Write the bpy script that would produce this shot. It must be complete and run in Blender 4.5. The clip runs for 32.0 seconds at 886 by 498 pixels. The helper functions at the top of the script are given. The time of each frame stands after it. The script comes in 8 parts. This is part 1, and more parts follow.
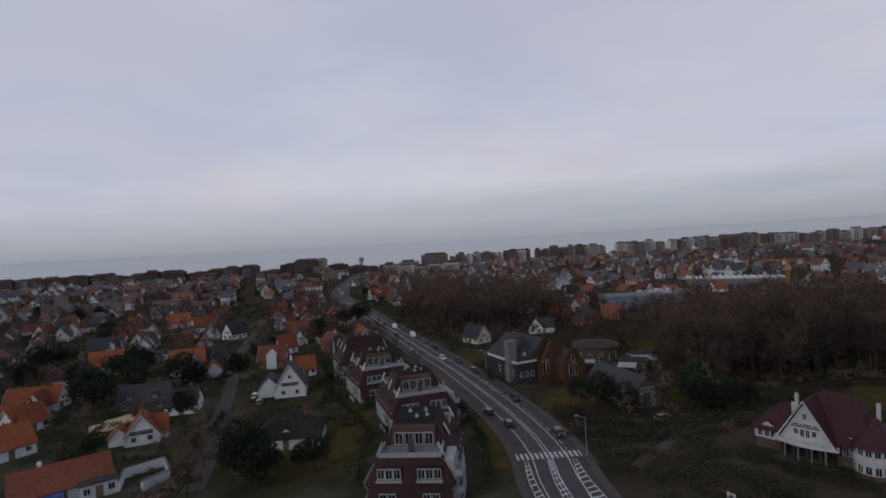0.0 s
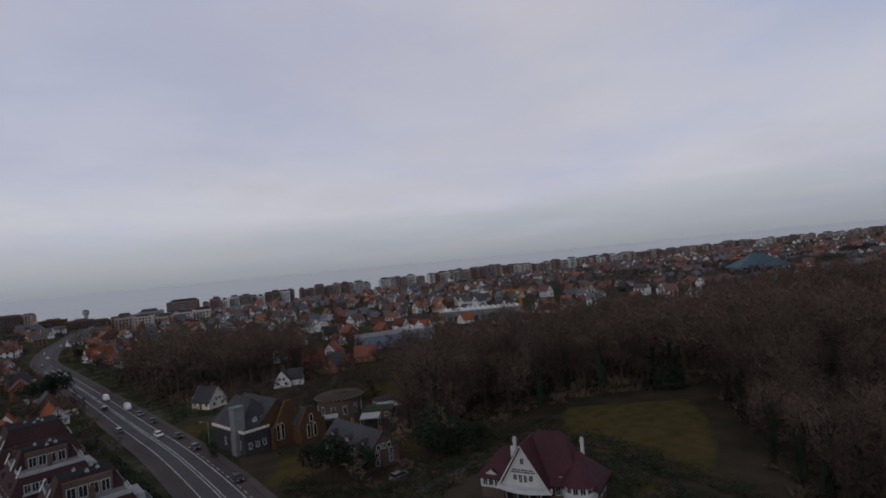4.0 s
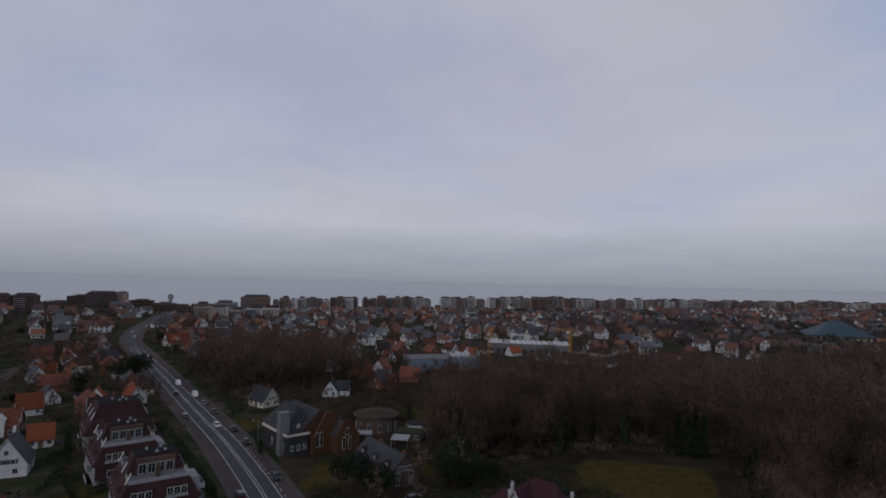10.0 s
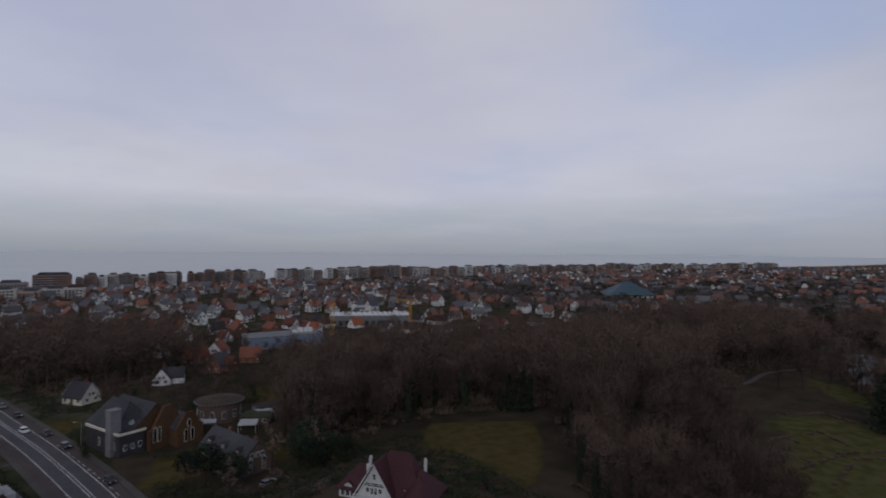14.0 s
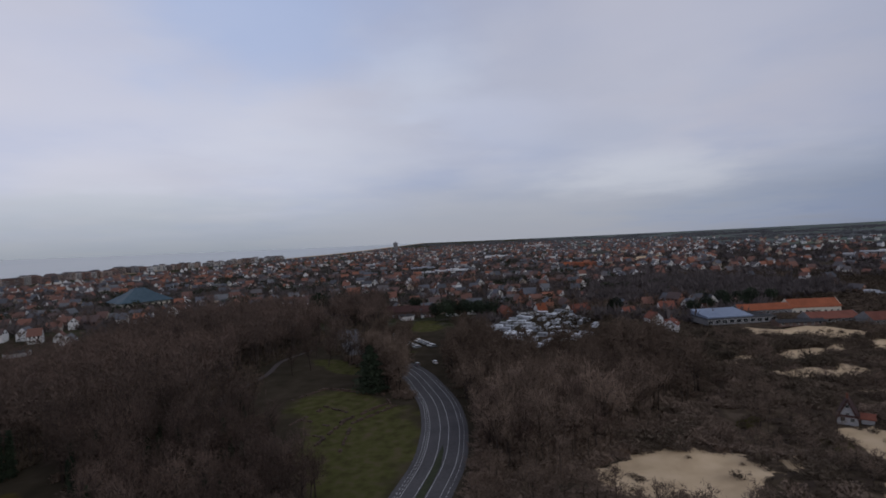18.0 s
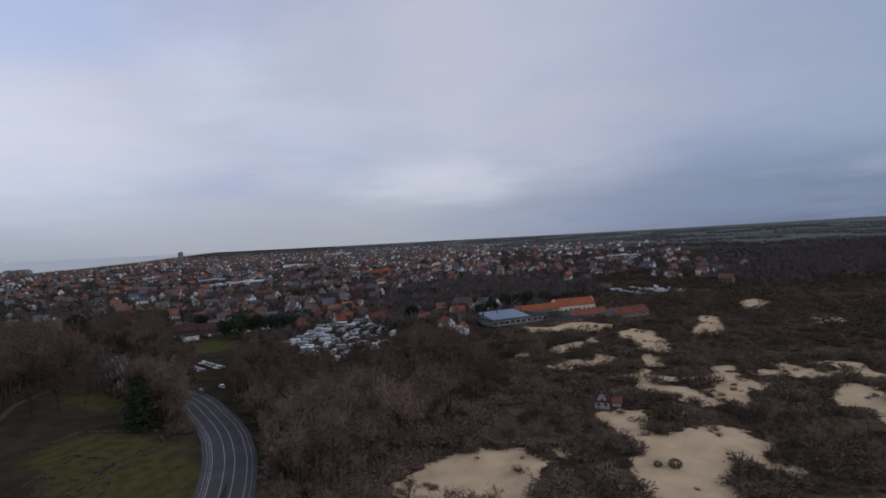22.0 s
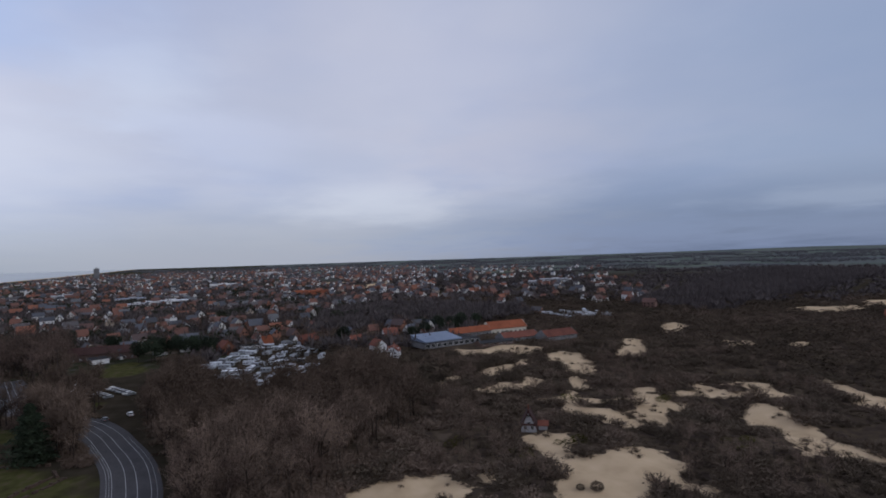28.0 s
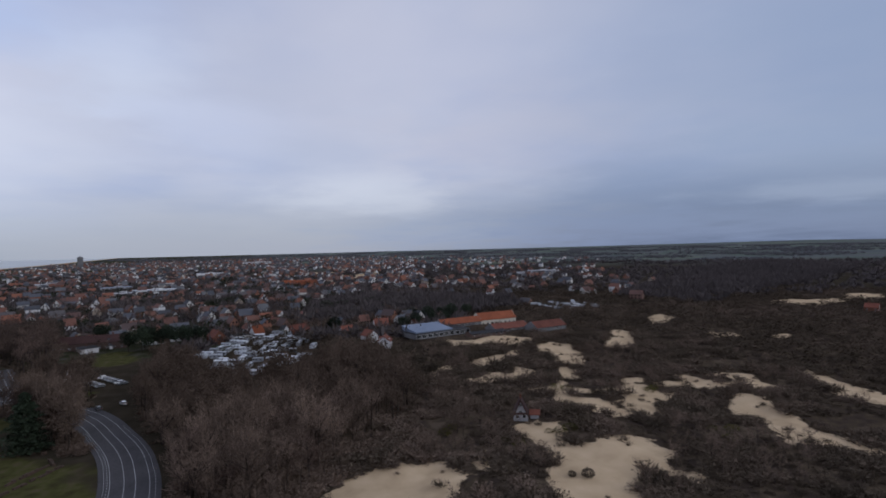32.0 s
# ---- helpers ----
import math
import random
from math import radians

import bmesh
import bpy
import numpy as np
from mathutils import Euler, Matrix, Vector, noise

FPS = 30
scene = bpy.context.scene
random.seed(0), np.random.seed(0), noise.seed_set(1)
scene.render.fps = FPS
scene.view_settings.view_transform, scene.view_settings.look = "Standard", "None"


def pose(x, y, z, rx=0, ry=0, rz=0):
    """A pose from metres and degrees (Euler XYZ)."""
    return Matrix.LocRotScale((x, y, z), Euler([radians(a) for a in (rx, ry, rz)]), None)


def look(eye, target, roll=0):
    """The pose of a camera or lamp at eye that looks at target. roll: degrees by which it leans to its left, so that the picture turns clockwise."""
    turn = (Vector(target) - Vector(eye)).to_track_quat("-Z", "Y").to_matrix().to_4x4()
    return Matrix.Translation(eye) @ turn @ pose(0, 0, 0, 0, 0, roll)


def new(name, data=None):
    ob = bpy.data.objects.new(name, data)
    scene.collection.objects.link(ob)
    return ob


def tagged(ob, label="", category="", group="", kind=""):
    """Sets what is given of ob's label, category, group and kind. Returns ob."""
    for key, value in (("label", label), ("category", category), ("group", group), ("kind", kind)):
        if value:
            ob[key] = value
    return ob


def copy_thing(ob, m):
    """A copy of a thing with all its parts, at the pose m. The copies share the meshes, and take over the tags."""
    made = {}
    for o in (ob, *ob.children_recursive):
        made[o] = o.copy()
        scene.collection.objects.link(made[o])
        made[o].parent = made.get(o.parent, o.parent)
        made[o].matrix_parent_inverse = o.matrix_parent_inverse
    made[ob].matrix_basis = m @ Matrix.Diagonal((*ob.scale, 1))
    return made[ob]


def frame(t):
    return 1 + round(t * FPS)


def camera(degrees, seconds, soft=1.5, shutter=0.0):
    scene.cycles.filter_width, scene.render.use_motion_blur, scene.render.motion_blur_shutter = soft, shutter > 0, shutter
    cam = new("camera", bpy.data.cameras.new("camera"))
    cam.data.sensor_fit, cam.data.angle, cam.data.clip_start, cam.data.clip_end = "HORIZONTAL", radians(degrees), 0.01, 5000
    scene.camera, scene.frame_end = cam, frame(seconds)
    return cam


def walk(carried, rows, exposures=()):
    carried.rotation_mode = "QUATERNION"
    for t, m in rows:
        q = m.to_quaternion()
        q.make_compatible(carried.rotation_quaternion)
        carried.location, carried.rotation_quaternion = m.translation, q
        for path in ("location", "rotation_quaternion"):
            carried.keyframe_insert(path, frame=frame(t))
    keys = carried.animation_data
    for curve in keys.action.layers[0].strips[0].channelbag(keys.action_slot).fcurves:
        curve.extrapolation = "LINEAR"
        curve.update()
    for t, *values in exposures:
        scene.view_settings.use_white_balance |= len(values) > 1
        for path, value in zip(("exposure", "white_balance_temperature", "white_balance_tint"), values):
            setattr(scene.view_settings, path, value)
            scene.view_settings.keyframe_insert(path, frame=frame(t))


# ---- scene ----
# ---------- the camera and its flight ----------
cam = camera(78.4, 32.0, soft=1.75, shutter=0.3)


def heading(x, y, z, yaw, pitch, roll):
    """A pose from a place, a compass-like heading (0 is towards the sea, clockwise), a pitch and a roll."""
    a, p = radians(yaw), radians(pitch)
    ahead = Vector((math.sin(a) * math.cos(p), math.cos(a) * math.cos(p), math.sin(p)))
    return look((x, y, z), Vector((x, y, z)) + ahead, roll)


# seconds, x, y, z, heading, pitch, roll
PATH = [
    (0, 0.00, -0.00, 44.99, 0.00, -1.00, -3.24), (0.5, 0.88, 2.90, 45.30, 1.51, -1.22, -4.75), (1, 1.99, 5.65, 45.55, 4.74, -1.04, -5.05),
    (1.5, 3.51, 8.11, 45.70, 9.60, -1.27, -4.94), (2, 5.40, 10.16, 45.77, 13.91, -1.48, -4.94), (2.5, 7.55, 11.67, 45.82, 17.85, -0.78, -5.15),
    (3, 9.72, 12.50, 45.86, 20.65, -0.29, -5.20), (3.5, 11.81, 12.74, 45.95, 22.56, 0.14, -5.31), (4, 13.78, 12.43, 46.13, 23.98, 1.11, -5.31),
    (4.5, 15.58, 11.70, 46.52, 24.95, 2.43, -5.01), (6.5, 19.94, 5.76, 49.53, 22.95, 5.90, -2.21), (7, 20.02, 4.13, 50.09, 21.51, 6.19, -1.68),
    (7.5, 19.75, 2.52, 50.59, 20.97, 5.49, -1.19), (8, 19.21, 1.02, 51.10, 20.69, 4.89, -0.63), (8.5, 18.50, -0.33, 51.62, 20.58, 4.34, -0.09),
    (9, 17.71, -1.51, 52.10, 19.33, 3.90, 0.53), (9.5, 16.76, -2.50, 52.53, 17.89, 3.67, 1.04), (10, 15.68, -3.37, 52.79, 16.83, 3.34, 1.42),
    (10.5, 14.51, -4.17, 52.83, 16.37, 3.09, 1.03), (11, 13.34, -4.85, 52.88, 15.95, 2.43, 0.77), (11.5, 12.24, -5.31, 53.18, 15.62, 2.04, 0.62),
    (12, 11.32, -5.56, 53.75, 15.60, 1.50, 0.91), (12.5, 10.61, -5.66, 54.45, 16.58, 0.88, 1.01), (13, 10.20, -5.68, 55.15, 21.30, 0.38, 1.10),
    (13.5, 10.05, -5.62, 55.80, 27.43, 0.17, 0.90), (14, 10.08, -5.47, 56.46, 34.07, 0.26, 0.51), (14.5, 10.31, -5.20, 57.08, 40.80, 0.15, -0.17),
    (15, 10.75, -4.80, 57.64, 47.90, -0.18, -0.80), (15.5, 11.35, -4.34, 58.11, 55.49, -0.41, -1.15), (17.5, 14.72, -2.29, 59.28, 79.67, -1.05, -2.56),
    (18, 15.57, -2.35, 59.56, 82.08, -0.97, -2.60), (18.5, 16.40, -2.59, 59.84, 84.25, -0.63, -2.75), (19, 17.19, -2.93, 60.14, 86.95, -0.54, -2.92),
    (19.5, 17.90, -3.30, 60.48, 89.97, -0.35, -2.92), (20, 18.54, -3.66, 60.82, 93.33, -0.20, -2.76), (20.5, 19.09, -3.98, 61.06, 96.58, -0.13, -2.76),
    (21, 19.62, -4.27, 61.11, 99.66, -0.32, -2.71), (21.5, 20.18, -4.56, 60.95, 101.25, -0.72, -2.84), (22, 20.68, -4.83, 60.69, 102.82, -1.15, -2.89),
    (22.5, 21.10, -5.13, 60.51, 104.09, -0.92, -2.93), (23, 21.51, -5.45, 60.48, 105.22, -0.73, -2.74), (23.5, 21.98, -5.80, 60.58, 106.16, -0.36, -2.65),
    (24, 22.46, -6.19, 60.75, 106.92, -0.06, -2.69), (24.5, 22.87, -6.58, 60.92, 107.59, 0.15, -2.59), (25, 23.16, -6.94, 61.02, 108.09, 0.48, -2.50),
    (25.5, 23.36, -7.27, 61.02, 108.35, 0.73, -2.52), (26, 23.42, -7.55, 60.93, 108.79, 0.87, -2.48), (26.5, 23.32, -7.74, 60.80, 109.09, 1.06, -2.36),
    (28.5, 21.60, -7.36, 60.47, 109.89, 0.60, -1.48), (29, 21.19, -7.01, 60.65, 110.38, 0.40, -1.30), (29.5, 20.82, -6.55, 60.93, 110.54, 0.60, -1.26),
    (30, 20.55, -6.06, 61.24, 110.50, 0.82, -1.26), (30.5, 20.46, -5.60, 61.45, 110.51, 0.43, -1.31), (31, 20.50, -5.22, 61.46, 110.54, 0.23, -1.34),
    (31.5, 20.62, -4.89, 61.28, 110.67, 0.07, -1.40), (32, 20.75, -4.55, 60.96, 110.79, -0.16, -1.34),
]
walk(cam, [(r[0], heading(*r[1:])) for r in PATH],
     exposures=[(0, 0.12, 6450, 10), (2, 0.08, 6500, 10), (4, 0.0, 6500, 10), (7, -0.12, 6400, 10), (9, -0.15, 6350, 10), (11, -0.1, 6350, 10), (13, -0.04, 6350, 10), (15, 0.08, 6350, 10), (18, 0.18, 6300, 10), (20, 0.22, 6250, 10), (22, 0.30, 6200, 10), (26, 0.34, 6100, 10), (32, 0.36, 6050, 10)])

# ---------- overcast sky and a weak, wide sun ----------
SUN_AZ, SUN_EL = 215, 32
world = bpy.data.worlds.new("sky")
scene.world = world
world.use_nodes = True
wn, wl = world.node_tree.nodes, world.node_tree.links
wn.clear()


def wnode(kind, **values):
    n = wn.new(kind)
    for k, v in values.items():
        n.inputs[k].default_value = v
    return n


def wmath(op, a, b=0.0, clamp=False):
    n = wn.new("ShaderNodeMath")
    n.operation, n.use_clamp = op, clamp
    for i, v in enumerate((a, b)):
        if isinstance(v, (int, float)):
            n.inputs[i].default_value = v
        else:
            wl.new(v, n.inputs[i])
    return n.outputs[0]


def wmix(fac, a, b):
    n = wn.new("ShaderNodeMix")
    n.data_type = "RGBA"
    for sock, v in ((n.inputs[0], fac), (n.inputs[6], a), (n.inputs[7], b)):
        if isinstance(v, (int, float)):
            sock.default_value = v
        elif isinstance(v, tuple):
            sock.default_value = (*v, 1)
        else:
            wl.new(v, sock)
    return n.outputs[2]


def wsmooth(v, lo, hi):
    n = wn.new("ShaderNodeMapRange")
    n.interpolation_type = "SMOOTHSTEP"
    wl.new(v, n.inputs[0])
    n.inputs[1].default_value, n.inputs[2].default_value = lo, hi
    return n.outputs[0]


coord = wn.new("ShaderNodeTexCoord")
sep = wn.new("ShaderNodeSeparateXYZ")
wl.new(coord.outputs["Generated"], sep.inputs[0])
dx, dy, dz = sep.outputs
up = wmath("ADD", wmath("MAXIMUM", dz, 0.0), 0.12)
flat = wn.new("ShaderNodeCombineXYZ")
wl.new(wmath("DIVIDE", dx, up), flat.inputs[0])
wl.new(wmath("DIVIDE", dy, up), flat.inputs[1])


def wnoise(scale, detail, rough, seed):
    n = wn.new("ShaderNodeTexNoise")
    n.noise_dimensions = "4D"
    wl.new(flat.outputs[0], n.inputs["Vector"])
    n.inputs["Scale"].default_value, n.inputs["Detail"].default_value = scale, detail
    n.inputs["Roughness"].default_value, n.inputs["W"].default_value = rough, seed
    return n.outputs["Fac"]


broad = wsmooth(wnoise(0.55, 3.0, 0.5, 3.1), 0.34, 0.66)
banks = wsmooth(wnoise(0.95, 3.0, 0.5, 7.7), 0.36, 0.68)
wisps = wsmooth(wnoise(2.6, 5.0, 0.55, 2.2), 0.45, 0.75)
inland = wsmooth(wmath("ADD", wmath("MULTIPLY", dx, 0.55), wmath("MULTIPLY", dy, -0.83)), -0.35, 0.85)
sea_cloud = wmix(broad, (0.44, 0.465, 0.60), (0.52, 0.505, 0.565))
land_cloud = wmix(broad, (0.31, 0.365, 0.54), (0.445, 0.46, 0.555))
cloud = wmix(inland, sea_cloud, land_cloud)
cloud = wmix(wmath("MULTIPLY", banks, 0.42), cloud, (0.57, 0.57, 0.645))
cloud = wmix(wmath("MULTIPLY", wisps, 0.17), cloud, (0.60, 0.61, 0.68))


def mass(colour_in, az, el, wide, high, colour, share):
    """A soft bank of cloud about a compass heading and a height above the horizon, in degrees, with a frayed rim."""
    a, e = radians(az), radians(el)
    mid = Vector((math.sin(a) * math.cos(e), math.cos(a) * math.cos(e), math.sin(e)))
    right = Vector((math.cos(a), -math.sin(a), 0))
    off = wn.new("ShaderNodeVectorMath")
    off.operation = "SUBTRACT"
    wl.new(coord.outputs["Generated"], off.inputs[0])
    off.inputs[1].default_value = mid
    parts = []
    for axis, span in ((right, wide), (right.cross(mid), high), (mid, 40)):
        dot = wn.new("ShaderNodeVectorMath")
        dot.operation = "DOT_PRODUCT"
        wl.new(off.outputs[0], dot.inputs[0])
        dot.inputs[1].default_value = axis / math.sin(radians(span))
        parts.append(wmath("POWER", wmath("ABSOLUTE", dot.outputs["Value"]), 2.0))
    reach = wmath("SQRT", wmath("ADD", wmath("ADD", parts[0], parts[1]), parts[2]))
    reach = wmath("ADD", reach, wmath("MULTIPLY", wmath("SUBTRACT", fray, 0.5), 2.6))
    return wmix(wmath("MULTIPLY", wmath("SUBTRACT", 1.0, wsmooth(reach, 0.15, 1.6)), share), colour_in, colour)


fray = wnoise(1.5, 5.0, 0.55, 5.4)
# heading, height, half-width, half-height, colour, share
for lump in ((6, 21, 17, 8, (0.40, 0.42, 0.56), 0.6), (-30, 16, 14, 8, (0.47, 0.48, 0.56), 0.5), (-6, 7, 13, 2.6, (0.59, 0.595, 0.63), 0.55), (32, 11, 14, 6, (0.54, 0.515, 0.57), 0.55),
             (14, 3.5, 22, 1.6, (0.38, 0.42, 0.46), 0.45), (48, 13, 9, 6, (0.57, 0.56, 0.63), 0.5), (50, 4, 18, 2, (0.40, 0.43, 0.47), 0.45), (64, 12, 8, 4.5, (0.57, 0.57, 0.64), 0.45),
             (66, 22, 12, 7, (0.35, 0.43, 0.63), 0.65), (72, 9, 9, 4, (0.55, 0.56, 0.63), 0.4), (81, 17, 6, 4, (0.60, 0.63, 0.72), 0.5), (88, 12, 7, 3.2, (0.52, 0.55, 0.68), 0.5),
             (102.5, 5.6, 8, 2.2, (0.64, 0.645, 0.70), 0.6), (98, 9.5, 9, 2.0, (0.42, 0.45, 0.56), 0.4), (110, 19, 17, 8, (0.52, 0.51, 0.58), 0.5), (119, 11, 12, 5, (0.52, 0.495, 0.55), 0.5), (134, 4.6, 13, 3.6, (0.23, 0.28, 0.41), 0.6), (147, 8.6, 10, 3.2, (0.44, 0.48, 0.57), 0.55),
             (152, 20, 18, 8, (0.33, 0.39, 0.53), 0.5)):
    cloud = mass(cloud, *lump)
south = wsmooth(wmath("ADD", wmath("MULTIPLY", dx, 0.09), wmath("MULTIPLY", dy, -0.99)), 0.35, 1.0)
cloud = wmix(wmath("MULTIPLY", south, 0.75), cloud, (0.22, 0.27, 0.385))
low_sea = wmix(wsmooth(dz, -0.03, 0.11), (0.265, 0.290, 0.325), cloud)
low_land = wmix(wsmooth(dz, 0.0, 0.16), (0.125, 0.16, 0.25), cloud)
low_east = wmix(wsmooth(dz, 0.0, 0.16), (0.36, 0.375, 0.43), cloud)
cloud = wmix(wsmooth(inland, 0.25, 0.75), low_sea, low_east)
band = wsmooth(wmath("ADD", wmath("MULTIPLY", dx, 0.09), wmath("MULTIPLY", dy, -0.99)), 0.2, 0.85)
cloud = wmix(band, cloud, low_land)
# the dark edge of the cloud deck along the inland horizon, and thin brighter rifts above it
for lump in ((112, 1.4, 12, 1.5, (0.30, 0.345, 0.46), 0.6), (128, 1.8, 14, 2.0, (0.20, 0.245, 0.37), 0.65), (146, 1.6, 16, 1.6, (0.19, 0.235, 0.35), 0.6), (150, 4.2, 12, 0.9, (0.36, 0.40, 0.50), 0.4), (103, 5.4, 7, 1.8, (0.60, 0.61, 0.67), 0.4)):
    cloud = mass(cloud, *lump)
cloud = wmix(wmath("MULTIPLY", wsmooth(inland, 0.3, 0.8), 0.11), cloud, (0.0, 0.0, 0.0))
# dark overhead cloud added, mostly out of view, to dim the ground
cloud = wmix(wsmooth(dz, 0.42, 1.0), cloud, (0.20, 0.215, 0.27))
nishita = wn.new("ShaderNodeTexSky")
nishita.sky_type, nishita.sun_disc = "NISHITA", False
nishita.sun_elevation, nishita.sun_rotation = radians(SUN_EL), radians(SUN_AZ)
clear = wn.new("ShaderNodeBackground")
wl.new(nishita.outputs[0], clear.inputs[0])
clear.inputs[1].default_value = 0.08
grey = wn.new("ShaderNodeBackground")
wl.new(cloud, grey.inputs[0])
grey.inputs[1].default_value = 1.0
both = wn.new("ShaderNodeMixShader")
both.inputs[0].default_value = 0.92
wl.new(clear.outputs[0], both.inputs[1])
wl.new(grey.outputs[0], both.inputs[2])
wout = wn.new("ShaderNodeOutputWorld")
wl.new(both.outputs[0], wout.inputs[0])

sun = new("sun", bpy.data.lights.new("sun", "SUN"))
sun.data.energy, sun.data.angle, sun.data.color = 0.5, radians(25), (1.0, 0.96, 0.9)
_a, _e = radians(SUN_AZ), radians(SUN_EL)
sun.matrix_world = look((0, 0, 200), Vector((0, 0, 200)) - Vector((math.sin(_a) * math.cos(_e), math.cos(_a) * math.cos(_e), math.sin(_e))))

# ---------- materials ----------
def material(name, colours, scale=0.8, rough=0.8, metal=0.0, bump=0.0, vary=0.0, island=False, spec=0.15, coat=0.0):
    """A surface with two scales of variation between its colours; vary shifts its brightness from object to object (or island)."""
    m = bpy.data.materials.new(name)
    m.use_nodes = True
    n, l = m.node_tree.nodes, m.node_tree.links
    b = n["Principled BSDF"]
    b.inputs["Roughness"].default_value, b.inputs["Metallic"].default_value = rough, metal
    b.inputs["Specular IOR Level"].default_value, b.inputs["Coat Weight"].default_value = spec, coat
    geo = n.new("ShaderNodeNewGeometry")
    facs = []
    for s, d in ((scale, 5.0), (scale / 11, 3.0)):
        t = n.new("ShaderNodeTexNoise")
        t.inputs["Scale"].default_value, t.inputs["Detail"].default_value = s, d
        l.new(geo.outputs["Position"], t.inputs["Vector"])
        facs.append(t.outputs["Fac"])
    mean = n.new("ShaderNodeMath")
    mean.operation = "ADD"
    l.new(facs[0], mean.inputs[0])
    l.new(facs[1], mean.inputs[1])
    ramp = n.new("ShaderNodeValToRGB")
    span = n.new("ShaderNodeMapRange")
    span.inputs[1].default_value, span.inputs[2].default_value = 0.7, 1.3
    l.new(mean.outputs[0], span.inputs[0])
    l.new(span.outputs[0], ramp.inputs[0])
    el = ramp.color_ramp.elements
    while len(el) < len(colours):
        el.new(0.5)
    for i, c in enumerate(colours):
        el[i].position = i / max(1, len(colours) - 1)
        el[i].color = (*c, 1)
    out = ramp.outputs[0]
    if vary:
        info = n.new("ShaderNodeObjectInfo")
        src = geo.outputs["Random Per Island"] if island else info.outputs["Random"]
        hsv = n.new("ShaderNodeHueSaturation")
        r = n.new("ShaderNodeMapRange")
        r.inputs[3].default_value, r.inputs[4].default_value = 1 - vary, 1 + vary
        l.new(src, r.inputs[0])
        l.new(r.outputs[0], hsv.inputs["Value"])
        l.new(out, hsv.inputs["Color"])
        out = hsv.outputs[0]
    l.new(out, b.inputs["Base Color"])
    if bump:
        bp = n.new("ShaderNodeBump")
        bp.inputs["Strength"].default_value, bp.inputs["Distance"].default_value = bump, 0.05
        l.new(facs[0], bp.inputs["Height"])
        l.new(bp.outputs[0], b.inputs["Normal"])
    return m


def palette(name, colours, rough=0.8, island=True):
    """One of several colours for each island or object, with grain on top."""
    m = material(name, [(0.75,) * 3, (1.0,) * 3], 1.3, rough)
    n, l = m.node_tree.nodes, m.node_tree.links
    b = n["Principled BSDF"]
    grain = b.inputs["Base Color"].links[0].from_socket
    geo = n.new("ShaderNodeNewGeometry")
    info = n.new("ShaderNodeObjectInfo")
    ramp = n.new("ShaderNodeValToRGB")
    ramp.color_ramp.interpolation = "CONSTANT"
    el = ramp.color_ramp.elements
    while len(el) < len(colours):
        el.new(0.5)
    for i, c in enumerate(colours):
        el[i].position = i / len(colours)
        el[i].color = (*c, 1)
    l.new(geo.outputs["Random Per Island"] if island else info.outputs["Random"], ramp.inputs[0])
    mul = n.new("ShaderNodeMix")
    mul.data_type, mul.blend_type = "RGBA", "MULTIPLY"
    mul.inputs[0].default_value = 1
    l.new(ramp.outputs[0], mul.inputs[6])
    l.new(grain, mul.inputs[7])
    l.new(mul.outputs[2], b.inputs["Base Color"])
    return m


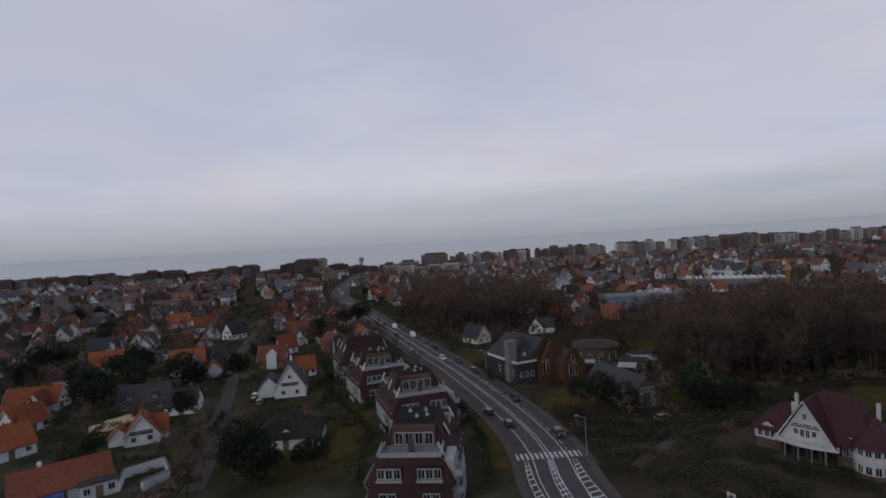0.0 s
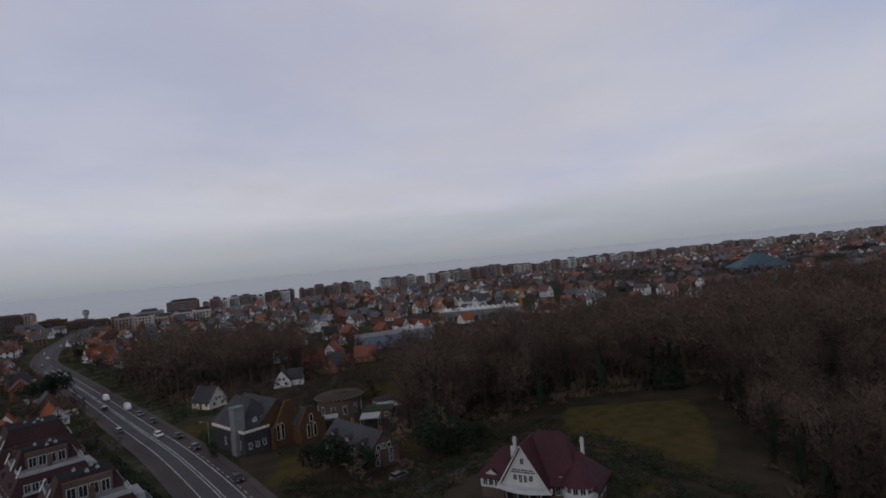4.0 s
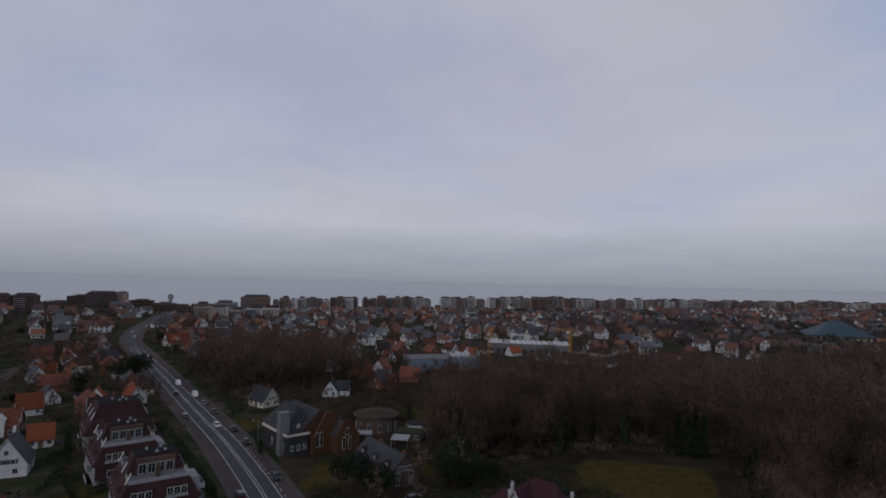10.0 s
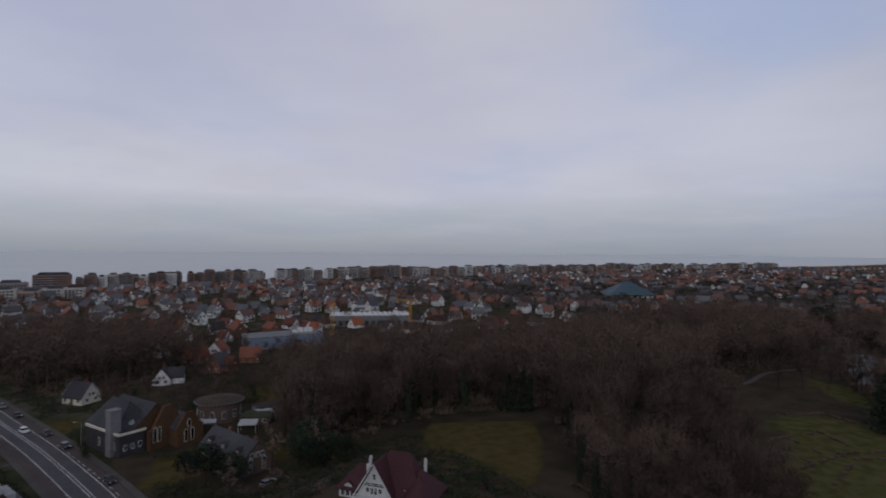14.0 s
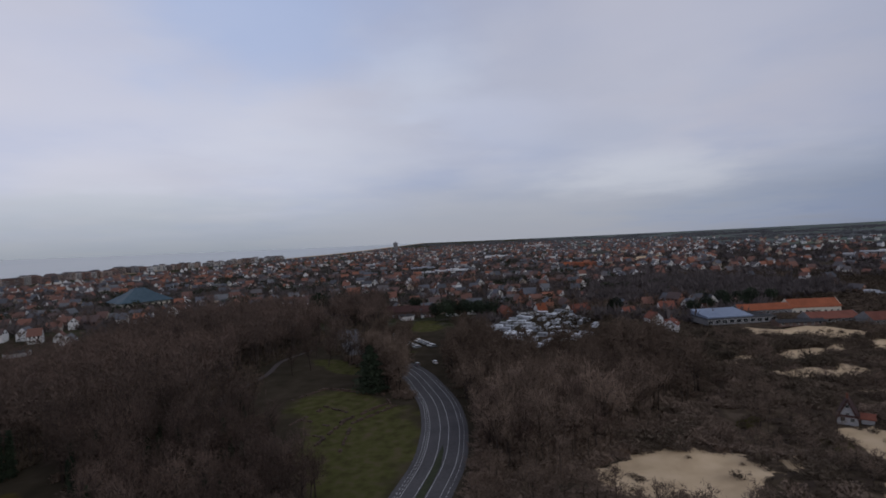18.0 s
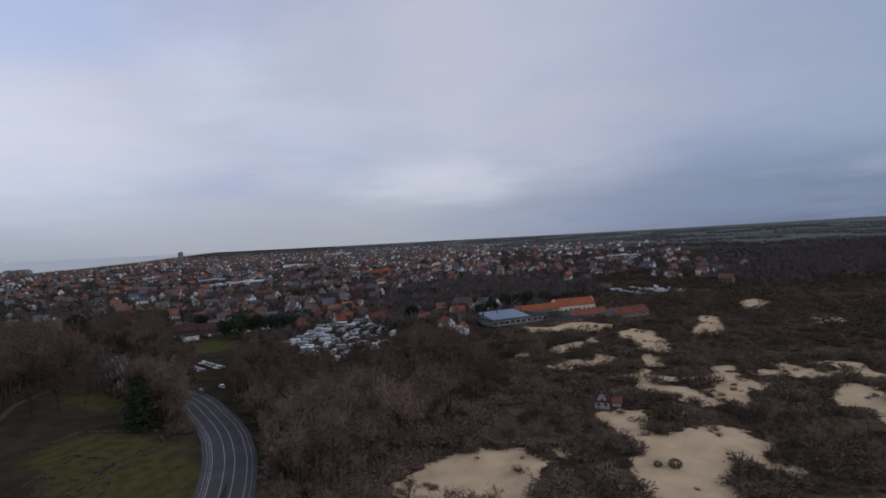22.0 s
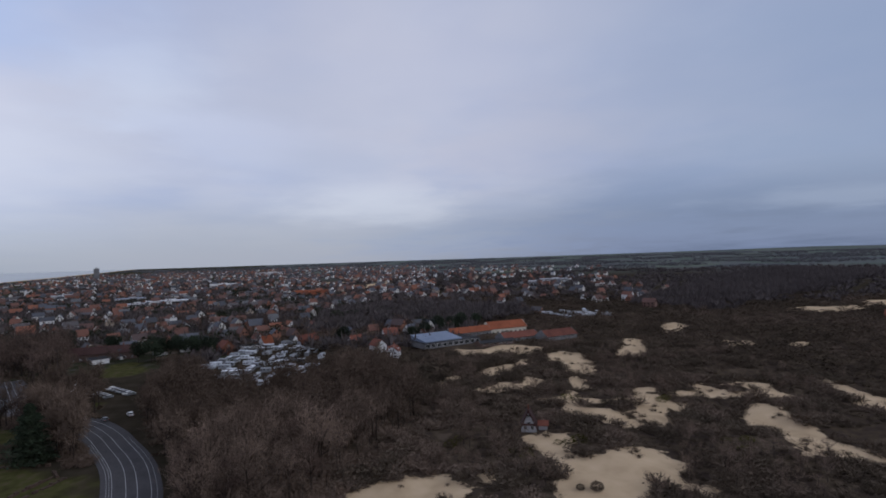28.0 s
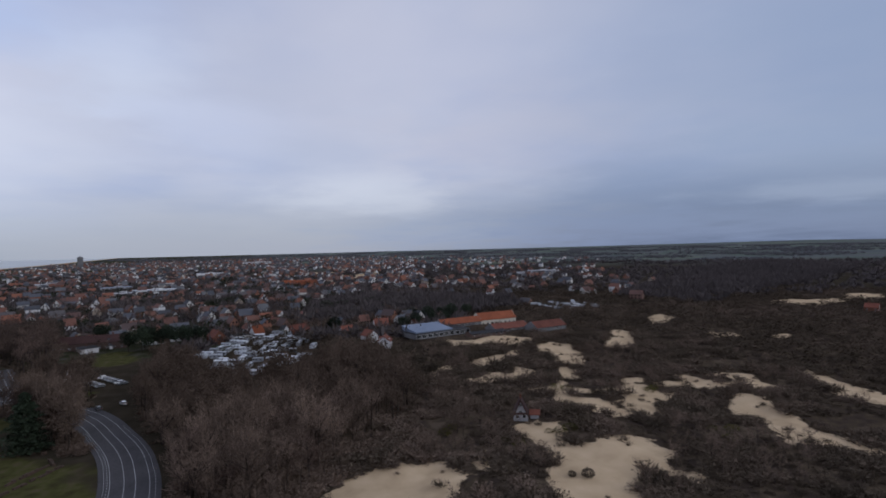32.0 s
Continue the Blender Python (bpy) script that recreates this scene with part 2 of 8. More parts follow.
M = {
    "villa_white": material("villa_render", [(0.36, 0.36, 0.37), (0.52, 0.52, 0.52)], 0.9, 0.7),
    "white": material("white_render", [(0.54, 0.54, 0.545), (0.74, 0.74, 0.735)], 0.9, 0.7, vary=0.06),
    "cream": material("cream_render", [(0.52, 0.48, 0.40), (0.66, 0.61, 0.52)], 0.9, 0.75, vary=0.08),
    "grey": material("grey_render", [(0.30, 0.30, 0.31), (0.42, 0.42, 0.43)], 0.9, 0.75),
    "brick": material("red_brick", [(0.13, 0.058, 0.040), (0.20, 0.090, 0.060)], 2.2, 0.85, bump=0.3, vary=0.15),
    "brown_brick": material("brown_brick", [(0.064, 0.036, 0.021), (0.118, 0.064, 0.036)], 1.6, 0.85, bump=0.3),
    "dark_brick": material("dark_brick", [(0.07, 0.05, 0.045), (0.13, 0.09, 0.075)], 1.6, 0.85, bump=0.3),
    "orange": material("orange_tile", [(0.165, 0.052, 0.026), (0.26, 0.084, 0.041)], 1.8, 0.8, bump=0.5, vary=0.3),
    "red_tile": material("red_tile", [(0.115, 0.044, 0.032), (0.19, 0.072, 0.050)], 1.8, 0.8, bump=0.5, vary=0.25),
    "coral_tile": material("coral_tile", [(0.135, 0.046, 0.030), (0.215, 0.074, 0.048)], 1.8, 0.8, bump=0.5),
    "plum": material("plum_tile", [(0.040, 0.016, 0.020), (0.068, 0.027, 0.032)], 1.5, 0.65, bump=0.4),
    "slate": material("slate_tile", [(0.026, 0.026, 0.031), (0.056, 0.054, 0.060)], 1.8, 0.6, bump=0.4, vary=0.3),
    "brown_tile": material("brown_tile", [(0.042, 0.022, 0.020), (0.075, 0.040, 0.035)], 1.8, 0.75, bump=0.5, vary=0.2),
    "flat_roof": material("bitumen_roof", [(0.024, 0.024, 0.027), (0.055, 0.055, 0.058)], 0.7, 0.9),
    "glass": material("window_glass", [(0.010, 0.012, 0.015), (0.025, 0.028, 0.032)], 0.5, 0.08, spec=0.6),
    "frame": material("white_frame", [(0.48, 0.48, 0.47), (0.64, 0.64, 0.625)], 2.0, 0.5),
    "asphalt": material("asphalt", [(0.058, 0.055, 0.058), (0.090, 0.086, 0.089)], 1.1, 0.85, bump=0.1),
    "cycle": material("red_brown_asphalt", [(0.056, 0.046, 0.045), (0.088, 0.071, 0.067)], 1.0, 0.9),
    "paver": material("grey_pavers", [(0.060, 0.053, 0.048), (0.095, 0.085, 0.076)], 1.0, 0.9),
    "paint": material("road_paint", [(0.36, 0.36, 0.36), (0.64, 0.64, 0.63)], 2.2, 0.6),
    "worn_paint": material("worn_road_paint", [(0.30, 0.30, 0.305), (0.54, 0.54, 0.54)], 1.6, 0.7),
    "bark": material("bark", [(0.028, 0.021, 0.018), (0.060, 0.045, 0.036)], 2.5, 0.95, vary=0.25),
    "twig_pale": material("pale_winter_twigs", [(0.098, 0.071, 0.055), (0.153, 0.112, 0.087), (0.209, 0.153, 0.119)], 0.10, 0.95, vary=0.35, spec=0.0),
    # haze painted into the twig colour: greyer than the near twigs
    "hazed_twig": material("hazed_winter_trees", [(0.074, 0.064, 0.064), (0.118, 0.101, 0.099)], 0.02, 0.95, spec=0.0),
    # more haze painted in: paler and bluer still, for the farthest trees
    "haze_pale_twig": material("haze_pale_winter_trees", [(0.115, 0.115, 0.124), (0.17, 0.168, 0.176)], 0.02, 0.95, spec=0.0),
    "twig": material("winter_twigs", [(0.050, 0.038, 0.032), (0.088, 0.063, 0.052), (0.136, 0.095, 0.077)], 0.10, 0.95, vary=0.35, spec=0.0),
    "scrub": material("scrub_twigs", [(0.056, 0.046, 0.035), (0.098, 0.076, 0.057), (0.170, 0.125, 0.098)], 0.07, 0.95, vary=0.3, spec=0.0),
    "thatch": material("old_thatch", [(0.020, 0.017, 0.015), (0.048, 0.040, 0.034)], 1.2, 0.95, bump=0.4),
    "tarpaulin": material("blue_tarpaulin", [(0.035, 0.075, 0.22), (0.06, 0.11, 0.30)], 0.8, 0.5),
    "mansard": material("mansard_tile", [(0.034, 0.017, 0.018), (0.062, 0.032, 0.031)], 1.8, 0.7, bump=0.5),
    "tar": material("black_tar_roof", [(0.010, 0.010, 0.012), (0.022, 0.022, 0.024)], 0.7, 0.95, spec=0.1),
    "gorse": material("olive_leaves", [(0.050, 0.046, 0.014), (0.095, 0.085, 0.026)], 0.3, 0.9, vary=0.3, spec=0.0),
    "old_wood": material("dark_timber", [(0.035, 0.026, 0.020), (0.070, 0.052, 0.038)], 1.5, 0.85),
    "lettering": material("dark_sign_paint", [(0.03, 0.03, 0.032), (0.05, 0.05, 0.052)], 1.0, 0.6),
    "pine": material("evergreen_needles", [(0.012, 0.018, 0.012), (0.032, 0.043, 0.025)], 0.6, 0.9, vary=0.3),
    "hedge": material("hedge_leaves", [(0.020, 0.026, 0.014), (0.048, 0.054, 0.028)], 0.8, 0.9, vary=0.3),
    "steel": material("painted_steel", [(0.30, 0.31, 0.33), (0.42, 0.43, 0.45)], 1.2, 0.45, 0.3),
    "blue_metal": material("blue_grey_metal", [(0.15, 0.19, 0.27), (0.24, 0.29, 0.38)], 0.6, 0.5, 0.2),
    "blue_roof": material("blue_slate_roof", [(0.040, 0.068, 0.090), (0.070, 0.105, 0.13)], 0.5, 0.6),
    "crane": material("crane_yellow", [(0.42, 0.20, 0.03), (0.55, 0.28, 0.05)], 1.0, 0.5),
    "tyre": material("rubber", [(0.012, 0.012, 0.012), (0.025, 0.025, 0.025)], 2.0, 0.9),
    "lamp_red": material("red_lens", [(0.30, 0.01, 0.01), (0.45, 0.02, 0.02)], 3.0, 0.2),
    "lens": material("clear_lens", [(0.6, 0.6, 0.6), (0.8, 0.8, 0.8)], 3.0, 0.1),
    "wood": material("weathered_wood", [(0.12, 0.085, 0.055), (0.22, 0.16, 0.10)], 1.5, 0.85),
    "car_dark": material("car_dark_paint", [(0.012, 0.013, 0.016), (0.03, 0.031, 0.035)], 0.5, 0.3, spec=0.5, coat=0.5),
    "car_white": material("car_white_paint", [(0.68, 0.68, 0.68), (0.78, 0.78, 0.78)], 0.5, 0.3, coat=0.5),
    "car_grey": material("car_grey_paint", [(0.16, 0.17, 0.18), (0.24, 0.25, 0.26)], 0.5, 0.3, 0.3, coat=0.5),
    "caravan": material("caravan_panel", [(0.30, 0.32, 0.35), (0.54, 0.56, 0.59)], 0.6, 0.5, vary=0.55),
    # house colours of the eastern town, lightened to stand in for haze
    "town_wall": palette("town_walls", [(0.72, 0.72, 0.72), (0.30, 0.14, 0.095), (0.24, 0.12, 0.085), (0.66, 0.65, 0.62), (0.18, 0.11, 0.09), (0.74, 0.74, 0.74), (0.33, 0.20, 0.15), (0.70, 0.68, 0.64), (0.42, 0.35, 0.28), (0.15, 0.115, 0.105)]),
    "west_wall": palette("pale_town_walls", [(0.72, 0.72, 0.72), (0.20, 0.10, 0.07), (0.66, 0.65, 0.63), (0.17, 0.09, 0.065), (0.70, 0.70, 0.70), (0.14, 0.09, 0.075), (0.74, 0.74, 0.73), (0.45, 0.40, 0.35)]),
    # tile and slate colours, paled and greyed in place of distance haze
    "town_roof": palette("town_roofs", [(0.27, 0.118, 0.078), (0.085, 0.088, 0.100), (0.20, 0.098, 0.074), (0.115, 0.084, 0.080), (0.105, 0.110, 0.128), (0.16, 0.094, 0.080), (0.115, 0.120, 0.140), (0.19, 0.098, 0.076), (0.125, 0.115, 0.118), (0.14, 0.086, 0.076), (0.15, 0.152, 0.162), (0.17, 0.092, 0.074)]),
    "concrete": material("dull_concrete", [(0.13, 0.13, 0.135), (0.20, 0.20, 0.205)], 0.7, 0.85),
    "plaster": material("grey_plaster", [(0.26, 0.26, 0.27), (0.38, 0.38, 0.385)], 0.7, 0.8),
    "ruin": material("mossy_brick", [(0.040, 0.031, 0.024), (0.100, 0.066, 0.050)], 1.2, 0.9),
    "front_wall": palette("seafront_walls", [(0.25, 0.165, 0.14), (0.50, 0.47, 0.44), (0.21, 0.145, 0.12), (0.60, 0.59, 0.58), (0.26, 0.24, 0.235), (0.36, 0.28, 0.24), (0.20, 0.16, 0.15), (0.44, 0.40, 0.37)], island=False),
}

# ---------- helpers for meshes ----------
class Build:
    """Vertices and faces with a material number each."""

    def __init__(self):
        self.v, self.f, self.m = [], [], []

    def face(self, pts, mat=0):
        i = len(self.v)
        self.v += [tuple(p) for p in pts]
        self.f.append(tuple(range(i, i + len(pts))))
        self.m.append(mat)

    def solid(self, lower, upper, mat=0, bottom=True):
        """A closed body between two rings of as many points."""
        i, n = len(self.v), len(lower)
        self.v += [tuple(p) for p in lower] + [tuple(p) for p in upper]
        for k in range(n):
            j = (k + 1) % n
            self.f.append((i + k, i + j, i + n + j, i + n + k))
        self.f.append(tuple(range(i + n, i + 2 * n)))
        if bottom:
            self.f.append(tuple(range(i + n - 1, i - 1, -1)))
        self.m += [mat] * (len(self.f) - len(self.m))

    def box(self, x0, x1, y0, y1, z0, z1, mat=0):
        self.solid([(x0, y0, z0), (x1, y0, z0), (x1, y1, z0), (x0, y1, z0)], [(x0, y0, z1), (x1, y0, z1), (x1, y1, z1), (x0, y1, z1)], mat)

    def tube(self, x, y, z0, z1, r0, r1, n=8, mat=0):
        ring = [(math.cos(2 * math.pi * k / n), math.sin(2 * math.pi * k / n)) for k in range(n)]
        self.solid([(x + r0 * a, y + r0 * b, z0) for a, b in ring], [(x + r1 * a, y + r1 * b, z1) for a, b in ring], mat)

    def mesh(self, name, mats):
        me = bpy.data.meshes.new(name)
        me.from_pydata(self.v, [], self.f)
        for q in mats:
            me.materials.append(q)
        me.polygons.foreach_set("material_index", np.array(self.m, dtype=np.int32))
        me.update()
        return me


def part(name, b, mat, parent, label=""):
    """Link a Build, or a mesh, as one object under a thing or a part."""
    me = b if isinstance(b, bpy.types.Mesh) else b.mesh(name, mat if isinstance(mat, (list, tuple)) else [mat])
    ob = new(name, me)
    ob.parent = parent
    if label:
        ob["label"] = label
    return ob


def thing(name, x, y, z, rot, label, category, group="", kind=""):
    ob = new(name)
    ob.matrix_world = pose(x, y, z, 0, 0, rot)
    return tagged(ob, label, category, group, kind)


def single(name, b, mats, label, category, group="", kind="", at=None):
    ob = new(name, b.mesh(name, mats if isinstance(mats, (list, tuple)) else [mats]))
    if at is not None:
        ob.matrix_world = at
    return tagged(ob, label, category, group, kind)


# ---------- ground and sea ----------
def shore(x):
    return float(np.interp(x, (-5000, -1200, 40, 320, 720, 1400, 1700, 2000, 2600, 3500, 4900), (1150, 1010, 1000, 1060, 1085, 1170, 1120, 1070, 985, 940, 900)))


def swell(x, y):
    """The slow rise of the far land and sea towards the horizon."""
    r = math.hypot(x, y)
    return (36 if y < shore(x) else 34) * max(0.0, (r - 1500) / 3400) ** 1.4


def in_dunes(x, y):
    """How far a place lies within the dune land, 0 to 1."""
    a = min(1, max(0, (x - 112) / 25)) * min(1, max(0, (-18 - y + 0.10 * (x - 150)) / 30))
    return a * min(1, max(0, (900 - math.hypot(x, y)) / 200))


def in_heath(x, y):
    """Where heath and scrub cover the ground, 0 to 1."""
    a = min(1, max(0, (x - 84) / 16)) * min(1, max(0, (-22 - y + 0.10 * (x - 150)) / 30))
    return a * min(1, max(0, (900 - math.hypot(x, y)) / 200))


def ground_z(x, y):
    z = swell(x, y) + 3.5 * min(1.0, max(0.0, (36 - math.hypot(x - 66, y - 93)) / 20)) + 9.0 * math.exp(-((x + 195) / 42) ** 2 - ((y - 870) / 50) ** 2)
    d = in_dunes(x, y)
    if d > 0:
        p = Vector((x / 34, y / 34, 0.3))
        z += d * (1.3 + 3.2 * noise.noise(p) + 1.2 * noise.noise(p * 2.7))
    s = shore(x) - y
    if s < 0:
        z -= min(6.0, -s * 0.06)
    elif s < 90 and -400 < x < 2500:
        z += 5.0 * math.sin(math.pi * s / 90) * (0.6 + 0.6 * noise.noise(Vector((x / 60, y / 60, 4))))
    return z


# bare sand: outlines of the blow-outs in the dunes, and a few ovals of sand farther off
SAND_BASIN = [(183, -91), (181, -98), (177, -103), (166, -97), (158, -96), (155, -102), (163, -110), (160, -120), (156, -122), (150, -121), (145, -122), (140, -114), (136, -111), (130, -115), (124, -112), (132, -111), (136, -105), (135, -100), (126, -94), (115, -85), (121, -70), (132, -74), (141, -78), (153, -87), (162, -90), (173, -89)]
SAND_SLOPE = [(172, -174), (178, -183), (178, -187), (170, -190), (157, -182), (148, -179), (142, -176), (132, -177), (126, -174), (121, -176), (118, -171), (126, -167), (130, -158), (132, -151), (143, -160), (157, -173), (157, -163), (165, -167)]
SAND_MIDDLE = [
    [(199, -117), (194, -130), (186, -133), (177, -132), (176, -126), (181, -123), (192, -121), (192, -111)],
    [(216, -161), (214, -169), (196, -156), (182, -147), (171, -140), (176, -136), (183, -137), (194, -143)],
    [(211, -166), (196, -159), (192, -169), (184, -160), (184, -148)],
    [(210, -184), (210, -192), (200, -191), (190, -197), (185, -191), (191, -183), (198, -180)],
    [(204, -200), (211, -225), (197, -217), (189, -211), (178, -210), (180, -199), (186, -200)],
    [(205, -253), (195, -252), (177, -240), (165, -240), (149, -235), (142, -222), (152, -220), (166, -224), (186, -236)],
]
SAND_BACK = [
    [(307, -172), (315, -185), (302, -189), (280, -187), (250, -164), (244, -154), (256, -153), (290, -164)],
    [(244, -148), (242, -154), (226, -146), (226, -138)],
    [(229, -136), (223, -138), (196, -122), (200, -116)],
    [(318, -234), (339, -258), (312, -250), (277, -218), (272, -202), (283, -203)],
    [(371, -314), (374, -329), (351, -319), (344, -304), (348, -296)],
    [(294, -294), (283, -305), (273, -296), (280, -285)],
    [(264, -316), (262, -328), (255, -319), (259, -311)],
]
SAND_EAST = [
    [(261, -88), (277, -98), (284, -110), (272, -105), (262, -95), (242, -83)],
    [(237, -97), (256, -117), (245, -122), (258, -132), (241, -133), (236, -128), (235, -116), (234, -98)],
    [(281, -116), (290, -130), (288, -140), (305, -158), (284, -149), (275, -130), (275, -118)],
    [(155, -21), (163, -31), (166, -36), (165, -44), (165, -56), (159, -58), (154, -60), (146, -56), (141, -52), (130, -45), (144, -20)],
    [(165, -66), (169, -73), (153, -67), (152, -63)],
    [(347, -129), (324, -182), (312, -179), (317, -121)],
]
SAND_YARD = [(-91, 138), (-88, 151), (-94, 155), (-98, 144)]
SAND_FAR = [(380, -511, 37, 24, 102), (390, -608, 42, 16, 117), (1185, -228, 42, 34, -70), (1300, -290, 70, 34, -40), (1480, -215, 60, 40, 0),
            (209, -126, 12, 4.5, 40), (190, -124, 11, 4, 20), (196, -150, 10, 5, 75), (179, -141, 10, 5, -20), (200, -179, 9, 5, 60), (186, -199, 13, 4, 65)]
SANDY = [(cx, cy, a, b, math.cos(radians(r)), math.sin(radians(r))) for cx, cy, a, b, r in SAND_FAR]


def outline(poly):
    p = np.array(poly, float)
    return p, np.roll(p, -1, 0), p.min(0) - 8, p.max(0) + 8


SAND_EDGES = [outline(p) for p in [SAND_BASIN, SAND_SLOPE, SAND_YARD] + SAND_MIDDLE + SAND_BACK + SAND_EAST]
MEADOW_EDGE = outline([(108, 145), (138, 129), (127, 113), (114, 99), (99, 89), (90, 90), (87, 101), (90, 112), (92, 133)])
SMALL_LAWN = outline([(80, 92), (86, 88), (84, 81), (75, 82), (73, 86)])


def depth_in(x, y, edge):
    """Metres inside an outline, negative outside."""
    p, q, lo, hi = edge
    if x < lo[0] or y < lo[1] or x > hi[0] or y > hi[1]:
        return -9.0
    d = q - p
    w = np.array((x, y)) - p
    u = np.clip((w * d).sum(1) / (d * d).sum(1), 0, 1)
    far = np.hypot(*(w - d * u[:, None]).T).min()
    cross = (p[:, 1] > y) != (q[:, 1] > y)
    xs = p[:, 0] + d[:, 0] * (y - p[:, 1]) / np.where(d[:, 1] == 0, 1e-9, d[:, 1])
    return float(far if (cross & (x < xs)).sum() % 2 else -far)


# lawns and meadows: centre, half-lengths, turn
LAWN = [(34, 150, 8, 14, -30), (5, 200, 6, 16, -25),
        (8, 118, 4, 20, 10), (-30, 128, 10, 26, 0), (60, 150, 12, 10, 0), (-6, 105, 3, 18, 6), (75, 205, 10, 20, 0)]
TURF = [(176, 48, 44, 20, 12), (206, 66, 26, 18, 40), (270, 84, 24, 10, 50), (380, 69, 20, 20, 0), (402, 66, 12, 10, 0), (300, 66, 8, 12, 0)]
TURFY = [(cx, cy, a, b, math.cos(radians(r)), math.sin(radians(r))) for cx, cy, a, b, r in TURF]
LAWNY = [(cx, cy, a, b, math.cos(radians(r)), math.sin(radians(r))) for cx, cy, a, b, r in LAWN]


def blob(x, y, ovals):
    best = -1.0
    for cx, cy, a, b, c, s in ovals:
        u, v = ((x - cx) * c + (y - cy) * s) / a, ((y - cy) * c - (x - cx) * s) / b
        if abs(u) < 2 and abs(v) < 2:
            best = max(best, 1 - math.hypot(u, v))
    return best


def sand_at(x, y):
    b = max(blob(x, y, SANDY), max(depth_in(x, y, e) for e in SAND_EDGES) / 7)
    if b <= -0.9:
        return -1.0
    p = Vector((x / 11, y / 11, 1.7))
    return b + 0.22 * noise.noise(p) + 0.30 * noise.noise(p * 2.3) + 0.2 * noise.noise(p * 5)


def lines(lo, a, b, hi, fine, grow):
    """Grid lines, even and fine between a and b, ever wider outside."""
    out = list(np.arange(a, b + fine / 2, fine))
    s, q = fine, out[-1]
    while q < hi:
        s *= grow
        q = min(hi, q + s)
        out.append(q)
    s, q = fine, out[0]
    while q > lo:
        s *= grow
        q = max(lo, q - s)
        out.insert(0, q)
    return out


gx, gy = lines(-4900, -130, 420, 4900, 2.5, 1.09), lines(-4900, -330, 220, 4900, 2.5, 1.09)
gv = [(x, y, ground_z(x, y)) for y in gy for x in gx]
nx = len(gx)
gf = [(j * nx + i, j * nx + i + 1, (j + 1) * nx + i + 1, (j + 1) * nx + i) for j in range(len(gy) - 1) for i in range(nx - 1)]
gme = bpy.data.meshes.new("ground")
gme.from_pydata(gv, [], gf)
gme.polygons.foreach_set("use_smooth", [True] * len(gf))


def beach(x, y):
    s = shore(x) - y
    return 1.0 if s < 14 else 1 - (s - 14) / 30


for key, fn in (("sand", lambda x, y: max(sand_at(x, y), beach(x, y))), ("lawn", lambda x, y: max(blob(x, y, LAWNY) + 0.3 * noise.noise(Vector((x / 9, y / 9, 2))), depth_in(x, y, MEADOW_EDGE) / 6, depth_in(x, y, SMALL_LAWN) / 6)),
                ("turf", lambda x, y: blob(x, y, TURFY) + 0.3 * noise.noise(Vector((x / 9, y / 9, 2)))), ("heath", in_heath), ("town", lambda x, y: 1.0 if (x < 20 and y > 60) or y > 380 or (x > 380 and y > -120) else 0.0)):
    at = gme.attributes.new(key, "FLOAT", "POINT")
    at.data.foreach_set("value", np.array([fn(p[0], p[1]) for p in gv], dtype=np.float32))


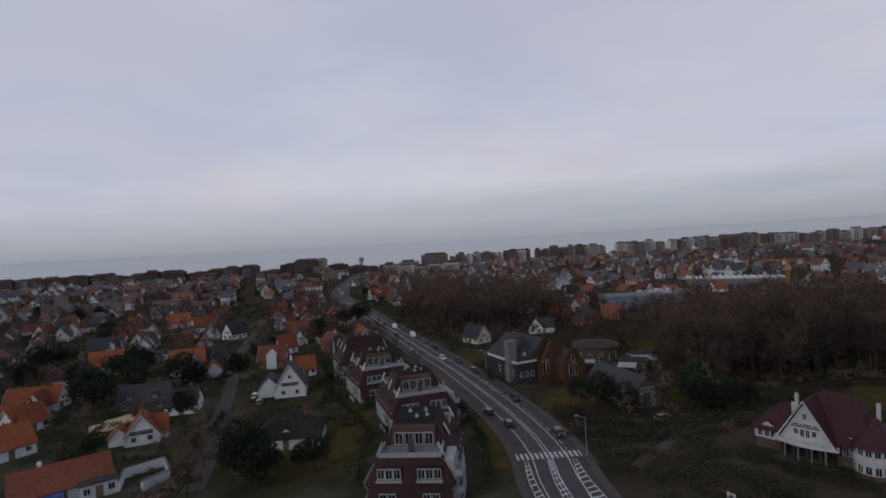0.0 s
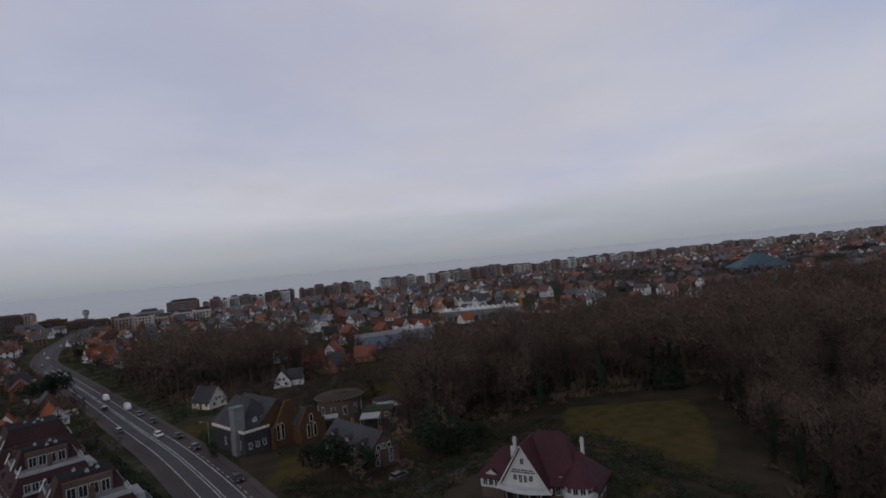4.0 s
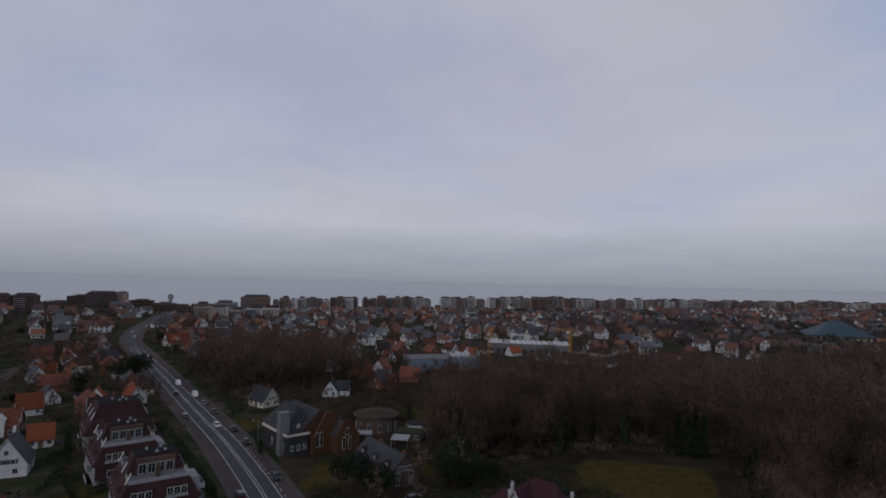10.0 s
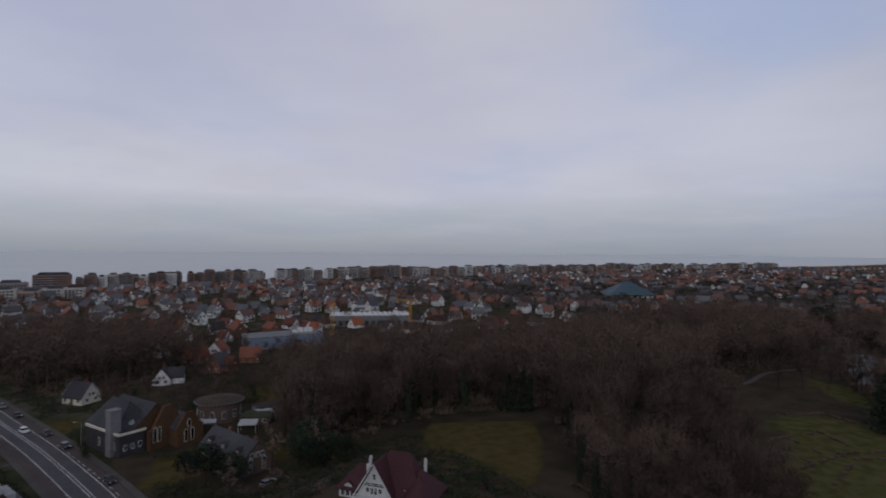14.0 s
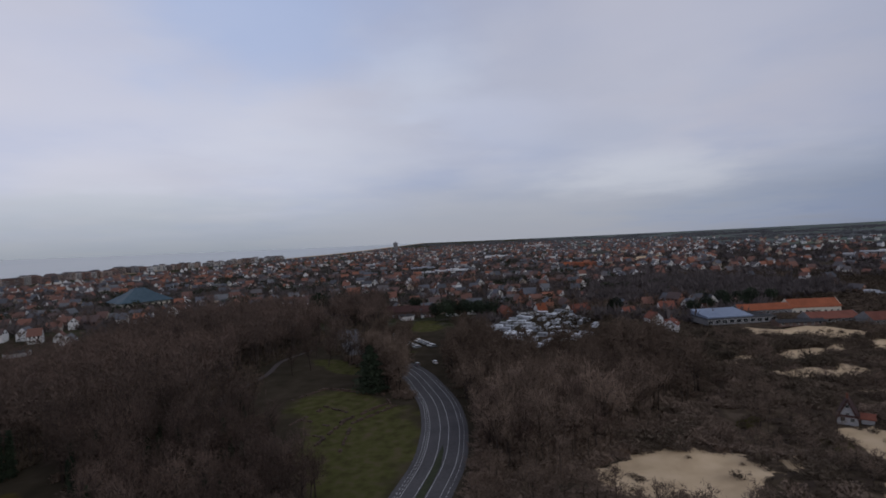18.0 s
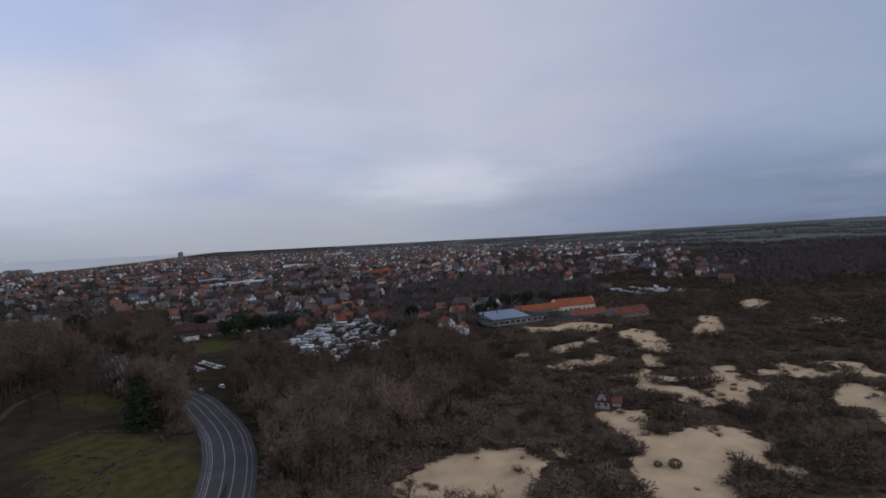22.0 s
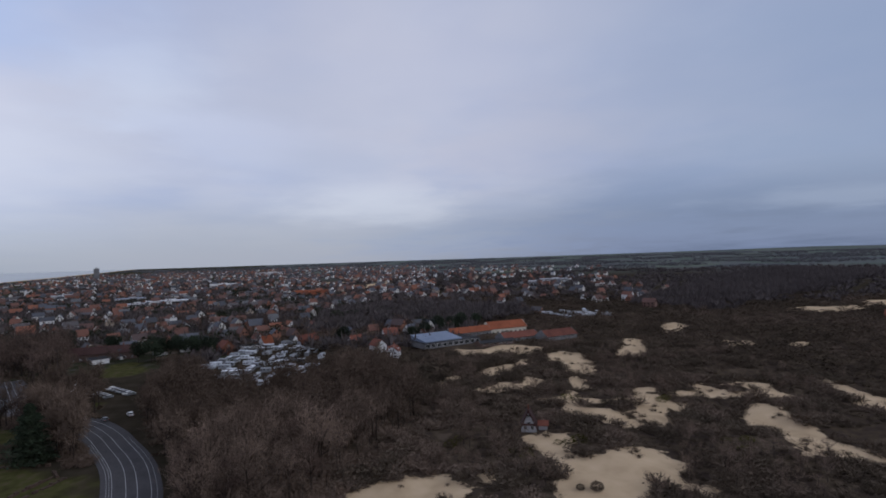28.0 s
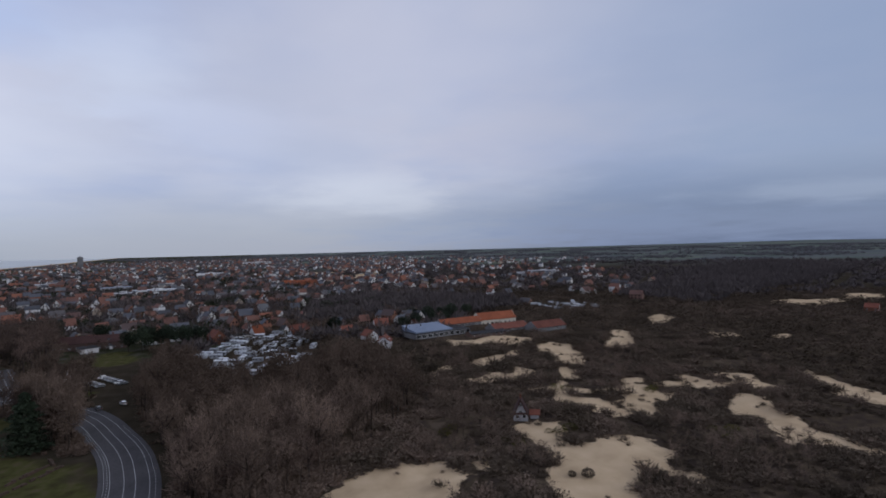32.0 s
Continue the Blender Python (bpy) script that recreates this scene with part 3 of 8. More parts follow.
def ground_material():
    m = material("ground_cover", [(0.030, 0.026, 0.018), (0.046, 0.038, 0.027), (0.068, 0.054, 0.039)], 0.12, 0.95, spec=0.0)
    n, l = m.node_tree.nodes, m.node_tree.links
    b = n["Principled BSDF"]
    out = b.inputs["Base Color"].links[0].from_socket
    geo = n.new("ShaderNodeNewGeometry")

    def tex(scale, detail=4.0):
        t = n.new("ShaderNodeTexNoise")
        t.inputs["Scale"].default_value, t.inputs["Detail"].default_value = scale, detail
        l.new(geo.outputs["Position"], t.inputs["Vector"])
        return t.outputs["Fac"]

    def ramp(sock, stops):
        r = n.new("ShaderNodeValToRGB")
        l.new(sock, r.inputs[0])
        while len(r.color_ramp.elements) < len(stops):
            r.color_ramp.elements.new(0.5)
        for e, (p, c) in zip(r.color_ramp.elements, stops):
            e.position, e.color = p, (*c, 1)
        return r.outputs[0]

    def mix(fac, a, c):
        q = n.new("ShaderNodeMix")
        q.data_type = "RGBA"
        l.new(fac, q.inputs[0])
        l.new(a, q.inputs[6])
        l.new(c, q.inputs[7])
        return q.outputs[2]

    def mask(key, lo, hi, wob=0.0, scale=0.6):
        a = n.new("ShaderNodeAttribute")
        a.attribute_name = key
        s = n.new("ShaderNodeMath")
        s.operation = "MULTIPLY_ADD"
        l.new(tex(scale, 6.0), s.inputs[0])
        s.inputs[1].default_value = wob
        l.new(a.outputs["Fac"], s.inputs[2])
        r = n.new("ShaderNodeMapRange")
        r.inputs[1].default_value, r.inputs[2].default_value = lo + wob / 2, hi + wob / 2
        l.new(s.outputs[0], r.inputs[0])
        return r.outputs[0]

    # farmland far inland: a patchwork of pasture and ploughed strips, haze painted into its colours
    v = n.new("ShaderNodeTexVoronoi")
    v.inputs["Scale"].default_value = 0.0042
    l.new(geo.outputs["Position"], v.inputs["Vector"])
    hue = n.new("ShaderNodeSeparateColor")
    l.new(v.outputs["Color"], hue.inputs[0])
    hazed_farm = ramp(hue.outputs[0], [(0.0, (0.110, 0.122, 0.128)), (0.35, (0.120, 0.145, 0.122)), (0.6, (0.130, 0.134, 0.140)), (1.0, (0.145, 0.170, 0.132))])
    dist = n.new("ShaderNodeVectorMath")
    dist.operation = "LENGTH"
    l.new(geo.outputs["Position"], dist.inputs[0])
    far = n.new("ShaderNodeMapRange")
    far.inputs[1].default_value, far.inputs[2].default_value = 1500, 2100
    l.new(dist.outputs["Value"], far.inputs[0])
    out = mix(far.outputs[0], out, hazed_farm)
    garden = ramp(tex(0.09), [(0.35, (0.030, 0.033, 0.020)), (0.5, (0.048, 0.050, 0.028)), (0.62, (0.072, 0.064, 0.052)), (0.78, (0.11, 0.10, 0.092))])
    out = mix(mask("town", 0.3, 0.7, 0.3, 0.05), out, garden)
    heath = ramp(tex(0.22, 7.0), [(0.30, (0.038, 0.029, 0.024)), (0.45, (0.062, 0.047, 0.037)), (0.55, (0.072, 0.055, 0.037)), (0.66, (0.105, 0.080, 0.060))])
    out = mix(mask("heath", 0.2, 0.6, 0.2), out, heath)
    lawn = ramp(tex(0.25), [(0.3, (0.050, 0.041, 0.017)), (0.55, (0.072, 0.057, 0.023)), (0.75, (0.090, 0.066, 0.034))])
    out = mix(mask("lawn", -0.05, 0.2, 0.5, 0.11), out, lawn)
    turf = ramp(tex(0.25), [(0.3, (0.046, 0.043, 0.020)), (0.5, (0.070, 0.070, 0.026)), (0.7, (0.092, 0.074, 0.044))])
    out = mix(mask("turf", -0.05, 0.2, 0.5, 0.11), out, turf)
    sand = ramp(tex(0.13, 5.0), [(0.25, (0.42, 0.312, 0.196)), (0.5, (0.535, 0.402, 0.258)), (0.75, (0.61, 0.468, 0.308))])
    out = mix(mask("sand", -0.14, -0.05, 0.8, 0.45), out, sand)
    l.new(out, b.inputs["Base Color"])
    return m


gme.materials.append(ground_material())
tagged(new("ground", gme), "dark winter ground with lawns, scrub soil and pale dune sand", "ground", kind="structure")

sea_mat = material("sea_water", [(0.30, 0.335, 0.335), (0.36, 0.39, 0.385)], 0.004, 0.30, spec=0.5, bump=0.15)
sb = Build()
sx = lines(-4900, -400, 400, 4900, 100.0, 1.2)
sy = [0, 40, 120, 300, 700, 1300, 2000, 2800, 3400, 3900]
for i in range(len(sx) - 1):
    for j in range(len(sy) - 1):
        q = []
        for x, d in ((sx[i], sy[j]), (sx[i + 1], sy[j]), (sx[i + 1], sy[j + 1]), (sx[i], sy[j + 1])):
            y = min(4900, shore(x) + 4 + d)
            q.append((x, y, -0.4 + swell(x, y)))
        sb.face(q)
single("water", sb, sea_mat, "grey green sea under an overcast sky", "sea", kind="structure")

# ---------- the coast road ----------
def spline(pts, step=3.0):
    """A smooth line through the points, even steps apart."""
    out = []
    for i in range(len(pts) - 1):
        p = [Vector(pts[max(0, min(len(pts) - 1, i + k))]) for k in (-1, 0, 1, 2)]
        n = max(2, int((p[2] - p[1]).length / step))
        for k in range(n):
            t = k / n
            out.append(0.5 * (2 * p[1] + (p[2] - p[0]) * t + (2 * p[0] - 5 * p[1] + 4 * p[2] - p[3]) * t * t + (3 * p[1] - p[0] - 3 * p[2] + p[3]) * t ** 3))
    out.append(Vector(pts[-1]))
    return out


def band(line, a, b, z, closed_z=None, i0=0, i1=None):
    """A strip along the line between two offsets to its right, a little above the ground; with closed_z it has sides down to that height."""
    bd, row = Build(), []
    seg = line[i0:i1]
    for i, p in enumerate(seg):
        d = (seg[min(i + 1, len(seg) - 1)] - seg[max(i - 1, 0)]).normalized()
        r = Vector((d.y, -d.x))
        g = ground_z(p.x, p.y)
        row.append([(p.x + r.x * o, p.y + r.y * o, g + z) for o in (a, b)])
    for p, q in zip(row, row[1:]):
        if closed_z is None:
            bd.face((p[0], q[0], q[1], p[1])[::-1])
        else:
            lo = lambda v: (v[0], v[1], v[2] - z + closed_z)
            bd.face((p[0], p[1], q[1], q[0]))
            bd.face((p[0], q[0], lo(q[0]), lo(p[0])))
            bd.face((p[1], lo(p[1]), lo(q[1]), q[1]))
    return bd


MAIN = [(-150, 985), (-141, 900), (-128, 800), (-118, 690), (-108, 570), (-93, 480), (-78, 428), (-44, 326), (-11, 224), (2, 184), (12, 148), (17, 126), (19, 110), (19, 95),
        (22, 72), (36, 48), (62, 31), (100, 25), (120, 24), (137, 22.9), (153, 21.4), (163, 21.3), (171, 21.8), (185, 23.3), (198, 25.8), (208, 28.2), (219, 31.8), (232, 37), (249, 44), (265, 53), (280, 66), (297, 81), (318, 93), (345, 104), (380, 118)]
road_line = spline([Vector(p) for p in MAIN])


def near(line, x, y):
    return min(range(len(line)), key=lambda i: (line[i].x - x) ** 2 + (line[i].y - y) ** 2)


def dashes(name, a, b, i0, i1, on, off, label, mat="paint"):
    """A broken line: every dash is a part."""
    top = tagged(new(name), label, "road marking", kind="structure")
    top.matrix_world = pose(0, 0, 0)
    fine = spline([Vector(p) for p in MAIN], 1.0)
    i, last = near(fine, *i0), near(fine, *i1)
    while i < last:
        part("dash", band(fine, a, b, 0.075, i0=i, i1=min(last, i + on) + 1), M[mat], top)
        i += on + off


bend = near(road_line, 62, 31)
far_end = near(road_line, -78, 428)
single("road", band(road_line, -3.6, 3.6, 0.06, i1=bend + 1), M["asphalt"], "dark asphalt carriageway of the coast road", "road", kind="structure")
single("road_bend", band(road_line, -7.4, 7.4, 0.06, i0=bend), M["asphalt"], "dark asphalt carriageway through the wooded bend", "road", kind="structure")
for nm, a, b, z, lo, mt, lab, cat in (("cycle_lane_west", -6.6, -3.6, 0.055, None, "cycle", "red-brown asphalt parking and cycle lane", "cycle lane"), ("cycle_lane_east", 3.6, 6.6, 0.055, None, "cycle", "red-brown asphalt parking and cycle lane", "cycle lane"),
                                      ("pavement_west", -8.4, -6.6, 0.17, 0.0, "paver", "grey paved footway with a raised kerb", "pavement"), ("pavement_east", 6.6, 8.0, 0.17, 0.0, "paver", "grey paved footway with a raised kerb", "pavement")):
    single(nm, band(road_line, a, b, z, lo, i1=bend + 1), M[mt], lab, cat, kind="structure")
for nm, a, b in (("edge_line_west", -3.65, -3.45), ("edge_line_east", 3.45, 3.65), ("centre_line_west", -0.45, -0.27), ("centre_line_east", 0.27, 0.45)):
    single(nm, band(road_line, a, b, 0.075, i0=far_end, i1=bend + 1), M["paint"], "thin white painted road line", "road marking", kind="structure")
for nm, a, b in (("bend_line_outer", -4.72, -4.58), ("bend_line_inner", 4.58, 4.72), ("bend_line_median_west", -1.42, -1.27), ("bend_line_median_east", 1.27, 1.42)):
    single(nm, band(road_line, a, b, 0.075, i0=bend), M["worn_paint"], "thin white painted road line", "road marking", kind="structure")
dashes("parking_line_west", -4.5, -4.35, (2, 184), (19, 112), 2, 2, "broken white line beside the parking lane")
for nm, a in (("ladder_line_outer", -6.1), ("ladder_line_inner", 5.95), ("cycle_line_outer", -5.35)):
    dashes(nm, a, a + 0.16, (110, 25), (240, 40), 1, 1, "broken white line beside the cycle lane", "worn_paint")

# zebra crossing
zebra = thing("zebra_crossing", 19.1, 109.5, 0.08, 3, "white zebra crossing over the coast road", "zebra crossing", kind="structure")
zs = Build()
zs.box(-0.25, 0.25, -1.5, 1.5, 0, 0.012)
stripe = zs.mesh("stripe", [M["paint"]])
for k in range(14):
    part("stripe", stripe, None, zebra).location = (-6.5 + k, 0, 0)


def hatch(name, i0, i1, w0, w1, side, label):
    """A painted island of slanted bars that widens along the road."""
    top = tagged(new(name), label, "road marking", kind="structure")
    fine = spline([Vector(p) for p in MAIN], 1.0)
    a, b = near(fine, *i0), near(fine, *i1)
    for edge in (0, 1):
        bd = Build()
        for i in range(a, b):
            q = []
            for k in (i, i + 1):
                t = (k - a) / max(1, b - a)
                w = w0 + (w1 - w0) * t
                d = (fine[k + 1] - fine[k - 1]).normalized()
                r = Vector((d.y, -d.x))
                o = side + (w if edge else -w)
                q += [fine[k] + r * (o - 0.08), fine[k] + r * (o + 0.08)]
            bd.face([(p.x, p.y, 0.078) for p in (q[0], q[1], q[3], q[2])])
        part("border", bd, M["paint"], top)
    for i in range(a, b, 2):
        t = (i - a) / max(1, b - a)
        w = w0 + (w1 - w0) * t
        if w < 0.35:
            continue
        d = (fine[i + 1] - fine[i - 1]).normalized()
        r = Vector((d.y, -d.x))
        p0, p1 = fine[i] + r * (side - w), fine[i] + r * (side + w) + d * 0.7
        bd = Build()
        bd.face([(p.x, p.y, 0.078) for p in (p0, p1, p1 + d * 0.45, p0 + d * 0.45)])
        part("bar", bd, M["paint"], top)


hatch("hatched_island_west", (19, 107), (19, 90), 0.3, 1.3, -4.6, "white hatched kerb island")
hatch("hatched_island_middle", (19, 107), (20, 82), 0.3, 1.1, 0.4, "white hatched middle island")
hatch("hatched_island_east", (19, 107), (20, 82), 0.3, 1.0, 5.0, "white hatched kerb island")
grass_island = Build()
ring = [(128, 23.5), (138, 21.9), (146, 21.1), (156, 20.4), (166, 21.0), (170, 21.75), (165, 22.1), (156, 22.3), (146, 23.0), (138, 23.8)]
grass_island.solid([(x, y, 0.06) for x, y in ring], [(x, y, 0.2) for x, y in ring])
single("traffic_island", grass_island, M["hedge"], "narrow grassed traffic island in the road", "traffic island", kind="structure")
SIDE = spline([Vector(p) for p in ((-50, 102), (-55, 122), (-61, 140), (-70, 170), (-80, 202), (-93, 245), (-106, 300), (-118, 350))])
single("side_street", band(SIDE, -2.1, 2.1, 0.05), M["cycle"], "narrow grey asphalt side street between gardens", "road", kind="structure")
PATHWAY = spline([Vector(p) for p in ((86, 112), (76, 118), (66, 117), (50, 112), (34, 100))])
single("villa_drive", band(PATHWAY, -2.0, 2.0, 0.05), M["cycle"], "gravel drive curving behind the villa", "drive", kind="structure")
TRACK = spline([Vector(p) for p in ((186, 98), (205, 110), (222, 118), (254, 117), (283, 122), (310, 116))])
single("wood_track", band(TRACK, -1.3, 1.3, 0.05), M["cycle"], "sandy footpath along the edge of the wood", "path", kind="structure")

# ---------- houses ----------
SHARED = {}


def window_mesh(w, h):
    key = ("window", round(w, 2), round(h, 2))
    if key not in SHARED:
        b = Build()
        t = 0.09
        for x0, x1, z0, z1 in ((-w / 2, w / 2, 0, t), (-w / 2, w / 2, h - t, h), (-w / 2, -w / 2 + t, t, h - t), (w / 2 - t, w / 2, t, h - t), (-t / 3, t / 3, t, h - t)):
            b.box(x0, x1, -0.06, 0.02, z0, z1)
        p = Build()
        p.box(-w / 2 + t, w / 2 - t, -0.03, 0.015, t, h - t)
        SHARED[key] = (b.mesh("window_frame", [M["frame"]]), p.mesh("pane", [M["glass"]]))
    return SHARED[key]


def window(parent, x, y, z, rot, w=1.2, h=1.3):
    fm, pm = window_mesh(w, h)
    ob = part("window", fm, None, parent)
    ob.matrix_basis = pose(x, y, z, 0, 0, rot)
    part("pane", pm, None, ob)
    return ob


def gabled(L, W, eave, ridge, over=0.35, thick=0.22):
    """Walls and roof of a gabled house; the ridge runs along x."""
    w = Build()
    prof = [(-W / 2, 0), (W / 2, 0), (W / 2, eave), (0, ridge - 0.05), (-W / 2, eave)]
    w.solid([(-L / 2, y, z) for y, z in prof], [(L / 2, y, z) for y, z in prof])
    r = Build()
    sl = (ridge - eave) / (W / 2)
    x0, x1 = -L / 2 - over, L / 2 + over
    for s in (-1, 1):
        ye, ze = s * (W / 2 + over), eave - over * sl
        lo = [(x0, ye, ze), (x1, ye, ze), (x1, 0, ridge), (x0, 0, ridge)]
        r.solid(lo, [(x, y, z + thick) for x, y, z in lo])
    return w, r


def hipped(L, W, eave, ridge, over=0.35):
    w, r = Build(), Build()
    w.box(-L / 2, L / 2, -W / 2, W / 2, 0, eave)
    a, c = L / 2 + over, W / 2 + over
    k = max(0.05, a - c)
    r.solid([(-a, -c, eave), (a, -c, eave), (a, c, eave), (-a, c, eave)], [(-a, -c, eave + 0.15), (a, -c, eave + 0.15), (a, c, eave + 0.15), (-a, c, eave + 0.15)])
    z = eave + 0.15
    r.face([(-a, -c, z), (a, -c, z), (k, 0, ridge), (-k, 0, ridge)])
    r.face([(a, c, z), (-a, c, z), (-k, 0, ridge), (k, 0, ridge)])
    r.face([(a, -c, z), (a, c, z), (k, 0, ridge)])
    r.face([(-a, c, z), (-a, -c, z), (-k, 0, ridge)])
    return w, r


def chimney_mesh(h, white=False):
    key = ("chimney", h, white)
    if key not in SHARED:
        b = Build()
        b.box(-0.35, 0.35, -0.3, 0.3, -1.2, h)
        b.box(-0.42, 0.42, -0.37, 0.37, h, h + 0.15)
        b.tube(-0.14, 0, h + 0.15, h + 0.5, 0.1, 0.09, 6)
        b.tube(0.16, 0, h + 0.15, h + 0.5, 0.1, 0.09, 6)
        SHARED[key] = b.mesh("chimney", [M["white" if white else "brick"]])
    return SHARED[key]


def dormer(parent, x, y, z, rot, wall, roof, w=1.7, h=1.4, depth=2.2):
    """A small gabled dormer facing local -y."""
    b, r = Build(), Build()
    b.solid([(-w / 2, 0, 0), (w / 2, 0, 0), (w / 2, 0, h), (0, 0, h + w * 0.4), (-w / 2, 0, h)], [(-w / 2, depth, 0), (w / 2, depth, 0), (w / 2, depth, h), (0, depth, h + w * 0.4), (-w / 2, depth, h)])
    for s in (-1, 1):
        lo = [(s * (w / 2 + 0.15), -0.2, h - 0.12), (s * (w / 2 + 0.15), depth, h - 0.12), (0, depth, h + w * 0.4), (0, -0.2, h + w * 0.4)]
        r.solid(lo, [(p, q, t + 0.12) for p, q, t in lo])
    d = part("dormer", b, M[wall], parent)
    d.matrix_basis = pose(x, y, z, 0, 0, rot)
    part("dormer_roof", r, M[roof], d)
    fm, pm = window_mesh(1.1, 1.1)
    ob = part("window", fm, None, d)
    ob.matrix_basis = pose(0, -0.02, 0.2)
    return d


def house(x, y, rot, L, W, eave, ridge, wall, roof, label, name="house", gable=True, rows=(0.9,), per=3, gable_win=(2, 1), chimneys=((0.25, 0.0),), dorm=0, door=True, group="", z=None, white_chimney=False, trim=False):
    """A detached house: ridge along local x, gables at its ends, long sides at local -y and +y."""
    top = thing(name, x, y, ground_z(x, y) if z is None else z, rot, label, "house", group)
    w, r = (gabled if gable else hipped)(L, W, eave, ridge)
    part("wall", w, M[wall], top)
    part("roof", r, M[roof], top)
    for zz in rows:
        if zz + 1.3 > eave:
            continue
        for k in range(per):
            px = (k + 0.5) / per * L - L / 2
            if door and zz == rows[0] and k == per // 2:
                continue
            window(top, px, -W / 2 - 0.01, zz, 0)
            window(top, px, W / 2 + 0.01, zz, 180)
        for s in (-1, 1):
            for k in range(2):
                window(top, s * (L / 2 + 0.01), (k - 0.5) * W * 0.45, zz, 90 * s)
    if gable:
        for s in (-1, 1):
            for row in range(gable_win[1]):
                zz = eave + 0.15 + row * 2.3
                n = gable_win[0] if row == 0 else 1
                if zz + 1.5 > ridge:
                    continue
                for k in range(n):
                    window(top, s * (L / 2 + 0.01), (k - (n - 1) / 2) * 1.5, zz, 90 * s, 1.05, 1.25)
            if trim:
                b = Build()
                for q in (-1, 1):
                    e = 0.37
                    sl = (ridge - eave) / (W / 2)
                    p0, p1 = (q * (W / 2 + e), eave - e * sl), (0, ridge)
                    xs = s * (L / 2 + 0.37)
                    b.solid([(xs, p0[0], p0[1] - 0.1), (xs, p1[0], p1[1] - 0.1), (xs, p1[0], p1[1] + 0.2), (xs, p0[0], p0[1] + 0.2)],
                            [(xs + s * 0.06, p0[0], p0[1] - 0.1), (xs + s * 0.06, p1[0], p1[1] - 0.1), (xs + s * 0.06, p1[0], p1[1] + 0.2), (xs + s * 0.06, p0[0], p0[1] + 0.2)])
                part("bargeboard", b, M["frame"], top, "white painted bargeboard")
    if door:
        if "door" not in SHARED:
            b = Build()
            b.box(-0.5, 0.5, -0.06, 0.02, 0, 2.1)
            b.box(-0.62, -0.5, -0.09, 0.02, 0, 2.22)
            b.box(0.5, 0.62, -0.09, 0.02, 0, 2.22)
            b.box(-0.5, 0.5, -0.09, 0.02, 2.1, 2.22)
            SHARED["door"] = b.mesh("door", [M["wood"]])
        part("door", SHARED["door"], None, top).matrix_basis = pose(0, -W / 2 - 0.01, 0.02)
    for cx, cy in chimneys:
        zz = ridge - abs(cy) * (ridge - eave) * 2
        part("chimney", chimney_mesh(1.2, white_chimney), None, top).matrix_basis = pose(cx * L, cy * W, zz)
    for k in range(dorm):
        px = (k + 0.5) / dorm * L - L / 2
        sl = (ridge - eave) / (W / 2)
        for s in (-1, 1):
            dormer(top, px, s * (W / 2 - 0.8), eave + 0.5 * sl, 0 if s < 0 else 180, wall, roof)
    return top


def wing(top, x, y, rot, L, W, eave, ridge, wall, roof, wins=2):
    """A gabled wing grown onto a house."""
    w, r = gabled(L, W, eave, ridge)
    ob = part("wing", w, M[wall], top)
    ob.matrix_basis = pose(x, y, 0, 0, 0, rot)
    part("wing_roof", r, M[roof], ob)
    fm, pm = window_mesh(1.1, 1.2)
    for s in (-1, 1):
        for k in range(wins):
            q = part("window", fm, None, ob)
            q.matrix_basis = pose((k + 0.5) / wins * L - L / 2, s * (W / 2 + 0.01), 0.9, 0, 0, 0 if s < 0 else 180)
        q = part("window", fm, None, ob)
        q.matrix_basis = pose(s * (L / 2 + 0.01), 0, eave + 0.1, 0, 0, 90 * s)
    return ob


def shutters(top, x, z, spots, h=1.2):
    """Pairs of dark shutters on the gable end at local x."""
    for y in spots:
        b = Build()
        b.box(min(x, x * 1.012), max(x, x * 1.012), y - 0.22, y + 0.22, z, z + h)
        part("shutter", b, M["lettering"], top, "dark painted shutter")

# ---------- houses west of the road, near the start ----------
h = house(-49.3, 168, 100, 9.4, 9, 3.2, 9.8, "white", "slate", "white gabled house with a slate roof on a lawn", gable_win=(3, 2), trim=True, white_chimney=True)
wing(h, 1.0, 6.5, 0, 6.5, 6.5, 2.6, 6.2, "white", "slate")
shutters(h, -4.72, 3.4, (-2.3, -0.75, 0.75, 2.3))
h = house(-67, 207, 6, 10, 7.8, 3.6, 8.2, "brick", "red_tile", "red brick house with a white gabled dormer front", rows=(0.9,), trim=True)
dormer(h, 0, -4.3, 0.2, 0, "white", "white", 3.6, 5.4, 4.2)
house(-51, 192, 20, 6.5, 6, 2.6, 6.6, "white", "orange", "small white house with an orange tiled roof")
h = house(-76, 132.5, 115, 7.4, 7.6, 2.2, 7.0, "white", "orange", "white house with a steep orange tiled roof and dark shutters", gable_win=(3, 1), trim=True)
wing(h, 0.8, 5.0, 0, 4.4, 4.4, 1.9, 4.4, "white", "orange", 1)
wing(h, 1.2, -3.0, 90, 5, 4.4, 2.2, 5.6, "white", "orange", 1)
shutters(h, -3.72, 2.4, (-2.2, -0.75, 0.75, 2.2), 1.1)
house(-99, 205, 30, 12, 9, 3.0, 9, "white", "orange", "white house with an orange tiled roof behind a hedge", dorm=1)
house(-91, 162, 12, 14, 10, 2.6, 6.8, "dark_brick", "slate", "long dark house with a slate roof", dorm=2)
h = house(-77, 156, 12, 8.5, 8.5, 2.5, 6.4, "white", "slate", "low white house with a broad black slate roof")
h = house(-93, 197, 115, 9, 8.5, 3.0, 8.2, "white", "slate", "white gabled house with black slates and an orange lower roof", gable_win=(3, 1), trim=True)
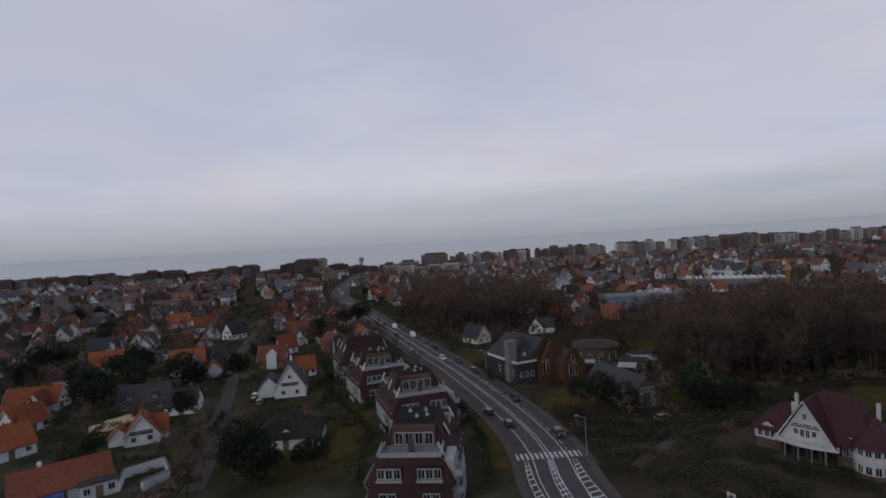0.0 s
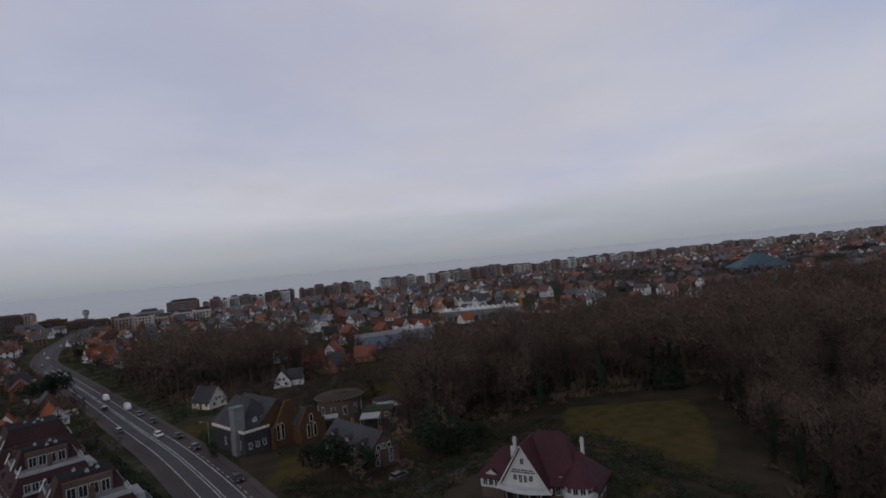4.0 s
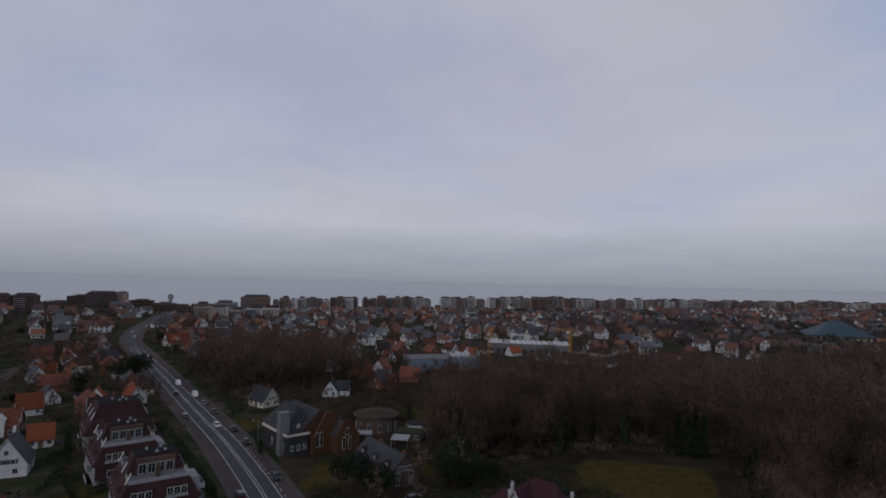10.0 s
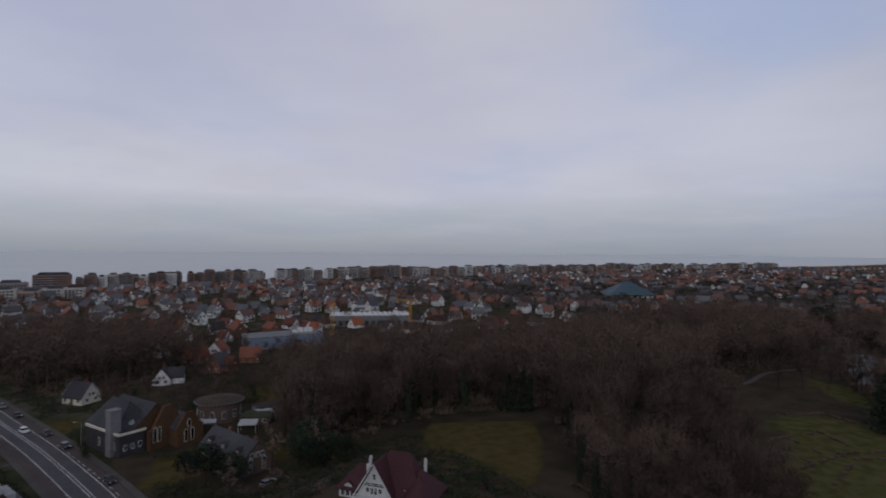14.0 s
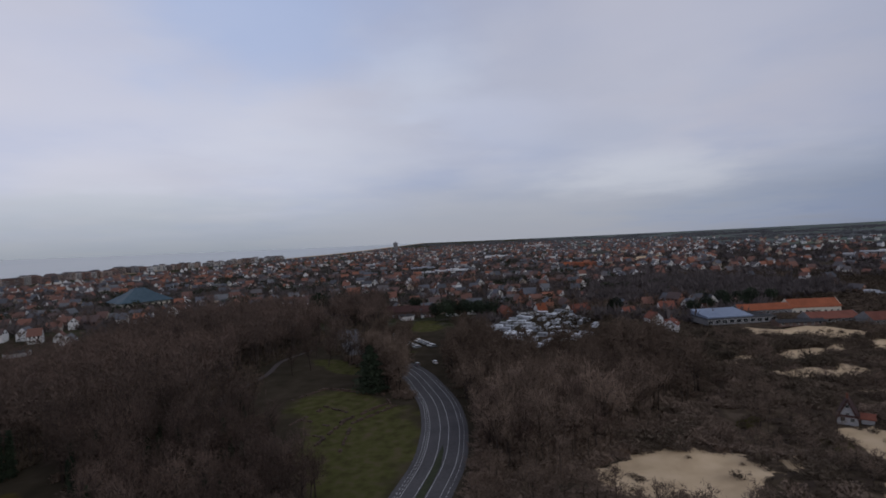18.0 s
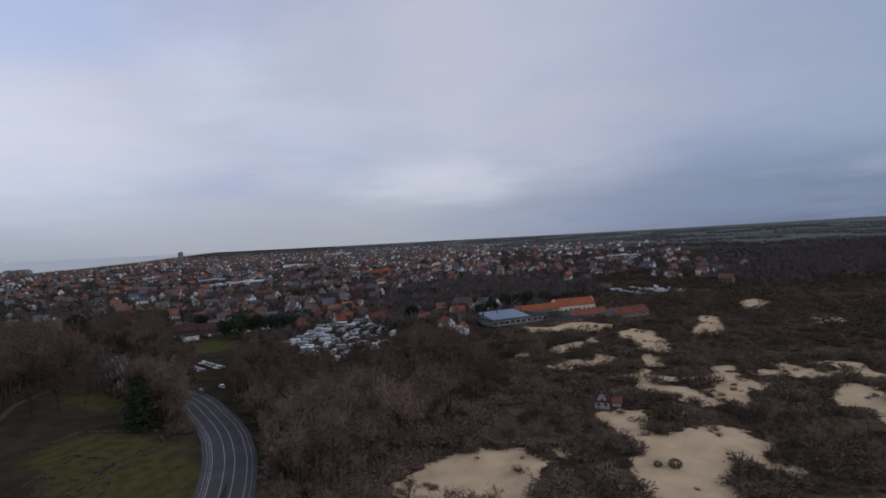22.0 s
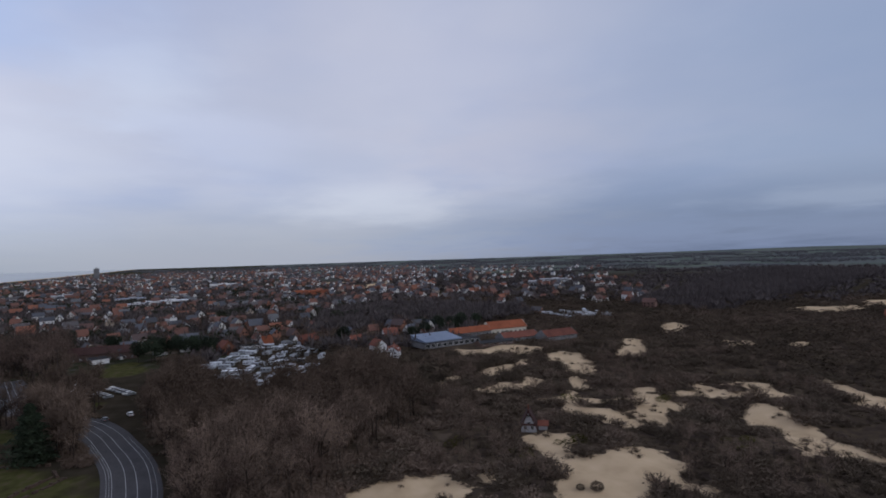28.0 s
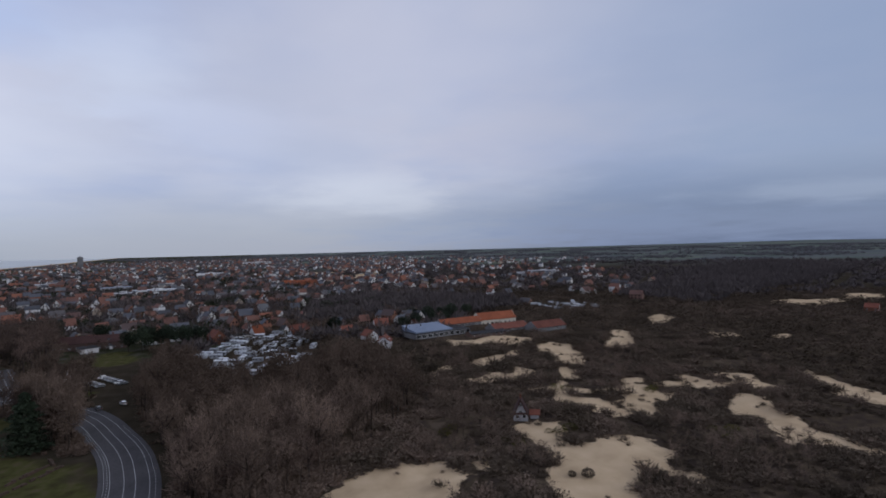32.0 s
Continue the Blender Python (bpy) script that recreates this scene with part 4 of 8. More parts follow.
wing(h, -1.5, -6.5, 0, 7, 5.5, 2.4, 5.4, "white", "orange", 2)
h = house(-96, 211, 25, 17, 10, 2.8, 8.2, "dark_brick", "slate", "large dark house with a broad black slate roof")
wing(h, 4, -5, 90, 8, 7, 2.8, 7, "dark_brick", "slate")
h = house(-38, 126, 5, 15, 11, 2.4, 7.0, "white", "thatch", "low white house under a heavy dark thatched roof", gable=False)
dormer(h, 0, -4.4, 2.6, 0, "white", "thatch", 2.4, 0.9, 2.4)
house(-76, 104, 38, 16, 9.5, 2.6, 6.2, "white", "coral_tile", "long white house with a faded red tiled roof", chimneys=((-0.2, 0.1),), white_chimney=True)
shed = thing("garden_shed", -76.0, 97.0, 0, 38, "low shed covered with a blue tarpaulin", "shed")
b = Build()
b.box(-4, 4, -1.8, 1.8, 0, 2.1)
part("wall", b, M["old_wood"], shed)
b = Build()
for k in range(8):
    z0, z1 = 2.15 + 0.10 * math.sin(k * 1.9), 2.15 + 0.10 * math.sin((k + 1) * 1.9)
    b.face([(-4.3 + 1.075 * k, -2.2, z0 - 0.25), (-3.225 + 1.075 * k, -2.2, z1 - 0.25), (-3.225 + 1.075 * k, 2.2, z1 + 0.35), (-4.3 + 1.075 * k, 2.2, z0 + 0.35)])
part("tarpaulin", b, M["tarpaulin"], shed, "wrinkled blue tarpaulin")
for x0, y0, x1, y1 in ((-65, 104, -67.5, 110), (-67.5, 110, -62, 115.5), (-62, 115.5, -57.5, 108.5), (-57.5, 108.5, -60, 103)):
    q = thing("garden_wall", x0, y0, 0, math.degrees(math.atan2(y1 - y0, x1 - x0)), "white rendered courtyard wall with a coping", "wall", "courtyard walls")
    n = math.hypot(x1 - x0, y1 - y0)
    b = Build()
    b.box(0, n, -0.15, 0.15, 0, 2.0)
    part("wall", b, M["white"], q)
    b = Build()
    b.box(-0.05, n + 0.05, -0.2, 0.2, 2.0, 2.1)
    part("coping", b, M["concrete"], q)
house(-69, 104, 38, 6, 5, 2.8, 3.2, "white", "flat_roof", "low white annex with a flat roof", gable=False, chimneys=())
h = house(-115, 145, 75, 9, 7.5, 2.5, 6.8, "white", "orange", "white house with an orange tiled roof among dark hedges", trim=True)
wing(h, 0, 5.5, 90, 6, 6, 2.6, 6.2, "white", "orange")
h = house(-127, 166, 10, 15, 8, 2.6, 6.8, "white", "orange", "long white house with an orange tiled roof", trim=True)
wing(h, 3, -5, 90, 6, 6, 2.6, 6.6, "white", "orange")
h = house(-105, 126, 60, 10, 8, 2.8, 7.4, "white", "orange", "white house with an orange tiled roof beside a drive")
wing(h, -1, 5, 90, 5, 5, 2.6, 5.8, "white", "orange", 1)
h = house(-136, 216, 30, 12, 9, 3.0, 8.2, "white", "orange", "white cottage with a bright orange roof", dorm=1)
wing(h, 2, -5, 90, 5, 5, 2.8, 6.6, "white", "orange", 1)
h = house(-158, 250, 20, 13, 9, 3.0, 8.6, "white", "slate", "white house with a slate roof")
wing(h, 4, -5, 90, 6, 6.5, 3, 7.6, "white", "slate", 1)
house(-110, 280, 60, 9, 8, 3.0, 8.4, "white", "slate", "small white house with a dark gable")
house(-76, 278, 5, 12, 8, 3.2, 7.5, "brick", "red_tile", "red brick house with a red tiled roof")
house(-165, 335, 20, 13, 9, 3.0, 8.6, "white", "orange", "white house with an orange tiled roof")
house(-177, 306, 10, 17, 11, 4.6, 5.2, "white", "flat_roof", "modern white flat-roofed house", gable=False, chimneys=(), rows=(0.9, 2.9))
house(-140, 312, 40, 12, 9, 3.2, 8.6, "white", "orange", "white house with an orange tiled roof")
house(12.5, 234, -50, 9, 8, 2.6, 7.4, "cream", "slate", "cream cottage with a dark roof and arched gable", trim=True)
h = house(-54, 443, 35, 17, 9, 3.0, 8.8, "white", "orange", "white house with a broad orange roof beside the road")
wing(h, -4, -5, 90, 8, 7, 3, 7.6, "white", "orange")
wing(h, 5, 4, 90, 7, 7, 3, 7.4, "white", "orange")
house(67, 363, 78, 9, 8, 3.4, 10, "white", "slate", "tall white gabled house with a slate roof by the wood", trim=True)
h = house(41, 249, 75, 8, 6.6, 2.6, 6.8, "white", "slate", "white house with dark timbering behind the church")
wing(h, 1, -5, 90, 6, 5, 2.8, 6.4, "white", "slate", 1)
house(43, 447, 20, 13, 9, 3.2, 8.6, "white", "orange", "white house with a bright orange roof beyond the wood")
house(73, 300, 60, 11, 9, 3.0, 8.0, "white", "red_tile", "pale house with a brown-red roof among trees")

h = house(66, 262, 40, 9, 8, 3.4, 8.6, "brick", "slate", "red brick house with a grey slate roof behind the round hall", gable_win=(2, 1))
wing(h, 2, -4, 90, 6, 5.5, 3.0, 6.8, "brick", "red_tile", 1)
house(60, 287, 15, 11, 8, 3.0, 7.6, "brick", "orange", "brick house with a dull orange roof among bare trees")
house(84, 276, -20, 10, 8, 3.0, 7.4, "brick", "red_tile", "low brick house with a red roof among bare trees")
house(48, 315, 60, 9, 8, 3.0, 8.0, "white", "slate", "white gabled house with a slate roof in its garden", trim=True)

# ---------- villa with a great white gable ----------
def box_part(name, parent, mat, *dims, label=""):
    b = Build()
    b.box(*dims)
    return part(name, b, M[mat], parent, label)


def roof_hip(a0, a1, c0, c1, eave, ridge, inset, mat, parent, along_x=True, name="roof"):
    """A hipped roof over a rectangle, its ridge shortened by inset at each end."""
    b = Build()
    e = [(a0, c0), (a1, c0), (a1, c1), (a0, c1)]
    b.solid([(x, y, eave - 0.2) for x, y in e], [(x, y, eave) for x, y in e])
    if along_x:
        m = (c0 + c1) / 2
        p, q = (a0 + inset, m, ridge), (a1 - inset, m, ridge)
        b.face([(a0, c0, eave), (a1, c0, eave), q, p])
        b.face([(a1, c1, eave), (a0, c1, eave), p, q])
        b.face([(a1, c0, eave), (a1, c1, eave), q])
        b.face([(a0, c1, eave), (a0, c0, eave), p])
    else:
        m = (a0 + a1) / 2
        p, q = (m, c0 + inset, ridge), (m, c1 - inset, ridge)
        b.face([(a1, c0, eave), (a1, c1, eave), q, p])
        b.face([(a0, c1, eave), (a0, c0, eave), p, q])
        b.face([(a0, c0, eave), (a1, c0, eave), p])
        b.face([(a1, c1, eave), (a0, c1, eave), q])
    return part(name, b, M[mat], parent)


def villa():
    top = thing("villa", 59.9, 92.0, 3.5, -53.1, "white villa with a tall timbered gable and plum tiled roofs", "villa")
    box_part("plinth_wall", top, "dark_brick", -9.6, 12.2, 2.2, 9.5, 0, 2.3, label="dark brick lower wall")
    box_part("wall", top, "villa_white", -9.7, -3.8, 2.1, 9.6, 2.3, 5.2)
    box_part("side_wall", top, "old_wood", -3.8, 12.3, 2.1, 9.6, 2.3, 5.2)
    box_part("veranda_wall", top, "old_wood", -4.2, 4.2, 0.3, 2.2, 0, 4.6)
    g = Build()
    g.solid([(-4.3, 0, 4.6), (4.3, 0, 4.6), (0, 0, 12.6)], [(-4.3, 0.35, 4.6), (4.3, 0.35, 4.6), (0, 0.35, 12.6)])
    part("gable", g, M["villa_white"], top, "white boarded gable")
    r = Build()
    for s in (-1, 1):
        lo = [(s * 4.9, -0.6, 4.0), (s * 4.9, 7.0, 4.0), (0, 7.0, 13.0), (0, -0.6, 13.0)]
        r.solid(lo, [(x + s * 0.2, y, z + 0.18) for x, y, z in lo])
    part("gable_roof", r, M["plum"], top)
    for s in (-1, 1):
        b = Build()
        b.solid([(s * 5.0, -0.72, 3.7), (0, -0.72, 12.9), (0, -0.72, 13.2), (s * 5.25, -0.72, 3.75)], [(s * 5.0, -0.6, 3.7), (0, -0.6, 12.9), (0, -0.6, 13.2), (s * 5.25, -0.6, 3.75)])
        part("bargeboard", b, M["frame"], top, "white painted bargeboard")
    # curved balcony apron under the gable, on posts
    a = Build()
    n = 14
    front = [(-5.2 + 10.4 * k / n, -1.5 * math.cos((-1 + 2 * k / n) * 1.4)) for k in range(n + 1)]
    a.solid([(x, y - 0.12, 3.7) for x, y in front] + [(5.2, 0.3, 3.7), (-5.2, 0.3, 3.7)], [(x, y, 4.5) for x, y in front] + [(5.2, 0.3, 4.6), (-5.2, 0.3, 4.6)])
    part("balcony", a, M["villa_white"], top, "white curved balcony apron")
    for x in (-3.2, -1.0, 1.2, 3.4):
        b = Build()
        b.tube(x, -0.9, 0, 3.8, 0.16, 0.14, 8)
        part("post", b, M["concrete"], top)
        box_part("veranda_window", top, "glass", x - 0.9, x + 0.7, 0.24, 0.32, 1.0, 3.2)
    box_part("veranda_floor", top, "cycle", -5, 5, -2.2, 0.3, 0, 0.3)
    # two painted lines of writing across the gable
    for row, (z, half, sizes) in enumerate(((7.75, 1.95, (0.9, 0.35, 1.3, 0.7)), (7.3, 2.3, (0.6, 1.0, 0.4, 1.2, 0.8)))):
        x = -half
        gap = (2 * half - sum(sizes)) / (len(sizes) - 1)
        for w in sizes:
            box_part("lettering_bar", top, "lettering", x, x + w, -0.05, 0.0, z, z + 0.26)
            x += w + gap
    for x, w, h in ((-1.55, 0.85, 1.3), (-0.5, 0.75, 1.7), (0.4, 0.75, 1.7), (1.45, 0.85, 1.3)):
        window(top, x, -0.02, 6.75 - h + 0.2, 0, w, h)
    window(top, 0, -0.02, 9.0, 0, 0.8, 1.4)
    roof_hip(-3.0, 10.0, 1.6, 10.2, 5.4, 14.2, 4.0, "plum", top)
    roof_hip(-10.4, 1.0, 1.4, 9.8, 4.6, 10.0, 4.2, "plum", top)
    roof_hip(4.0, 13.4, 0.8, 9.9, 5.0, 10.6, 4.4, "plum", top)
    for x in (-8.7, -7.5, -6.3):
        window(top, x, 2.08, 2.7, 0, 1.0, 1.7)
    for x in (5.6, 6.8):
        window(top, x, 2.08, 2.5, 0, 1.0, 1.8)
    for x, z in ((-7.2, 5.0), (6.4, 5.4)):
        d = dormer(top, x, 1.9, z - 0.6, 0, "villa_white", "plum", 2.2, 1.1, 2.6)
    for s in (2.5, 5.0, 7.5):
        window(top, -9.62, s + 1, 1.6, -90)
        window(top, 12.22, s + 1, 1.6, 90)
    # round bay with its cone
    bay = Build()
    bay.tube(9.6, 2.0, 0.9, 3.0, 2.7, 2.7, 20)
    bay.tube(9.6, 2.0, 3.0, 4.0, 2.95, 2.95, 20)
    bay.tube(9.6, 2.0, 4.0, 6.0, 2.6, 2.6, 20)
    bp = part("bay", bay, M["villa_white"], top, "white round bay with two rows of windows")
    foot = Build()
    foot.tube(9.6, 2.0, 0, 0.9, 2.72, 2.72, 20)
    part("bay_plinth", foot, M["dark_brick"], top)
    cone = Build()
    cone.tube(9.6, 2.0, 5.9, 10.2, 3.3, 0.15, 20)
    part("bay_roof", cone, M["plum"], top)
    for zz, rr, h in ((1.0, 2.72, 1.7), (4.4, 2.62, 1.3)):
        for k in range(7):
            a = -90 + (k - 3) * 27
            window(top, 9.6 + rr * math.cos(radians(a)), 2.0 + rr * math.sin(radians(a)), zz, a + 90, 1.0, h)
    for x, y, z in ((-2.0, 2.3, 10.6), (9.4, 6.3, 10.0)):
        b = Build()
        b.box(x - 0.28, x + 0.28, y - 0.26, y + 0.26, z - 2.5, z + 2.8)
        b.box(x - 0.35, x + 0.35, y - 0.33, y + 0.33, z + 2.3, z + 2.5)
        b.box(x - 0.26, x - 0.05, y - 0.15, y + 0.15, z + 2.8, z + 3.15)
        b.box(x + 0.05, x + 0.26, y - 0.15, y + 0.15, z + 2.8, z + 3.15)
        part("chimney", b, M["villa_white"], top, "white rendered chimney with pots")
    box_part("side_chimney", top, "villa_white", -2.9, -2.3, 2.1, 2.6, 8.5, 11.6)
    top.scale = (0.93, 0.93, 0.81)


villa()


# ---------- church, round hall and the buildings about them ----------
def church():
    top = thing("church", 34.5, 165.5, 0, 24, "brown brick church with stepped gables and slate roofs", "church")
    # tall rear nave
    w, r = gabled(18, 12, 6.5, 12.0, 0.2)
    for nm, b, mt in (("nave_wall", w, "brown_brick"), ("nave_roof", r, "slate")):
        ob = part(nm, b, M[mt], top)
        ob.matrix_basis = pose(-2.5, 15, 0, 0, 0, 90)
    # front gable, wall higher than the roof behind it
    for nm, x0, x1, y0, y1, ap, ev in (("front_gable", -5.6, 4.4, 3.2, 4.0, 11.6, 5.0), ("porch_gable", -0.4, 7.0, -1.0, -0.3, 9.4, 5.2)):
        m = (x0 + x1) / 2
        b = Build()
        ring = [(x0, 0), (x1, 0), (x1, ev), (m + 1.1, ap), (m - 1.1, ap), (x0, ev)]
        b.solid([(x, y0, z) for x, z in ring], [(x, y1, z) for x, z in ring])
        part(nm, b, M["brown_brick"], top)
    w, r = gabled(5.0, 7.0, 4.8, 8.8, 0.1)
    for nm, b, mt in (("porch_wall", w, "brown_brick"), ("porch_roof", r, "slate")):
        part(nm, b, M[mt], top).matrix_basis = pose(3.2, 1.6, 0, 0, 0, 90)
    # tall lancet windows, dark glass in stone reveals
    def lancet(x, y, z, w, h):
        for nm, mt, grow, deep in (("reveal", "cream", 0.14, 0.02), ("lancet", "glass", 0.0, 0.06)):
            g = Build()
            w2, n = w / 2 + grow, 6
            ring = [(-w2, -grow), (w2, -grow)] + [(w2 * math.cos(math.pi * k / n), h + w2 * 1.3 * math.sin(math.pi * k / n)) for k in range(n + 1)]
            g.solid([(x + p, y - deep, z + q) for p, q in ring], [(x + p, y + 0.1, z + q) for p, q in ring])
            part(nm, g, M[mt], top)

    for x, z, h in ((2.2, 1.2, 2.9), (4.2, 1.2, 2.9), (3.2, 5.4, 1.4)):
        lancet(x, -1.02, z, 0.8, h)
    for x in (-4.5, -3.2):
        lancet(x, 3.18, 2.0, 0.7, 3.6)
    for y0, x0, x1, m, ap, ev in ((3.2, -5.6, 4.4, -0.6, 11.6, 5.0), (-1.0, -0.4, 7.0, 3.3, 9.4, 5.2)):
        for sx, xe in ((-1, x0), (1, x1)):
            g = Build()
            lo = [(xe, y0 - 0.12, ev), (m + sx * 1.1, y0 - 0.12, ap), (m + sx * 1.1, y0 + 0.85, ap), (xe, y0 + 0.85, ev)]
            g.solid(lo, [(x, y, z + 0.16) for x, y, z in lo])
            part("coping", g, M["brown_brick"], top)
    for k in range(3):
        box_part("buttress", top, "brown_brick", -6.4 + k * 6.6, -5.6 + k * 6.6, 2.6 - 3.7 * (k > 0), 4.0 - 3.7 * (k > 0), 0, 5.5)
    # slate-clad side hall with pale parapets
    box_part("side_hall", top, "slate", -13.5, -6.5, 4.5, 22, 0, 6.0)
    box_part("parapet", top, "cream", -13.7, -6.4, 4.2, 4.6, 5.9, 6.5, label="pale stone parapet")
    box_part("parapet", top, "cream", -13.8, -13.4, 4.6, 22.2, 5.9, 6.5, label="pale stone parapet")
    roof_hip(-13.2, -1.5, 7.0, 24, 6.3, 13.2, 4.0, "slate", top, along_x=False)
    for k in range(3):
        window(top, -12 + k * 2, 4.46, 1.6, 0, 1.0, 1.6)
        window(top, -13.52, 7 + k * 4, 1.6, -90, 1.0, 2.2)
    for k in range(2):
        dormer(top, -8.6 + k * 2.2, 7.6, 7.2, 0, "plaster", "slate", 1.4, 1.2, 2.0)
    tower = Build()
    tower.box(-14.6, -11.8, 7.0, 9.6, 0, 12.2)
    tower.box(-14.75, -11.65, 6.85, 9.75, 12.2, 12.5)
    part("tower", tower, M["concrete"], top, "plain grey concrete bell tower")


church()


def round_hall():
    top = thing("round_hall", 50.5, 187, 0, 0, "round brick hall with a flat saucer roof and toothed rim", "hall")
    b = Build()
    b.tube(0, 0, 0, 6.0, 6.9, 6.9, 40)
    part("wall", b, M["dark_brick"], top)
    b = Build()
    b.tube(0, 0, 6.0, 6.35, 7.5, 7.7, 40)
    b.tube(0, 0, 6.35, 7.0, 7.4, 3.0, 40)
    part("roof", b, M["old_wood"], top)
    for k in range(40):
        a = 2 * math.pi * k / 40
        b = Build()
        b.box(7.4, 7.8, -0.18, 0.18, 6.05, 6.3)
        part("rim_tooth", b, M["plaster"], top).matrix_basis = pose(0, 0, 0, 0, 0, math.degrees(a))
    b = Build()
    b.tube(0, 0, 6.9, 7.3, 2.4, 2.2, 20)
    part("roof_light", b, M["old_wood"], top)
    for k in range(12):
        a = 30 * k
        window(top, 6.92 * math.cos(radians(a)), 6.92 * math.sin(radians(a)), 1.4, a + 90, 1.3, 2.6)


round_hall()
house(45.5, 144, -72, 20, 8.5, 4.0, 8.0, "dark_brick", "slate", "long brick presbytery with a slate roof and white windows", rows=(0.8, 2.6), per=7, gable_win=(3, 1), chimneys=((0.4, 0.1), (-0.2, 0.1)), dorm=3)
house(60, 176, -30, 9, 7, 2.6, 3.4, "dark_brick", "hedge", "low garden pavilion with a green planted roof", gable=False, chimneys=())
house(66, 186, 10, 8, 6, 2.4, 3.2, "grey", "flat_roof", "small grey garden pavilion", gable=False, chimneys=())


def canopy(x, y, rot, w, d, label):
    top = thing("canopy", x, y, 0, rot, label, "canopy")
    b = Build()
    b.solid([(-w / 2, -d / 2, 2.6), (w / 2, -d / 2, 2.6), (w / 2, d / 2, 3.1), (-w / 2, d / 2, 3.1)], [(-w / 2, -d / 2, 2.75), (w / 2, -d / 2, 2.75), (w / 2, d / 2, 3.25), (-w / 2, d / 2, 3.25)])
    part("canopy_roof", b, M["plaster"], top)
    for sx in (-1, 1):
        for sy in (-1, 1):
            b = Build()
            b.tube(sx * (w / 2 - 0.2), sy * (d / 2 - 0.2), 0, 2.7, 0.07, 0.07, 6)
            part("post", b, M["steel"], top)


canopy(55, 168, -25, 5.5, 4.5, "pale flat canopy on steel posts")
canopy(63, 177, -10, 6.0, 4.0, "pale flat canopy on steel posts")
canopy(44, 176, -20, 6.5, 2.6, "pale flat canopy on steel posts")


